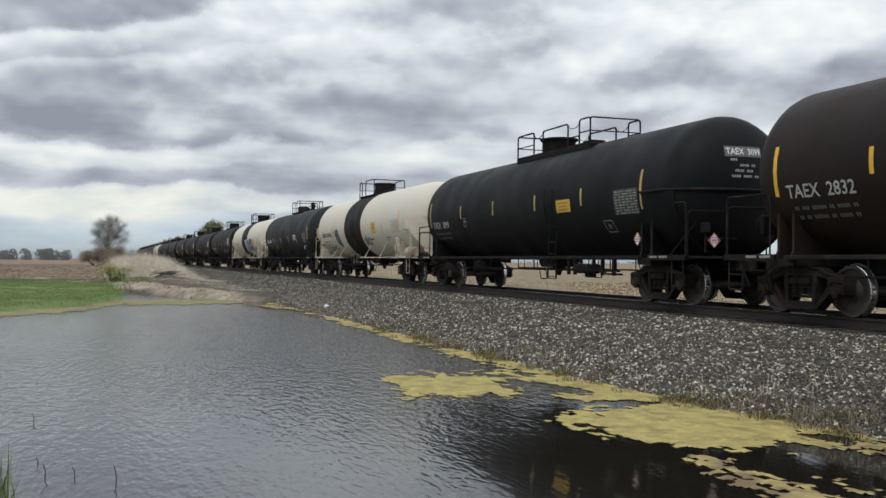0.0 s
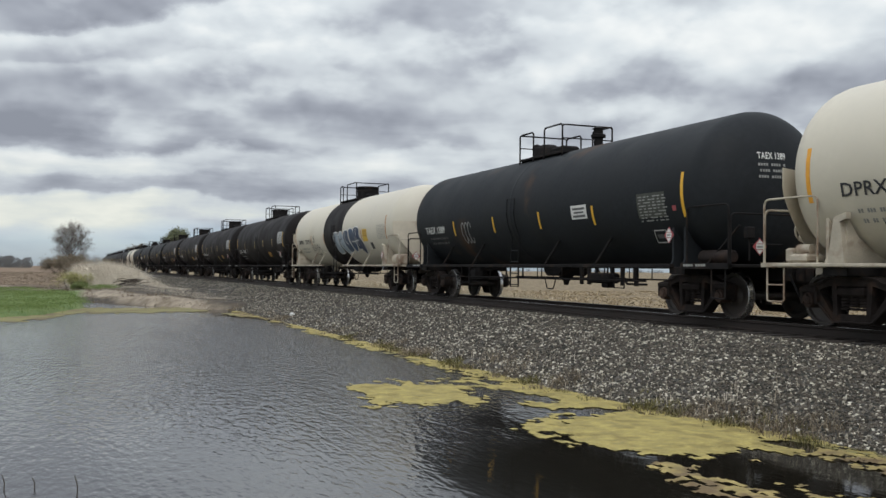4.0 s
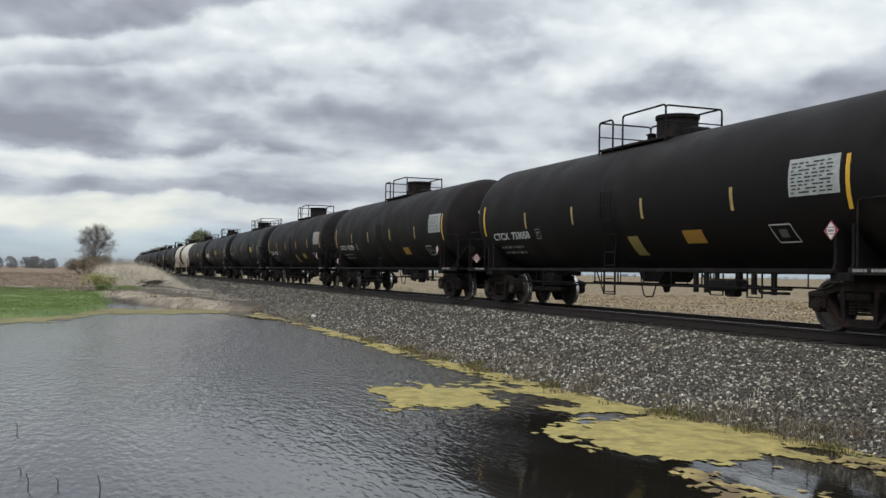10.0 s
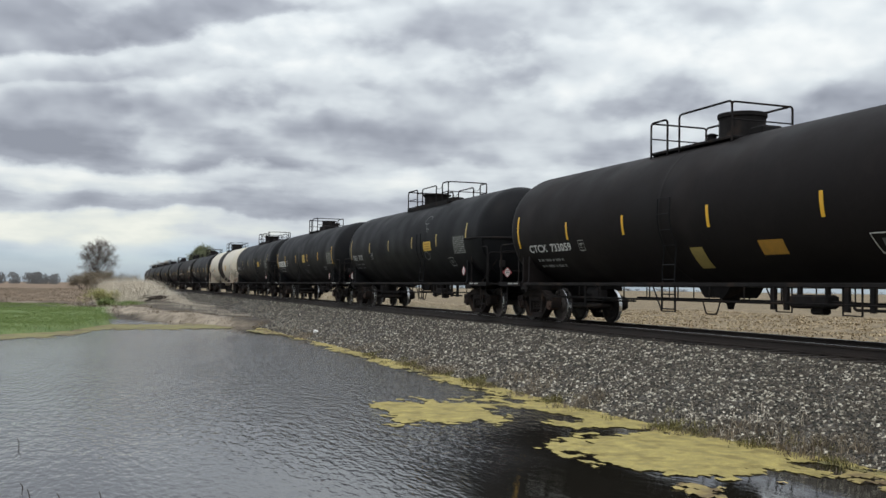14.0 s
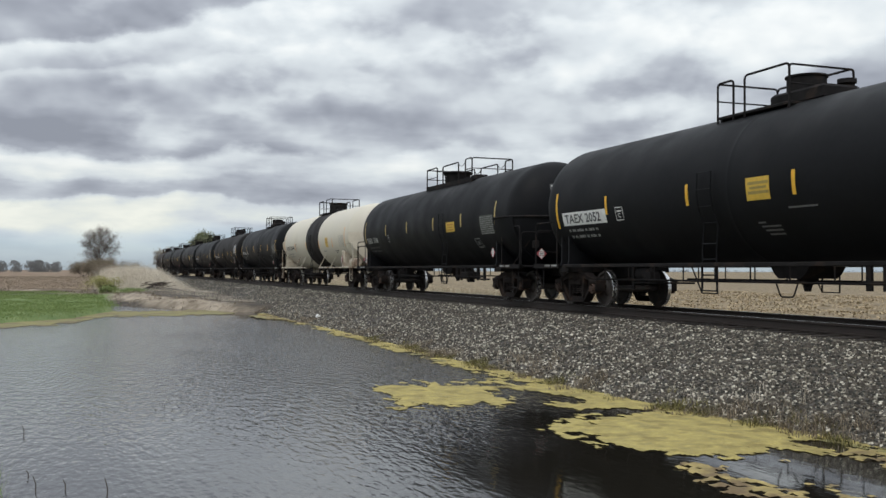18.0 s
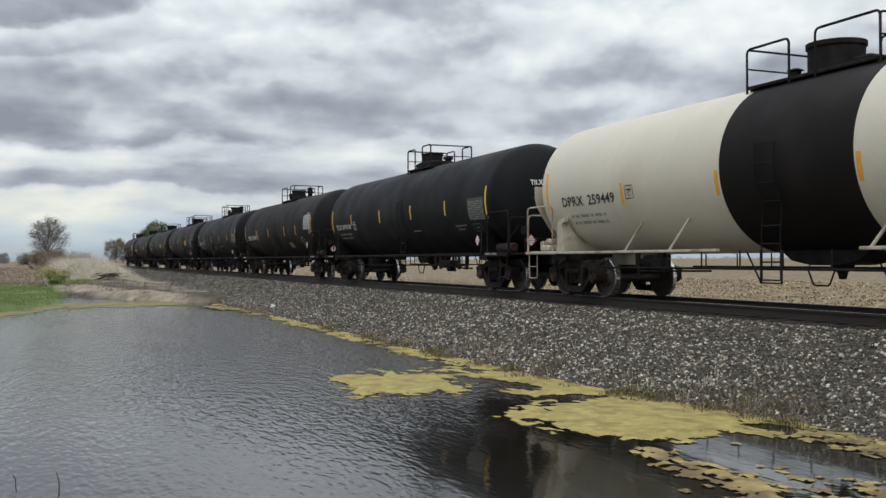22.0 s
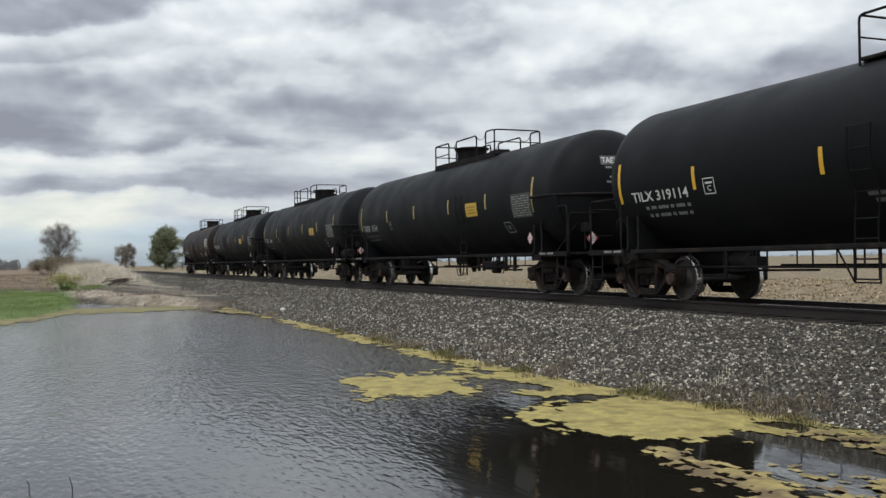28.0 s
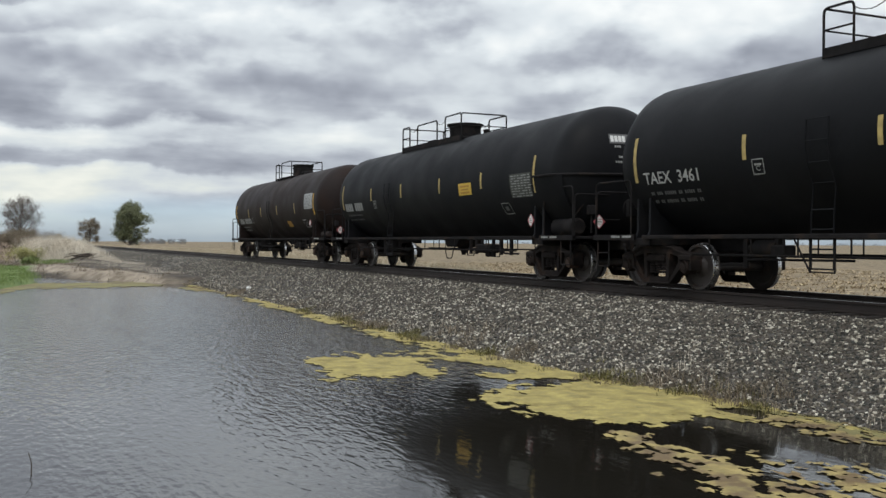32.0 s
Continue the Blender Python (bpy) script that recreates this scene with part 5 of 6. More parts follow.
    if "endplate" in cfg:
        part("plate", head_patch(*cfg["endplate"], 0.004), cfg.get("endplate_paint", white_paint), car, smooth=60)
    for text, x0, x1, z0, z1, paint in cfg["ends"]:
        for piece in by_word(head_word(text, x0, x1, z0, z1), lambda v: v[0]):
            part("lettering", piece, paint, car, smooth=0)
        sh = Shape()
        for r, (a, e) in enumerate(cfg.get("endbars", ((0.1, 0.3), (0.35, 0.85), (0.2, 0.75), (0.1, 0.95)))):
            span = (x1 - x0) * (e - a)
            for k in range(int(span / 0.055)):
                if k % 5 != 4:
                    u = x0 + (x1 - x0) * a + k * 0.055
                    q = head_patch(u, u + 0.04, z0 - 0.13 - r * 0.115, z0 - 0.08 - r * 0.115)
                    sh.add(q.v, q.f)
        fine_print(sh, cfg.get("endpaint", grey_stencil), car, smooth=0)
    for y, z, rows, paint in cfg.get("bars", ()):
        fine_print(bars(y, z, rows, 0.007), paint, car, smooth=0)
    for y0, y1, z0, z1, paint in cfg.get("plates", ()):
        part("plate", decal(y0, y1, z0, z1, 0.004), paint, car, smooth=60)
    for y0, y1, z0, z1, lean, paint in cfg.get("outlines", ()):
        c4 = [(y0, z0), (y1 - lean, z0), (y1, z1), (y0 + lean, z1), (y0, z0)]
        part("stencil_box", stroke(c4, 0.02), paint, car, smooth=0)
        if not lean:
            mid, w = (y0 + y1) / 2, abs(y0 - y1)
            part("lettering", word("C", mid + w * 0.2, mid - w * 0.2, z0 + 0.05, z0 + 0.05 + (z1 - z0) * 0.36), paint, car, smooth=0)
            fine_print(decal(y0 - w * 0.18, y1 + w * 0.18, z1 - 0.1, z1 - 0.065, 0.006), paint, car, smooth=0)
        else:
            w = abs(y0 - y1)
            fine_print(decal(y0 - w * 0.25, y1 + w * 0.3, z0 + 0.08, z1 - 0.08, 0.004), dim_stencil, car, smooth=0)
    if "paintings" in cfg:
        cfg["paintings"](car)
    placard(car, -6.88, cfg.get("placard", 1.4))
    return car


def print_rows(rows, size=0.05):
    """Lines of letter-sized bars, each row given by the lengths of its words."""
    out = []
    for r, words in enumerate(rows):
        at = 0.03 * r
        for n in words:
            for _ in range(n):
                out.append((r * 0.15, at, size * 0.7, size * 1.1))
                at += size
            at += size * 1.2
    return out


SIDE_BARS = print_rows([(2, 3, 6, 2, 5, 2), (2, 2, 6, 2, 5, 2)], 0.056)
PLATE_BARS = [(0.02 + r * 0.061, c * 0.165 + 0.02 * ((r * 3 + c) % 2), 0.14 - 0.035 * ((r + c) % 3), 0.024) for r in range(9) for c in range(6)]
SIGN_BARS = [(0.0, 0.0, 0.55, 0.05), (0.09, 0.05, 0.45, 0.04), (0.17, 0.0, 0.55, 0.05)]


def stripes(left, ys, right, end_paint=gold, mid_paint=gold):
    out = [(left, 1, end_paint)] if left else []
    return out + [(y, 0, mid_paint) for y in ys] + [(right, 1, end_paint)]


def black_car(number, flip=-1, **more):
    """The long-walkway kind."""
    name = "TAEX  " + number
    cfg = dict(mat=black, top=platform_long, shield=True, half=7.85, half_far=7.42, seams=(), endplate=(-0.5, 0.39, 3.1, 3.32), endplate_paint=dim_stencil, bands=(2.05, 2.92, 2.27, 2.69), flip=flip, ladder=2.5 * flip, air=flip > 0, label="black tank car with yellow stripes and a long top walkway",
               stripes=stripes(7.15, (4.12, 1.4, -1.55, -4.2), -6.95, gold_dim, gold_dim),
               words=[(name, 6.9, 5.32, 2.0, 2.23, dull_white)], ends=[(name, -0.47, 0.36, 3.14, 3.28, white_paint)],
               bars=[(6.8, 1.86, SIDE_BARS, dim_stencil), (-5.83, 2.52, PLATE_BARS, grey_stencil), (-2.95, 2.41, SIGN_BARS, sign_orange)],
               plates=[(-2.84, -3.62, 2.15, 2.47, sign_yellow), (-5.77, -6.8, 1.97, 2.54, plate_green)],
               outlines=[(3.95, 3.7, 2.02, 2.26, 0, grey_stencil), (-5.15, -5.5, 1.6, 1.86, 0.06, grey_stencil)])
    cfg.update(more)
    return cfg


def short_car(mark, number, **more):
    """The short-walkway kind."""
    name = mark + ("  " if mark == "CTCX" else " ") + number
    cfg = dict(mat=black_dusty, top=platform_short, deck=(1.9, 1.25, 0.8, -1.0, -0.36), bands=(1.97, 2.84, 2.1, 2.53), placard=1.64, label="dusty black tank car with yellow stripes and a short top walkway",
               stripes=stripes(7.3, (4.47, 1.82, -1.29, -4.33), -7.2, gold, gold_dim),
               words=[(name, 6.75, 4.38, 1.83, 2.03, white_paint)], ends=[(name, -0.67, 0.25, 2.8, 2.93, white_paint)], endbars=((0.25, 0.85), (0.25, 0.8)),
               bars=[(6.5, 1.66, SIDE_BARS, grey_stencil), (-5.92, 2.82, PLATE_BARS, dark_stencil)],
               plates=[(-5.86, -7.03, 2.24, 2.87, pale_plate), (-2.6, -3.25, 1.54, 1.8, sign_orange)],
               outlines=[(3.98, 3.72, 1.82, 2.06, 0, grey_stencil), (-5.27, -5.72, 1.5, 1.8, 0.08, white_paint)])
    cfg.update(more)
    return cfg


def white_car(number, band=(1.82, -1.22), **more):
    name = "DPRX  " + number
    cfg = dict(mat=cream, frame=cream_frame, band=band, seams=(-5.2, -2.7, 2.75, 4.75), top=platform_short, deck=(1.92, 1.46, 0.82, -0.65, 0.1), tankgear=cream_frame, shield=True, bands=(2.0, 2.88, 1.99, 2.43), outlet=1.0,
               sills=((band[0] + 0.1, 8.3), (-8.3, band[1] - 0.1)), struts=(4.3, 2.8, -2.0, -4.4), stripes=stripes(7.5, (4.35, 1.95, -1.33, -4.7), -7.15, amber, amber),
               label="cream white tank car with a black centre band", words=[(name, 6.85, 4.68, 2.05, 2.27, dark_stencil)], ends=[(name, -0.6, 0.25, 2.9, 3.05, dark_stencil)], endbars=((0.2, 0.85), (0.25, 0.7)),
               bars=[(6.6, 1.86, SIDE_BARS, grey_stencil), (-6.1, 2.56, PLATE_BARS, grey_stencil), (-5.0, 1.86, [(0, 0, 0.7, 0.03), (0.08, 0.1, 0.3, 0.03)], dark_stencil), (-3.1, 2.48, SIGN_BARS, sign_orange)],
               plates=[(-3.0, -3.66, 2.06, 2.54, sign_yellow), (-6.23, -6.5, 1.62, 1.85, dark_stencil)],
               outlines=[(4.0, 3.72, 2.12, 2.38, 0, dark_stencil)])
    cfg.update(more)
    return cfg


def smear(car):
    """Faint remains of a rubbed-off tag."""
    for y, z, ry, rz in ((2.95, 2.2, 0.2, 0.16), (2.35, 2.3, 0.22, 0.15), (1.85, 2.28, 0.2, 0.17), (1.55, 2.36, 0.14, 0.2), (0.2, 2.1, 0.3, 0.18), (-0.35, 2.18, 0.22, 0.14)):
        part("graffiti", stroke(curl(y, z, ry, rz, 20, 290), 0.09, 0.004), chalk_smear, car, "faint chalky smear of an old tag", 0)


def tags_one(car):
    lobes = ([(3.86, 2.2), (3.72, 2.42), (3.5, 2.36), (3.46, 2.1), (3.4, 1.62), (3.6, 1.6), (3.84, 1.86)], [(3.56, 2.34), (3.36, 2.44), (3.16, 2.3), (3.02, 1.9), (3.0, 1.56), (3.26, 1.52), (3.46, 1.7)])
    for k, p in enumerate(lobes):
        part("graffiti", splash(p, 0.05, 0.005 + 0.004 * k), pale_spray, car, "pale outline of sprayed graffiti", 60)
        part("graffiti", splash(p, 0.0, 0.007 + 0.004 * k), dark_stencil, car, "black sprayed graffiti", 60)
    for line in ([(3.72, 2.1), (3.62, 1.82), (3.54, 1.76), (3.5, 1.9), (3.56, 2.14)], [(3.18, 2.2), (3.36, 2.22), (3.4, 2.06), (3.22, 1.98), (3.16, 1.84), (3.24, 1.78)], [(3.56, 1.94), (3.3, 1.98)]):
        part("graffiti", stroke(line, 0.035, 0.013), pale_spray, car, smooth=0)
    scrawl = [[(6.2, 1.62), (6.05, 1.66), (6.1, 1.54), (6.2, 1.46), (6.0, 1.44)], curl(5.88, 1.5, 0.08, 0.07, 200, 500), curl(5.66, 1.5, 0.09, 0.06, 0, 300), [(5.5, 1.58), (5.45, 1.45), (5.34, 1.46), (5.32, 1.58)], [(5.16, 1.68), (5.12, 1.42), (4.98, 1.62), (4.94, 1.42)], curl(4.8, 1.52, 0.08, 0.07), [(4.66, 1.64), (4.62, 1.44)], curl(4.45, 1.56, 0.13, 0.11), [(6.0, 1.42), (5.3, 1.38)]]
    for line in scrawl:
        part("graffiti", stroke(line, 0.045), dark_stencil, car, "black sprayed scrawl", 0)
    for line in (curl(-1.72, 1.74, 0.13, 0.15), [(-1.88, 2.04), (-1.93, 1.58)], curl(-2.12, 1.72, 0.13, 0.11, 0, 320), curl(-2.42, 1.74, 0.15, 0.15), [(-2.55, 1.78), (-3.1, 1.84)]):
        part("graffiti", stroke(line, 0.055, 0.014), dark_stencil, car, "black sprayed tag", 0)


def tags_two(car):
    letters_in = (([(0.24, 2.43), (-0.16, 2.44), (-0.6, 2.42), (-0.48, 2.02), (-0.9, 1.58), (-0.4, 1.54), (0.02, 1.6)], pale_spray),
                  ([(-0.58, 2.4), (-1.28, 2.48), (-1.36, 2.1), (-1.86, 1.56), (-1.3, 1.52), (-0.8, 1.9)], pale_spray),
                  ([(-1.34, 2.44), (-2.2, 2.52), (-2.12, 2.12), (-2.52, 1.7), (-2.3, 1.54), (-1.9, 1.56), (-1.5, 1.85)], blue_spray),
                  ([(-2.24, 2.46), (-2.5, 2.56), (-2.95, 2.48), (-3.2, 2.1), (-3.1, 1.66), (-2.72, 1.56), (-2.42, 1.95)], blue_spray),
                  ([(-2.88, 2.56), (-3.82, 2.58), (-3.72, 2.2), (-4.2, 1.92), (-4.2, 1.56), (-3.9, 1.46), (-3.6, 1.74), (-3.28, 1.62), (-3.22, 2.1)], navy_spray))
    for k, (p, paint) in enumerate(letters_in):
        part("graffiti", splash(p, 0.045, 0.014 + 0.004 * k), white_paint, car, "white outline of sprayed graffiti", 60)
        part("graffiti", splash(p, 0.0, 0.016 + 0.004 * k), paint, car, "sprayed blue graffiti letter", 60)
    for line, paint in (([(-0.1, 2.4), (-0.14, 2.05), (-0.42, 2.4)], dark_stencil), ([(-0.14, 2.05), (-0.6, 1.64)], dark_stencil), ([(-0.75, 2.3), (-0.95, 2.0), (-1.15, 2.28)], dark_stencil), ([(-0.85, 2.1), (-1.3, 2.16)], dark_stencil), ([(-1.1, 1.95), (-1.5, 1.62)], dark_stencil),
                        ([(-1.72, 2.4), (-1.66, 2.1), (-1.9, 1.95)], white_paint), ([(-1.75, 2.0), (-2.05, 1.9)], white_paint), ([(-2.6, 2.0), (-3.2, 2.0), (-3.65, 2.04)], white_paint), ([(-3.34, 2.5), (-3.4, 2.12), (-3.5, 1.8)], white_paint), ([(-2.62, 2.36), (-2.8, 1.74)], dark_stencil)):
        part("graffiti", stroke(line, 0.035, 0.038), paint, car, "sprayed inner line of a letter", 0)
    tag = [[(4.3, 2.02), (4.34, 1.68)], [(4.02, 2.0), (4.36, 1.78), (4.06, 1.7)], [(4.02, 1.7), (3.88, 2.0), (3.78, 1.7)], [(3.98, 1.8), (3.8, 1.82)], [(3.74, 2.02), (3.64, 1.86), (3.5, 2.04)], [(3.64, 1.86), (3.7, 1.6)],
           curl(3.42, 1.84, 0.13, 0.15), [(3.24, 2.02), (3.22, 1.7)], [(3.02, 2.06), (2.95, 1.6)], [(3.24, 1.84), (3.0, 1.86)], [(3.85, 1.58), (3.6, 1.52), (3.3, 1.62), (3.3, 1.54), (3.6, 1.5)], [(3.62, 1.56), (3.64, 1.38)]]
    for line in tag:
        part("graffiti", stroke(line, 0.026), dark_stencil, car, "thin black sprayed tag", 0)


def tags_three(car):
    for y in (3.65, 3.4, 3.18):
        part("graffiti", stroke(curl(y, 1.98, 0.13, 0.3, 30, 330), 0.035), grey_stencil, car, "grey sprayed outline tag", 0)


def tags_four(car):
    part("graffiti", stroke(curl(-2.95, 3.25, 0.3, 0.14, 0, 300) + [(-2.9, 3.1), (-3.2, 2.8), (-3.0, 2.95), (-3.3, 2.9)], 0.03), dim_stencil, car, "faint grey sprayed tag", 0)
    part("graffiti", stroke(curl(-3.1, 1.98, 0.22, 0.14, 0, 320) + [(-3.3, 1.85), (-3.45, 2.08)], 0.03), dim_stencil, car, smooth=0)


TILX = dict(mat=black, half=7.47, bands=(1.97, 2.84, 2.17, 2.61), placard=1.38, ladder=-0.8, deck=(0.61, -0.08, -0.75, -1.5, 0.16), fittings="block", stripes=stripes(7.3, (4.75, 1.43, -1.65, -4.51), -7.33),
            plates=[(-6.14, -7.19, 1.98, 2.57, plate_green)], label="clean black tank car with yellow stripes and white lettering",
            outlines=[(4.55, 4.25, 2.02, 2.3, 0, white_paint), (-6.3, -6.7, 1.65, 1.85, 0.08, dim_stencil)], endbars=((0.1, 0.8), (0.1, 0.8), (0.1, 0.8)))
CARS = [
    black_car("2832", mat=brown_black, label="brownish black tank car with white lettering", stripes=stripes(7.15, (4.95, 1.4, -1.55, -4.2), -6.95)),
    black_car("3099", paintings=smear),
    white_car("259454", paintings=tags_one, outlines=[(4.24, 3.97, 2.12, 2.38, 0, dark_stencil)]),
    short_car("TAEX", "1389", mat=slate, half=7.52, bands=(1.94, 2.81, 1.92, 2.35), placard=1.6, ladder=0.2, struts=(5.2, 2.9, -1.6, -4.0), deck=(1.38, 0.56, -0.07, -1.06, 1.1), fittings="dome stack", label="weathered slate grey tank car with rust streaks",
              stripes=stripes(0, (4.35, 1.48, -1.26, -3.88), -7.25), words=[("TAEX 1389", 6.75, 5.12, 2.02, 2.24, white_paint)], ends=[("TAEX 1389", -0.53, 0.08, 3.02, 3.15, white_paint)], endbars=((0.0, 1.0), (0.05, 1.0), (0.0, 1.0)),
              plates=[(-2.92, -3.63, 2.08, 2.4, white_paint), (-5.69, -6.67, 1.98, 2.48, plate_green), (-6.9, -7.02, 2.08, 2.18, red_paint)], bars=[(-5.75, 2.44, PLATE_BARS, grey_stencil), (6.5, 1.9, SIDE_BARS, dim_stencil), (-3.0, 2.34, SIGN_BARS, dim_stencil)],
              outlines=[(-5.95, -6.45, 1.48, 1.72, -0.1, white_paint)], paintings=tags_three),
    white_car("259319", band=(1.88, -1.26), words=[("DPRX    259319", 6.85, 4.4, 2.05, 2.27, dark_stencil)], stripes=stripes(7.5, (4.3, 1.97, -1.28, -4.0), -7.15, rust_tape, rust_tape), paintings=tags_two, plates=[(-4.15, -4.77, 1.97, 2.46, sign_yellow), (-4.98, -5.3, 1.67, 1.91, dark_stencil)],
              bars=[(6.6, 1.86, SIDE_BARS, grey_stencil), (-6.1, 2.56, PLATE_BARS, grey_stencil), (-4.2, 2.4, SIGN_BARS, sign_orange)]),
    short_car("CTCX", "733242", deck=(1.47, 0.32, -0.31, -1.45, 0.7), stripes=stripes(7.3, (4.47, 1.04, -1.69, -4.38), -7.2, gold, gold_dim)),
    short_car("CTCX", "733058", air=False, plates=[(-5.86, -7.03, 2.24, 2.87, pale_plate), (-2.56, -3.22, 1.54, 1.8, sign_orange), (-0.45, -0.87, 1.33, 1.74, faded_yellow)]),
    short_car("CTCX", "733758", air=False, plates=[(-5.86, -7.03, 2.24, 2.87, pale_plate), (-2.56, -3.22, 1.54, 1.8, sign_orange)]),
    short_car("CTCX", "733059", air=False, plates=[(-5.86, -7.03, 2.24, 2.87, pale_plate), (-2.56, -3.22, 1.54, 1.8, sign_orange), (-0.45, -0.87, 1.33, 1.74, faded_yellow)], stripes=stripes(7.3, (4.47, 1.82, -1.29, -4.33), -7.2)),
    black_car("3178", paintings=tags_four),
    short_car("TAEX", "2052", mat=black, bands=(1.94, 2.82, 2.17, 2.59), placard=1.36, air=False, ladder=1.0, deck=(1.7, 1.2, 0.86, -0.4, 0.0), fittings="block", label="black tank car with its marks on white panels",
              stripes=stripes(7.25, (4.8, 1.64, -1.42, -4.05), -7.1), words=[("TAEX 2052", 6.85, 5.1, 2.04, 2.26, dark_stencil)], ends=[("TAEX 2052", -0.58, 0.07, 2.82, 2.92, dark_stencil)], endplate=(-0.62, 0.11, 2.77, 2.97), endpaint=white_paint,
              plates=[(6.97, 4.85, 1.99, 2.31, white_paint), (-0.18, -0.81, 2.14, 2.55, sign_yellow), (-5.99, -6.93, 1.97, 2.56, plate_green)], bars=[(6.8, 1.9, SIDE_BARS, grey_stencil), (-6.0, 2.5, PLATE_BARS, grey_stencil), (-4.9, 1.84, [(0, 0, 0.7, 0.05), (0.1, 0.1, 0.5, 0.05)], dim_stencil), (-0.24, 2.47, SIGN_BARS, faded_yellow), (-1.2, 1.98, [(0, 0, 0.7, 0.03)], dim_stencil), (-0.3, 1.76, [(0, 0.0, 0.2, 0.03), (0.07, 0.05, 0.5, 0.03), (0.14, 0.1, 0.45, 0.03), (0.21, 0.15, 0.4, 0.03)], dim_stencil)],
              outlines=[(4.4, 4.1, 2.02, 2.3, 0, white_paint)]),
    black_car("3196"),
    white_car("259449", band=(1.3, -1.72), deck=(1.48, 0.43, -0.17, -1.5, 0.1), stripes=stripes(7.5, (4.4, 1.4, -1.8, -4.72), -7.2, amber, amber), outlines=[(4.26, 3.99, 2.1, 2.36, 0, dark_stencil)], plates=[(-3.27, -3.85, 2.04, 2.52, sign_yellow), (-6.25, -6.48, 1.6, 1.82, dark_stencil)],
              bars=[(6.6, 1.86, SIDE_BARS, grey_stencil), (-6.1, 2.54, PLATE_BARS, grey_stencil), (-2.6, 1.86, [(0, 0, 0.6, 0.03)], dark_stencil), (-5.0, 1.84, [(0, 0, 0.7, 0.03), (0.08, 0.1, 0.3, 0.03)], dark_stencil), (-3.33, 2.46, SIGN_BARS, sign_orange)]),
    short_car("TILX", "319118", **TILX, words=[("TILX 319118", 6.78, 4.9, 2.05, 2.25, white_paint)], ends=[("TILX 319118", -0.6, 0.3, 2.84, 2.98, white_paint)], bars=[(6.5, 1.9, SIDE_BARS, grey_stencil), (-6.2, 2.5, PLATE_BARS, grey_stencil), (-5.02, 1.86, [(0, 0, 0.8, 0.05), (0.1, 0.1, 0.5, 0.05)], dim_stencil), (-1.6, 1.8, [(0, 0, 0.6, 0.03)], grey_stencil)]),
    short_car("SHPX", "205140", mat=dusty_brown, bands=(1.92, 2.79, 2.05, 2.5), placard=1.55, ladder=-0.2, deck=(1.36, 0.21, -0.44, -1.3, 0.7), fittings="stack", stripes=stripes(7.35, (4.25, 1.33, -2.26, -4.5), -7.32), words=[("SHPX  205140", 6.64, 4.42, 1.98, 2.23, white_paint)], ends=[("SHPX  205140", -0.6, 0.35, 2.9, 3.03, white_paint)],
              plates=[(-6.06, -7.2, 2.26, 2.91, pale_plate), (-2.58, -3.25, 1.46, 1.72, faded_yellow), (-6.93, -7.11, 2.04, 2.24, grey_stencil)], bars=[(6.5, 1.84, SIDE_BARS, dim_stencil), (-6.12, 2.85, PLATE_BARS, dark_stencil), (-6.5, 3.0, [(0, 0, 0.55, 0.045)], grey_stencil), (-2.68, 1.68, SIGN_BARS, dim_stencil)], outlines=[(4.15, 3.85, 2.0, 2.26, 0, white_paint), (-5.2, -5.7, 1.6, 1.9, 0.08, white_paint)]),
    short_car("TILX", "319114", **{**TILX, "bands": (2.0, 2.83, 2.12, 2.55), "deck": (1.6, 0.66, 0.02, -0.75, 0.0), "fittings": "stack", "ladder": 0.85, "stripes": stripes(7.3, (4.82, 1.65, -1.68, -4.6), -7.33)}, words=[("TILX 319114", 6.88, 5.03, 2.0, 2.2, white_paint)], ends=[("TILX 319114", -0.6, 0.3, 2.84, 2.98, white_paint)], bars=[(6.5, 1.9, SIDE_BARS, grey_stencil), (-6.2, 2.5, PLATE_BARS, grey_stencil), (0.9, 1.8, [(0, 0, 0.7, 0.06), (0.1, 0.1, 0.5, 0.06)], dim_stencil), (-1.6, 1.8, [(0, 0, 0.8, 0.03)], grey_stencil)]),
    black_car("3154", plates=[(-2.84, -3.62, 2.12, 2.5, sign_yellow), (-5.77, -6.85, 1.95, 2.56, plate_green)]),
    black_car("3461", 1),
    black_car("", 1, words=[(" " * 9, 6.9, 5.1, 1.98, 2.25, grey_stencil)], ends=[(" " * 9, -0.47, 0.36, 3.14, 3.28, white_paint)]),
    short_car("", "", mat=brown_black, label="brownish black tank car at the end of the train", words=[(" " * 11, 6.75, 4.2, 1.8, 2.06, grey_stencil)], ends=[(" " * 11, -0.67, 0.25, 2.8, 2.93, grey_stencil)]),
]

# ---------------------------------------------------------------- plants
def bark():
    return material("grey-brown bark", (0.09, 0.075, 0.065), 0.9, scale=3, vary=0.3)


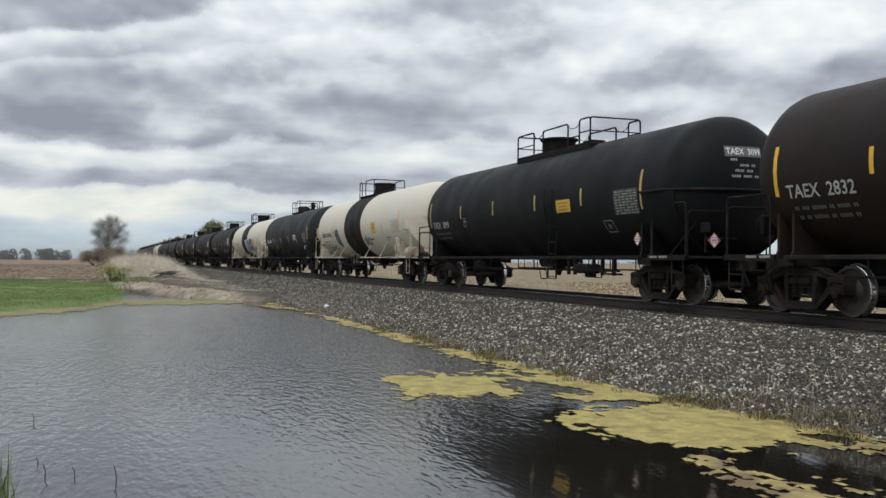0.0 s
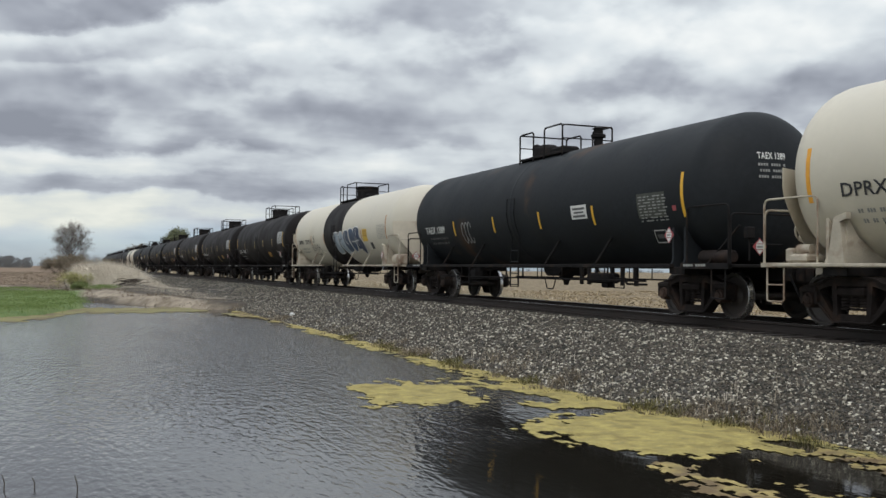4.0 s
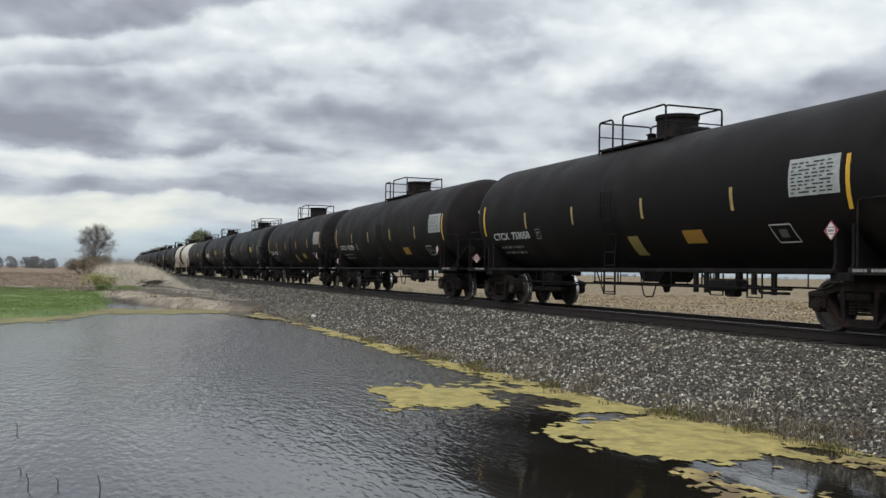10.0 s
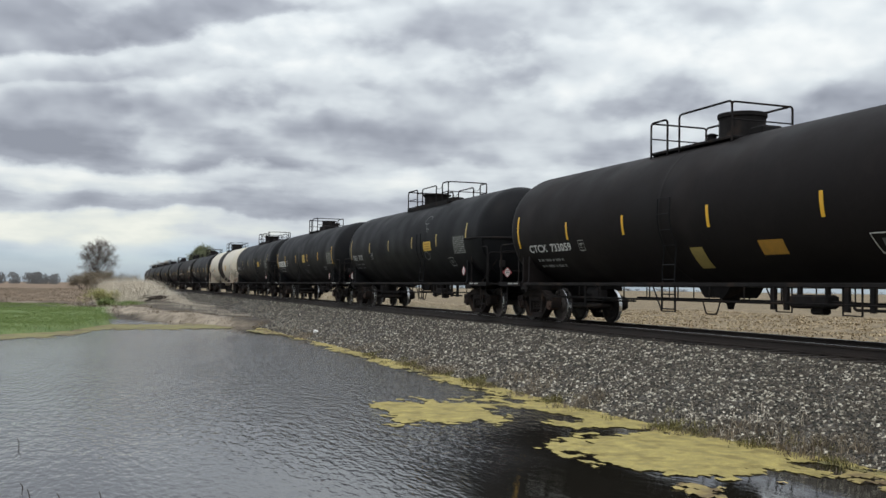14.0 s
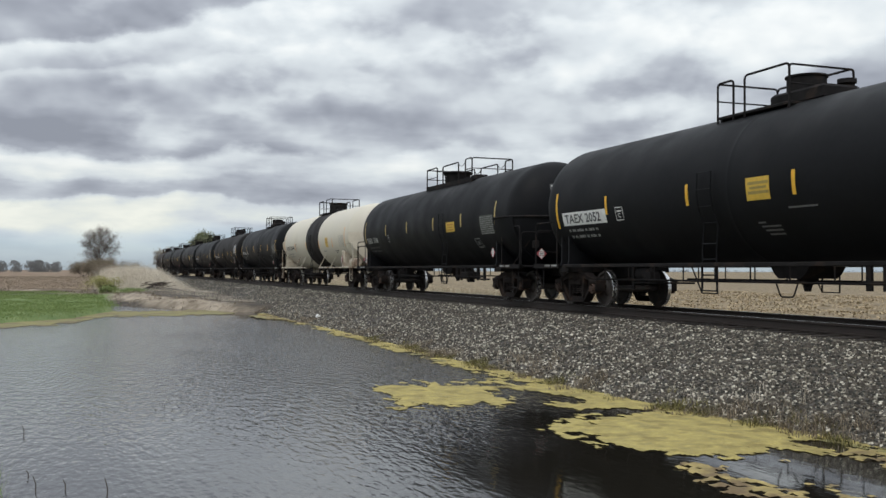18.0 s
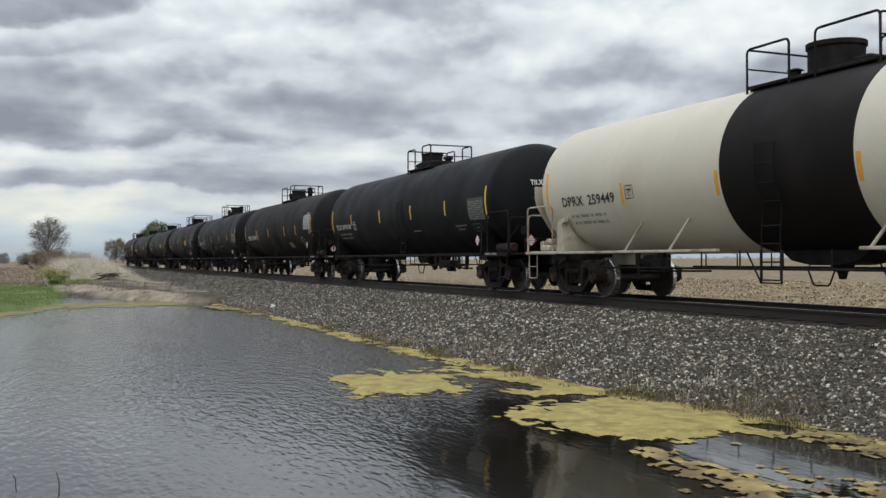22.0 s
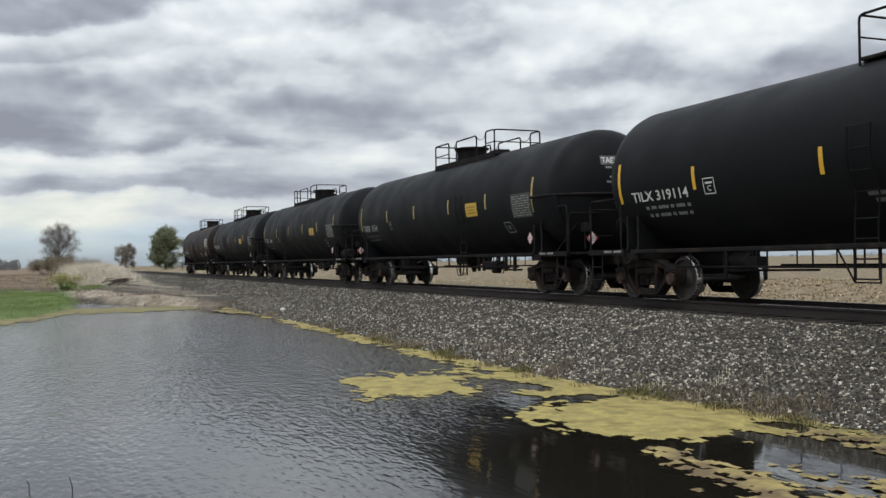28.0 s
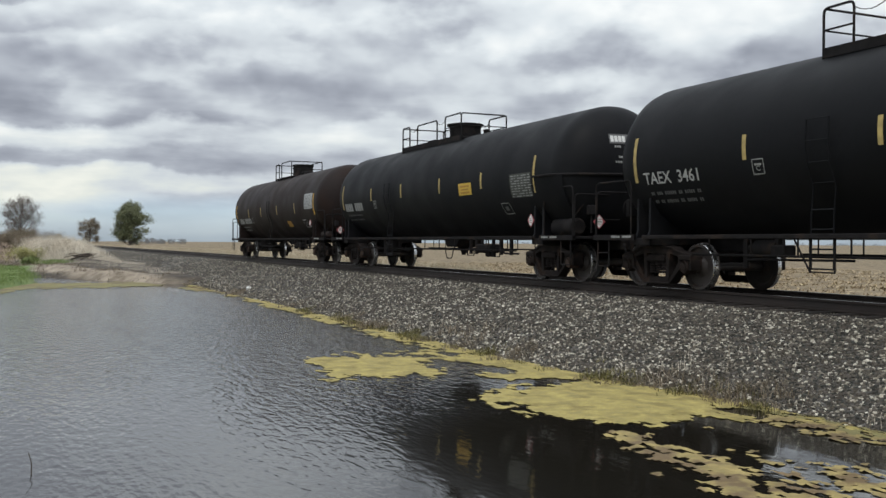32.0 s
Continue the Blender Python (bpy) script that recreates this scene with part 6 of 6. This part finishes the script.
def blades(name, spots, mat, height, width, lean, label, category, per=6, seed=1, spread=0.2):
    """Tufts of thin bent blades, joined into one mesh."""
    rng = np.random.default_rng(seed)
    base = np.repeat(np.asarray(spots, float), per, 0)
    n = len(base)
    base[:, :2] += rng.normal(0, spread, (n, 2))
    a = rng.uniform(0, 6.283, n)
    h = np.repeat(np.asarray(height, float), per) if np.ndim(height) else np.full(n, float(height))
    h = h * rng.uniform(0.55, 1.15, n)
    out = np.stack([np.cos(a), np.sin(a)], 1)
    side = np.stack([-out[:, 1], out[:, 0]], 1) * (width * rng.uniform(0.6, 1.3, n))[:, None]
    bow = lean * h * rng.uniform(0.3, 1.2, n)
    P = np.zeros((n, 5, 3))
    P[:, 0, :2], P[:, 1, :2] = base[:, :2] - side, base[:, :2] + side
    mid = base[:, :2] + out * (bow * 0.3)[:, None]
    P[:, 2, :2], P[:, 3, :2] = mid + side * 0.8, mid - side * 0.8
    P[:, 4, :2] = base[:, :2] + out * bow[:, None]
    P[:, 0, 2] = P[:, 1, 2] = base[:, 2] - 0.03
    P[:, 2, 2] = P[:, 3, 2] = base[:, 2] + h * 0.55
    P[:, 4, 2] = base[:, 2] + h
    o = 5 * np.arange(n)
    faces = [(k, k + 1, k + 2, k + 3) for k in o] + [(k + 3, k + 2, k + 4) for k in o]
    me = bpy.data.meshes.new(name)
    me.from_pydata(P.reshape(-1, 3), [], faces)
    me.materials.append(mat)
    return tagged(new(name, me), label, category, kind="stuff")


green_blade = ramp_on(material("green grass", (0.08, 0.13, 0.03), 0.7, bump=0), [(0, (0.12, 0.18, 0.045)), (0.6, (0.15, 0.215, 0.055)), (0.93, (0.18, 0.235, 0.065)), (1, (0.27, 0.26, 0.11))])
straw = ramp_on(material("dry reed straw", (0.4, 0.33, 0.24), 0.85, bump=0), [(0, (0.42, 0.36, 0.275)), (0.5, (0.58, 0.515, 0.415)), (1, (0.74, 0.68, 0.57))])
brown_straw = ramp_on(material("brown dead grass", (0.2, 0.14, 0.09), 0.9, bump=0), [(0, (0.12, 0.094, 0.068)), (0.6, (0.2, 0.16, 0.115)), (1, (0.31, 0.255, 0.18))])
shrub_leaf = ramp_on(material("yellow-green shrub leaf", (0.2, 0.22, 0.05), 0.7, bump=0), [(0, (0.17, 0.17, 0.05)), (1, (0.36, 0.33, 0.12))])
leaf_green = ramp_on(material("young green leaf", (0.08, 0.1, 0.03), 0.7, bump=0), [(0, (0.07, 0.085, 0.04)), (0.6, (0.12, 0.135, 0.06)), (1, (0.2, 0.2, 0.1))])
stubble = ramp_on(material("weathered corn stubble", (0.3, 0.25, 0.17), 0.9, bump=0), [(0, (0.15, 0.105, 0.055)), (0.55, (0.29, 0.215, 0.12)), (1, (0.6, 0.48, 0.3))])
shrub_green = ramp_on(material("green shrub leaf", (0.1, 0.15, 0.04), 0.7, bump=0), [(0, (0.07, 0.1, 0.025)), (1, (0.17, 0.2, 0.05))])
twig = ramp_on(material("fine grey twigs", (0.12, 0.1, 0.09), 0.9, bump=0), [(0, (0.13, 0.11, 0.1)), (1, (0.24, 0.205, 0.18))])
twig_brown = ramp_on(material("fine brown twigs", (0.1, 0.075, 0.055), 0.9, bump=0), [(0, (0.11, 0.09, 0.062)), (1, (0.22, 0.175, 0.12))])
verge = ramp_on(material("pale verge grass", (0.4, 0.38, 0.24), 0.85, bump=0), [(0, (0.30, 0.25, 0.165)), (0.5, (0.44, 0.37, 0.26)), (1, (0.6, 0.52, 0.39))])
olive_weed = ramp_on(material("olive water weed", (0.1, 0.09, 0.03), 0.8, bump=0), [(0, (0.06, 0.052, 0.018)), (0.6, (0.13, 0.115, 0.035)), (1, (0.24, 0.21, 0.07))])
dark_bark = material("weathered dead branch bark", (0.06, 0.046, 0.037), 0.9, scale=3, vary=0.3)
# haze over the distant woods is painted in as pale grey leaf colours
hazed_leaf = ramp_on(material("far wood", (0.07, 0.08, 0.06), 0.9, bump=0), [(0, (0.13, 0.135, 0.14)), (1, (0.21, 0.21, 0.21))])


def grow(sh, p, d, length, r, level, rng, tips, spread=0.55, shrink=0.72, forks=3):
    """A limb and its forks, tapering as they go."""
    n = 3
    path, q = [p], p
    for i in range(n):
        d = (d + Vector((rng.gauss(0, 0.12), rng.gauss(0, 0.12), rng.gauss(0.03, 0.08)))).normalized()
        q = q + d * (length / n)
        path.append(q)
    sh.tube(path, r, 6 if level > 2 else 3, taper=r * 0.6)
    if level == 0:
        tips.append(q)
        return
    for _ in range(forks if level > 1 else forks + 1):
        e = (d + Vector((rng.gauss(0, spread), rng.gauss(0, spread), rng.gauss(0.1, spread * 0.6)))).normalized()
        start = path[rng.choice((2, 3, 3))]
        grow(sh, start, e, length * shrink * rng.uniform(0.8, 1.15), max(0.013, r * 0.58), level - 1, rng, tips, spread, shrink, forks)


def leaf_cloud(tips, size, per, rng, spread, needle=1.0):
    """Small leaf clumps round the tips of the twigs."""
    sh = Shape()
    for t in tips:
        for _ in range(per):
            c = t + Vector((rng.gauss(0, spread), rng.gauss(0, spread), rng.gauss(0, spread * 0.8)))
            u = Vector((rng.gauss(0, 1), rng.gauss(0, 1), rng.gauss(0, 1))).normalized()
            w = u.orthogonal().normalized() * size * needle * rng.uniform(0.6, 1.2)
            u = u * size * rng.uniform(0.6, 1.2)
            sh.add([c - u - w * 0.4, c + u * 0.2 - w, c + u + w * 0.2, c - u * 0.3 + w], [(0, 1, 2, 3)])
    return sh


def tree(name, x, y, height, label, seed, leaf=None, leaf_size=0.2, per=4, spread=0.35, wide=0.5, low=0.12, levels=3, limbs=22, thick=0.012, needle=1.0):
    """A leader with limbs whose lengths fill a rounded crown."""
    rng = random.Random(seed)
    root = tagged(new(name), label, "tree")
    root.matrix_basis = pose(x, y, ground_z(x, y) - 0.05)
    sh, tips = Shape(), []
    leader = [Vector((0.012 * height * math.sin(k * 1.3), 0.01 * height * math.cos(k * 1.7), height * 0.085 * k)) for k in range(11)]
    sh.tube(leader, height * 0.026, 8, taper=height * 0.005)
    for k in range(limbs):
        h = low + (0.8 - low) * (k + rng.random()) / limbs
        a = k * 2.4 + rng.uniform(-0.4, 0.4)
        reach = height * wide * math.sqrt(max(0.05, 1 - ((h - 0.5) / 0.52) ** 2))
        up = 0.35 + 1.3 * h
        d = Vector((math.cos(a), math.sin(a), up)).normalized()
        start = leader[min(9, int(h * 10))]
        grow(sh, Vector((start.x, start.y, h * height)), d, reach * 0.42, height * thick, levels, rng, tips, 0.42, 0.66, 3)
    part("trunk", sh, bark(), root)
    if leaf:
        part("crown", leaf_cloud(tips, leaf_size, per, rng, spread, needle), leaf, root, smooth=0)
    return root


def bush(name, x, y, w, h, mat, label, seed, n=500, size=0.25, z=None, needle=1.0):
    rng = random.Random(seed)
    root = tagged(new(name), label, "bush")
    root.matrix_basis = pose(x, y, (ground_z(x, y) if z is None else z) - 0.05)
    sh, tips = Shape(), []
    for k in range(9):
        a = rng.uniform(0, 6.28)
        grow(sh, Vector((rng.gauss(0, w * 0.15), rng.gauss(0, w * 0.15), 0)), Vector((math.cos(a) * 0.7 * w / h, math.sin(a) * 0.5, 1)).normalized(), h * 0.4, h * 0.02, 2, rng, tips, 0.5, 0.7, 3)
    part("stem", sh, bark(), root)
    part("crown", leaf_cloud(tips, size, max(1, n // max(1, len(tips))), rng, h * 0.16, needle), mat, root, smooth=0)
    return root


def build_plants():
    rng = random.Random(21)
    # green rush bank across the pond
    spots = []
    for _ in range(34000):
        x, y = rng.uniform(-24, 1.6), rng.uniform(36, 84)
        if far_shore(x) + 0.2 < y < min(82, 66 - 3.4 * (x - 1.1)) + 2 * noise.noise((x * 0.5, y * 0.2, 3)) and x < 0.8 + 0.5 * noise.noise((y * 0.2, 0, 0)):
            spots.append((x, y, ground_z(x, y)))
    blades("green_grass", spots, green_blade, 0.09, 0.006, 0.6, "lush green grass on the pond's far bank", "grass", 7, 2, 0.3)
    spots = []
    for _ in range(9000):
        x, y = rng.uniform(-45, 9), 66 + 160 * rng.random() ** 1.7
        if y > min(82, 66 - 3.4 * (x - 1.1)) and (x < 0.6 or y > 110):
            spots.append((x, y, ground_z(x, y)))
    blades("brown_grass", spots, brown_straw, 0.14, 0.016, 2.0, "brown dead grass of the field behind the pond", "grass", 8, 5, 0.5)
    spots, tall = [], []
    for _ in range(11000):
        y = rng.uniform(50, 125)
        x = rng.uniform(0.5, 8.2)
        u = y + 3.2 * x - 70
        if u < 7 + 5 * noise.noise((x * 0.8, y * 0.3, 7)) or x > 8.1 - 0.3 * soft(60, 80, y):
            continue
        bearing = math.degrees(math.atan2(x, y))
        mound = soft(0.5, 1.0, bearing) * soft(5.4, 2.6, bearing) * soft(8, 26, u) * (0.75 + 0.9 * noise.noise((x * 0.8, y * 0.25, 3)))
        if rng.random() < 0.1 + 0.7 * mound:
            spots.append((x, y, ground_z(x, y)))
            tall.append(0.14 + 1.75 * max(0.0, mound))
    blades("dry_reeds", spots, straw, tall, 0.0055, 0.75, "pale dry reeds between pond and track", "reeds", 26, 6, 0.55)
    spots, tall = [], []
    for _ in range(1300):
        x, y = rng.uniform(0.8, 8.0), rng.uniform(47, 72)
        u = y + 3.2 * x - 70
        if -9 < u < 5 and y > far_shore(x) + 0.5 and ground_z(x, y) > 0.02 and noise.noise((x * 1.1, y * 0.5, 9)) > -0.05:
            spots.append((x, y, ground_z(x, y)))
            tall.append(0.06 + 0.12 * rng.random())
    blades("bank_litter", spots, brown_straw, tall, 0.012, 2.0, "flattened dead stalks littering the muddy bank", "litter", 6, 41, 0.2)
    spots = [(rng.gauss(2.6, 0.5), rng.gauss(69, 2), 0.5) for _ in range(260)]
    blades("green_shoots", spots, green_blade, 0.35, 0.012, 0.7, "young green shoots at the foot of the reeds", "grass", 7, 14, 0.15)
    spots = []
    for _ in range(11000):
        y = 30 + 250 * rng.random() ** 1.5
        x = 15.6 + (4 + 6 * soft(50, 90, y)) * rng.random()
        if noise.noise((x * 0.4, y * 0.15, 21)) > -0.25 + 0.6 * soft(42, 30, y):
            spots.append((x, y, ground_z(x, y)))
    blades("verge_grass", spots, verge, 0.72, 0.012, 0.5, "pale tan grass on the verge beyond the track", "grass", 11, 51, 0.4)
    pile = Shape()
    for _ in range(34):
        a, t = rng.uniform(-0.5, 0.5), rng.uniform(0.5, 1.1)
        o = Vector((rng.gauss(0, 0.4), rng.gauss(0, 0.4), abs(rng.gauss(0.12, 0.1))))
        d = Vector((math.cos(a), math.sin(a), rng.gauss(0.12, 0.2))) * t
        pile.tube([o - d * 0.5, o + Vector((0, 0, 0.05)), o + d * 0.5], rng.uniform(0.015, 0.05), 5, taper=0.01)
    tagged(part("brush_pile", pile, dark_bark, None, at=pose(4.1, 68, ground_z(4.1, 68))), "dark pile of dead branches at the foot of the reeds", "brush pile")
    rock = Shape().spin([(-0.07, 0.02), (-0.05, 0.1), (0.02, 0.11), (0.07, 0.07), (0.09, 0.01)], (0, 0, 0), "z", 7)
    tagged(part("white_rock", rock, white_paint, None, at=pose(8.45, 37.4, bed_z(8.45, 37.4) + 0.04)), "small white rock lying at the foot of the ballast", "rock")
    spots, tall = [], []
    for _ in range(2600):
        y = 5 + 60 * rng.random() ** 1.4
        x = toe(y) + rng.gauss(0.12, 0.28)
        clump = noise.noise((x * 1.2, y * 0.9, 1))
        if clump > 0.05:
            spots.append((x, y, max(0.0, bed_z(x, y))))
            tall.append(0.05 + 0.22 * clump)
    blades("toe_weeds", spots, brown_straw, tall, 0.005, 1.3, "brown dead weeds along the foot of the ballast", "weeds", 8, 9, 0.06)
    spots, tall = [], []
    for _ in range(1500):
        y = 6 + 22 * rng.random() ** 1.3
        x = toe(y) + rng.gauss(-0.05, 0.16)
        clump = noise.noise((x * 1.6, y * 1.1, 12))
        if clump > 0.12:
            spots.append((x, y, max(0.0, bed_z(x, y))))
            tall.append(0.04 + 0.2 * clump)
    blades("water_weeds", spots, olive_weed, tall, 0.006, 1.0, "olive-green weeds rooted at the water's edge", "weeds", 9, 61, 0.05)
    spots = []
    for _ in range(260):
        y = 5.5 + 42 * rng.random() ** 1.5
        x = toe(y) + rng.uniform(-0.1, 1.1)
        if noise.noise((x, y * 0.6, 4)) > 0:
            spots.append((x, y, max(0.0, bed_z(x, y))))
    blades("dry_stalks", spots, straw, 0.2, 0.0035, 0.9, "thin dry stalks at the water's edge", "weeds", 4, 19, 0.06)
    spots = [(-1.02 + rng.gauss(0, 0.1), 7.7 + rng.gauss(0, 0.25), 0.0) for _ in range(70)]
    blades("sedge_tuft", spots, green_blade, 0.62, 0.007, 0.35, "green sedge tuft standing in the shallow water", "sedge", 12, 12, 0.05)
    for x, y, h in ((0.13, 9.23, 0.2), (-0.5, 9.75, 0.15), (-0.24, 9.75, 0.1), (-0.81, 13.04, 0.14), (-0.61, 10.52, 0.06)):
        st = Shape().tube([(0, 0, -0.3), (0.01, 0.0, h * 0.5), (-0.015, 0.01, h)], 0.008, 5, taper=0.004)
        tagged(part("dead_stick", st, bark(), None, at=pose(x, y, 0)), "thin dead stick poking out of the water", "stick", "sticks in the pond")
    spots = []
    for _ in range(9000):
        x = 15.6 + 34 * rng.random() ** 1.5
        y = rng.uniform(2, 70)
        spots.append((0.76 * round(x / 0.76) + rng.gauss(0, 0.12) if rng.random() < 0.3 else x, y, ground_z(x, y)))
    blades("corn_stubble", spots, stubble, 0.07, 0.028, 3.2, "pale corn stubble and husks on the harvested field", "stubble", 5, 31, 0.15)
    tree("bare_tree", 1.0, 210, 8.3, "bare leafless spreading tree beyond the pond", 3, twig, 0.4, 3, 0.3, wide=0.64, low=0.06, levels=3, limbs=70, thick=0.006, needle=0.03)
    bush("brown_bush", 0.3, 200, 6, 3.9, twig_brown, "brown leafless bush under the bare tree", 5, 9000, 0.3, needle=0.12)
    bush("brown_bush", -1.4, 204, 4.5, 3.4, twig_brown, "low brown leafless bush beside the bare tree", 6, 3600, 0.3, needle=0.12)
    bush("brown_bush", 1.8, 196, 5, 2.6, twig_brown, "low brown thicket at the foot of the bare tree", 26, 3600, 0.3, needle=0.12)
    bush("brown_bush", 6.7, 214, 5, 3.6, twig_brown, "grey-brown thicket beside the bare tree", 16, 2600, 0.28, needle=0.08)
    bush("brown_bush", 9.4, 214, 5, 2.1, twig_brown, "low grey-brown thicket beside the bare tree", 36, 2000, 0.25, needle=0.08)
    bush("yellow_shrub", 0.5, 79, 2.2, 1.35, shrub_leaf, "yellow-green budding shrub beside the reeds", 15, 2600, 0.045)
    bush("yellow_shrub", 1.0, 72, 1.5, 0.7, shrub_green, "small green shrub beside the reeds", 17, 2200, 0.045)
    tree("round_tree", 24.5, 232, 8.2, "round green tree beyond the track", 8, leaf_green, 0.13, 9, 0.4, wide=0.62, low=0.06, levels=3, limbs=48)
    tree("small_tree", 17.4, 258, 5.9, "small reddish budding tree beyond the track", 11, twig_brown, 0.3, 5, 0.25, wide=0.62, low=0.1, levels=3, limbs=30, needle=0.1)
    sh = Shape()
    for x0, x1, y, h, n in ((-75, -20, 620, 8.6, 46), (66, 100, 620, 5.0, 22), (300, 1500, 1300, 6, 160), (-700, -100, 1100, 9, 130)):
        for _ in range(n):
            x, top = rng.uniform(x0, x1), rng.uniform(0.4, 1.0) * h
            crown = rng.uniform(0.3, 0.5) * top
            for k in range(110):
                up = rng.random() ** 0.7
                side = rng.uniform(-1, 1) * crown * math.sqrt(max(0.05, 1 - (1.8 * up - 0.9) ** 2))
                c = Vector((x + side, y + rng.gauss(0, 3), up * top * 0.9))
                u = Vector((0.5 * side / crown + rng.gauss(0, 0.35), 0, 1)).normalized() * top * 0.1
                w = Vector((-u.z, 0, u.x)) * 0.22
                sh.add([c - u, c - w, c + u, c + w], [(0, 1, 2, 3)])
            sh.add([Vector((x - 0.15, y, 0)), Vector((x + 0.15, y, 0)), Vector((x + 0.05, y, top * 0.7)), Vector((x - 0.05, y, top * 0.7))], [(0, 1, 2, 3)])
    tagged(part("far_woods", sh, hazed_leaf, smooth=0), "far hazy tree lines on the horizon", "woods", kind="stuff")


# ---------------------------------------------------------------- build
build_ground()
build_water()
build_bed()
build_rails()
train = [tank_car(i, cfg) for i, cfg in enumerate(CARS)]
build_plants()
build_algae()
build_stones()
build_ties()


SLACK = (-0.32, 0.03, 0.12, 0.06, 0.04, -0.05, -0.03, -0.02, 0.02, 0.04, -0.04, -0.02, -0.1, -0.02, 0.0, 0.05, 0.09, 0.03, -0.06, -0.02)


def motions():
    """The train rolls along the track, and its wheels turn as they go."""
    for i, car in enumerate(train):
        walk(car, [(t, pose(TRACK_X, train_at(t) + i * PITCH + SLACK[i], RAIL_TOP)) for t in range(33)])
    first = {}
    for w, s in axles:
        if s not in first:
            rows = []
            for k in range(481):
                t = k / 15
                rows.append((t, pose(0, s * AXLE / 2, WHEEL_R, math.degrees((train_at(0) - train_at(t)) / WHEEL_R), 0, 0)))
            walk(w, rows)
            first[s] = w.animation_data
        else:
            w.rotation_mode = "QUATERNION"
            keys = w.animation_data_create()
            keys.action = first[s].action
            keys.action_slot = first[s].action_slot


motions()
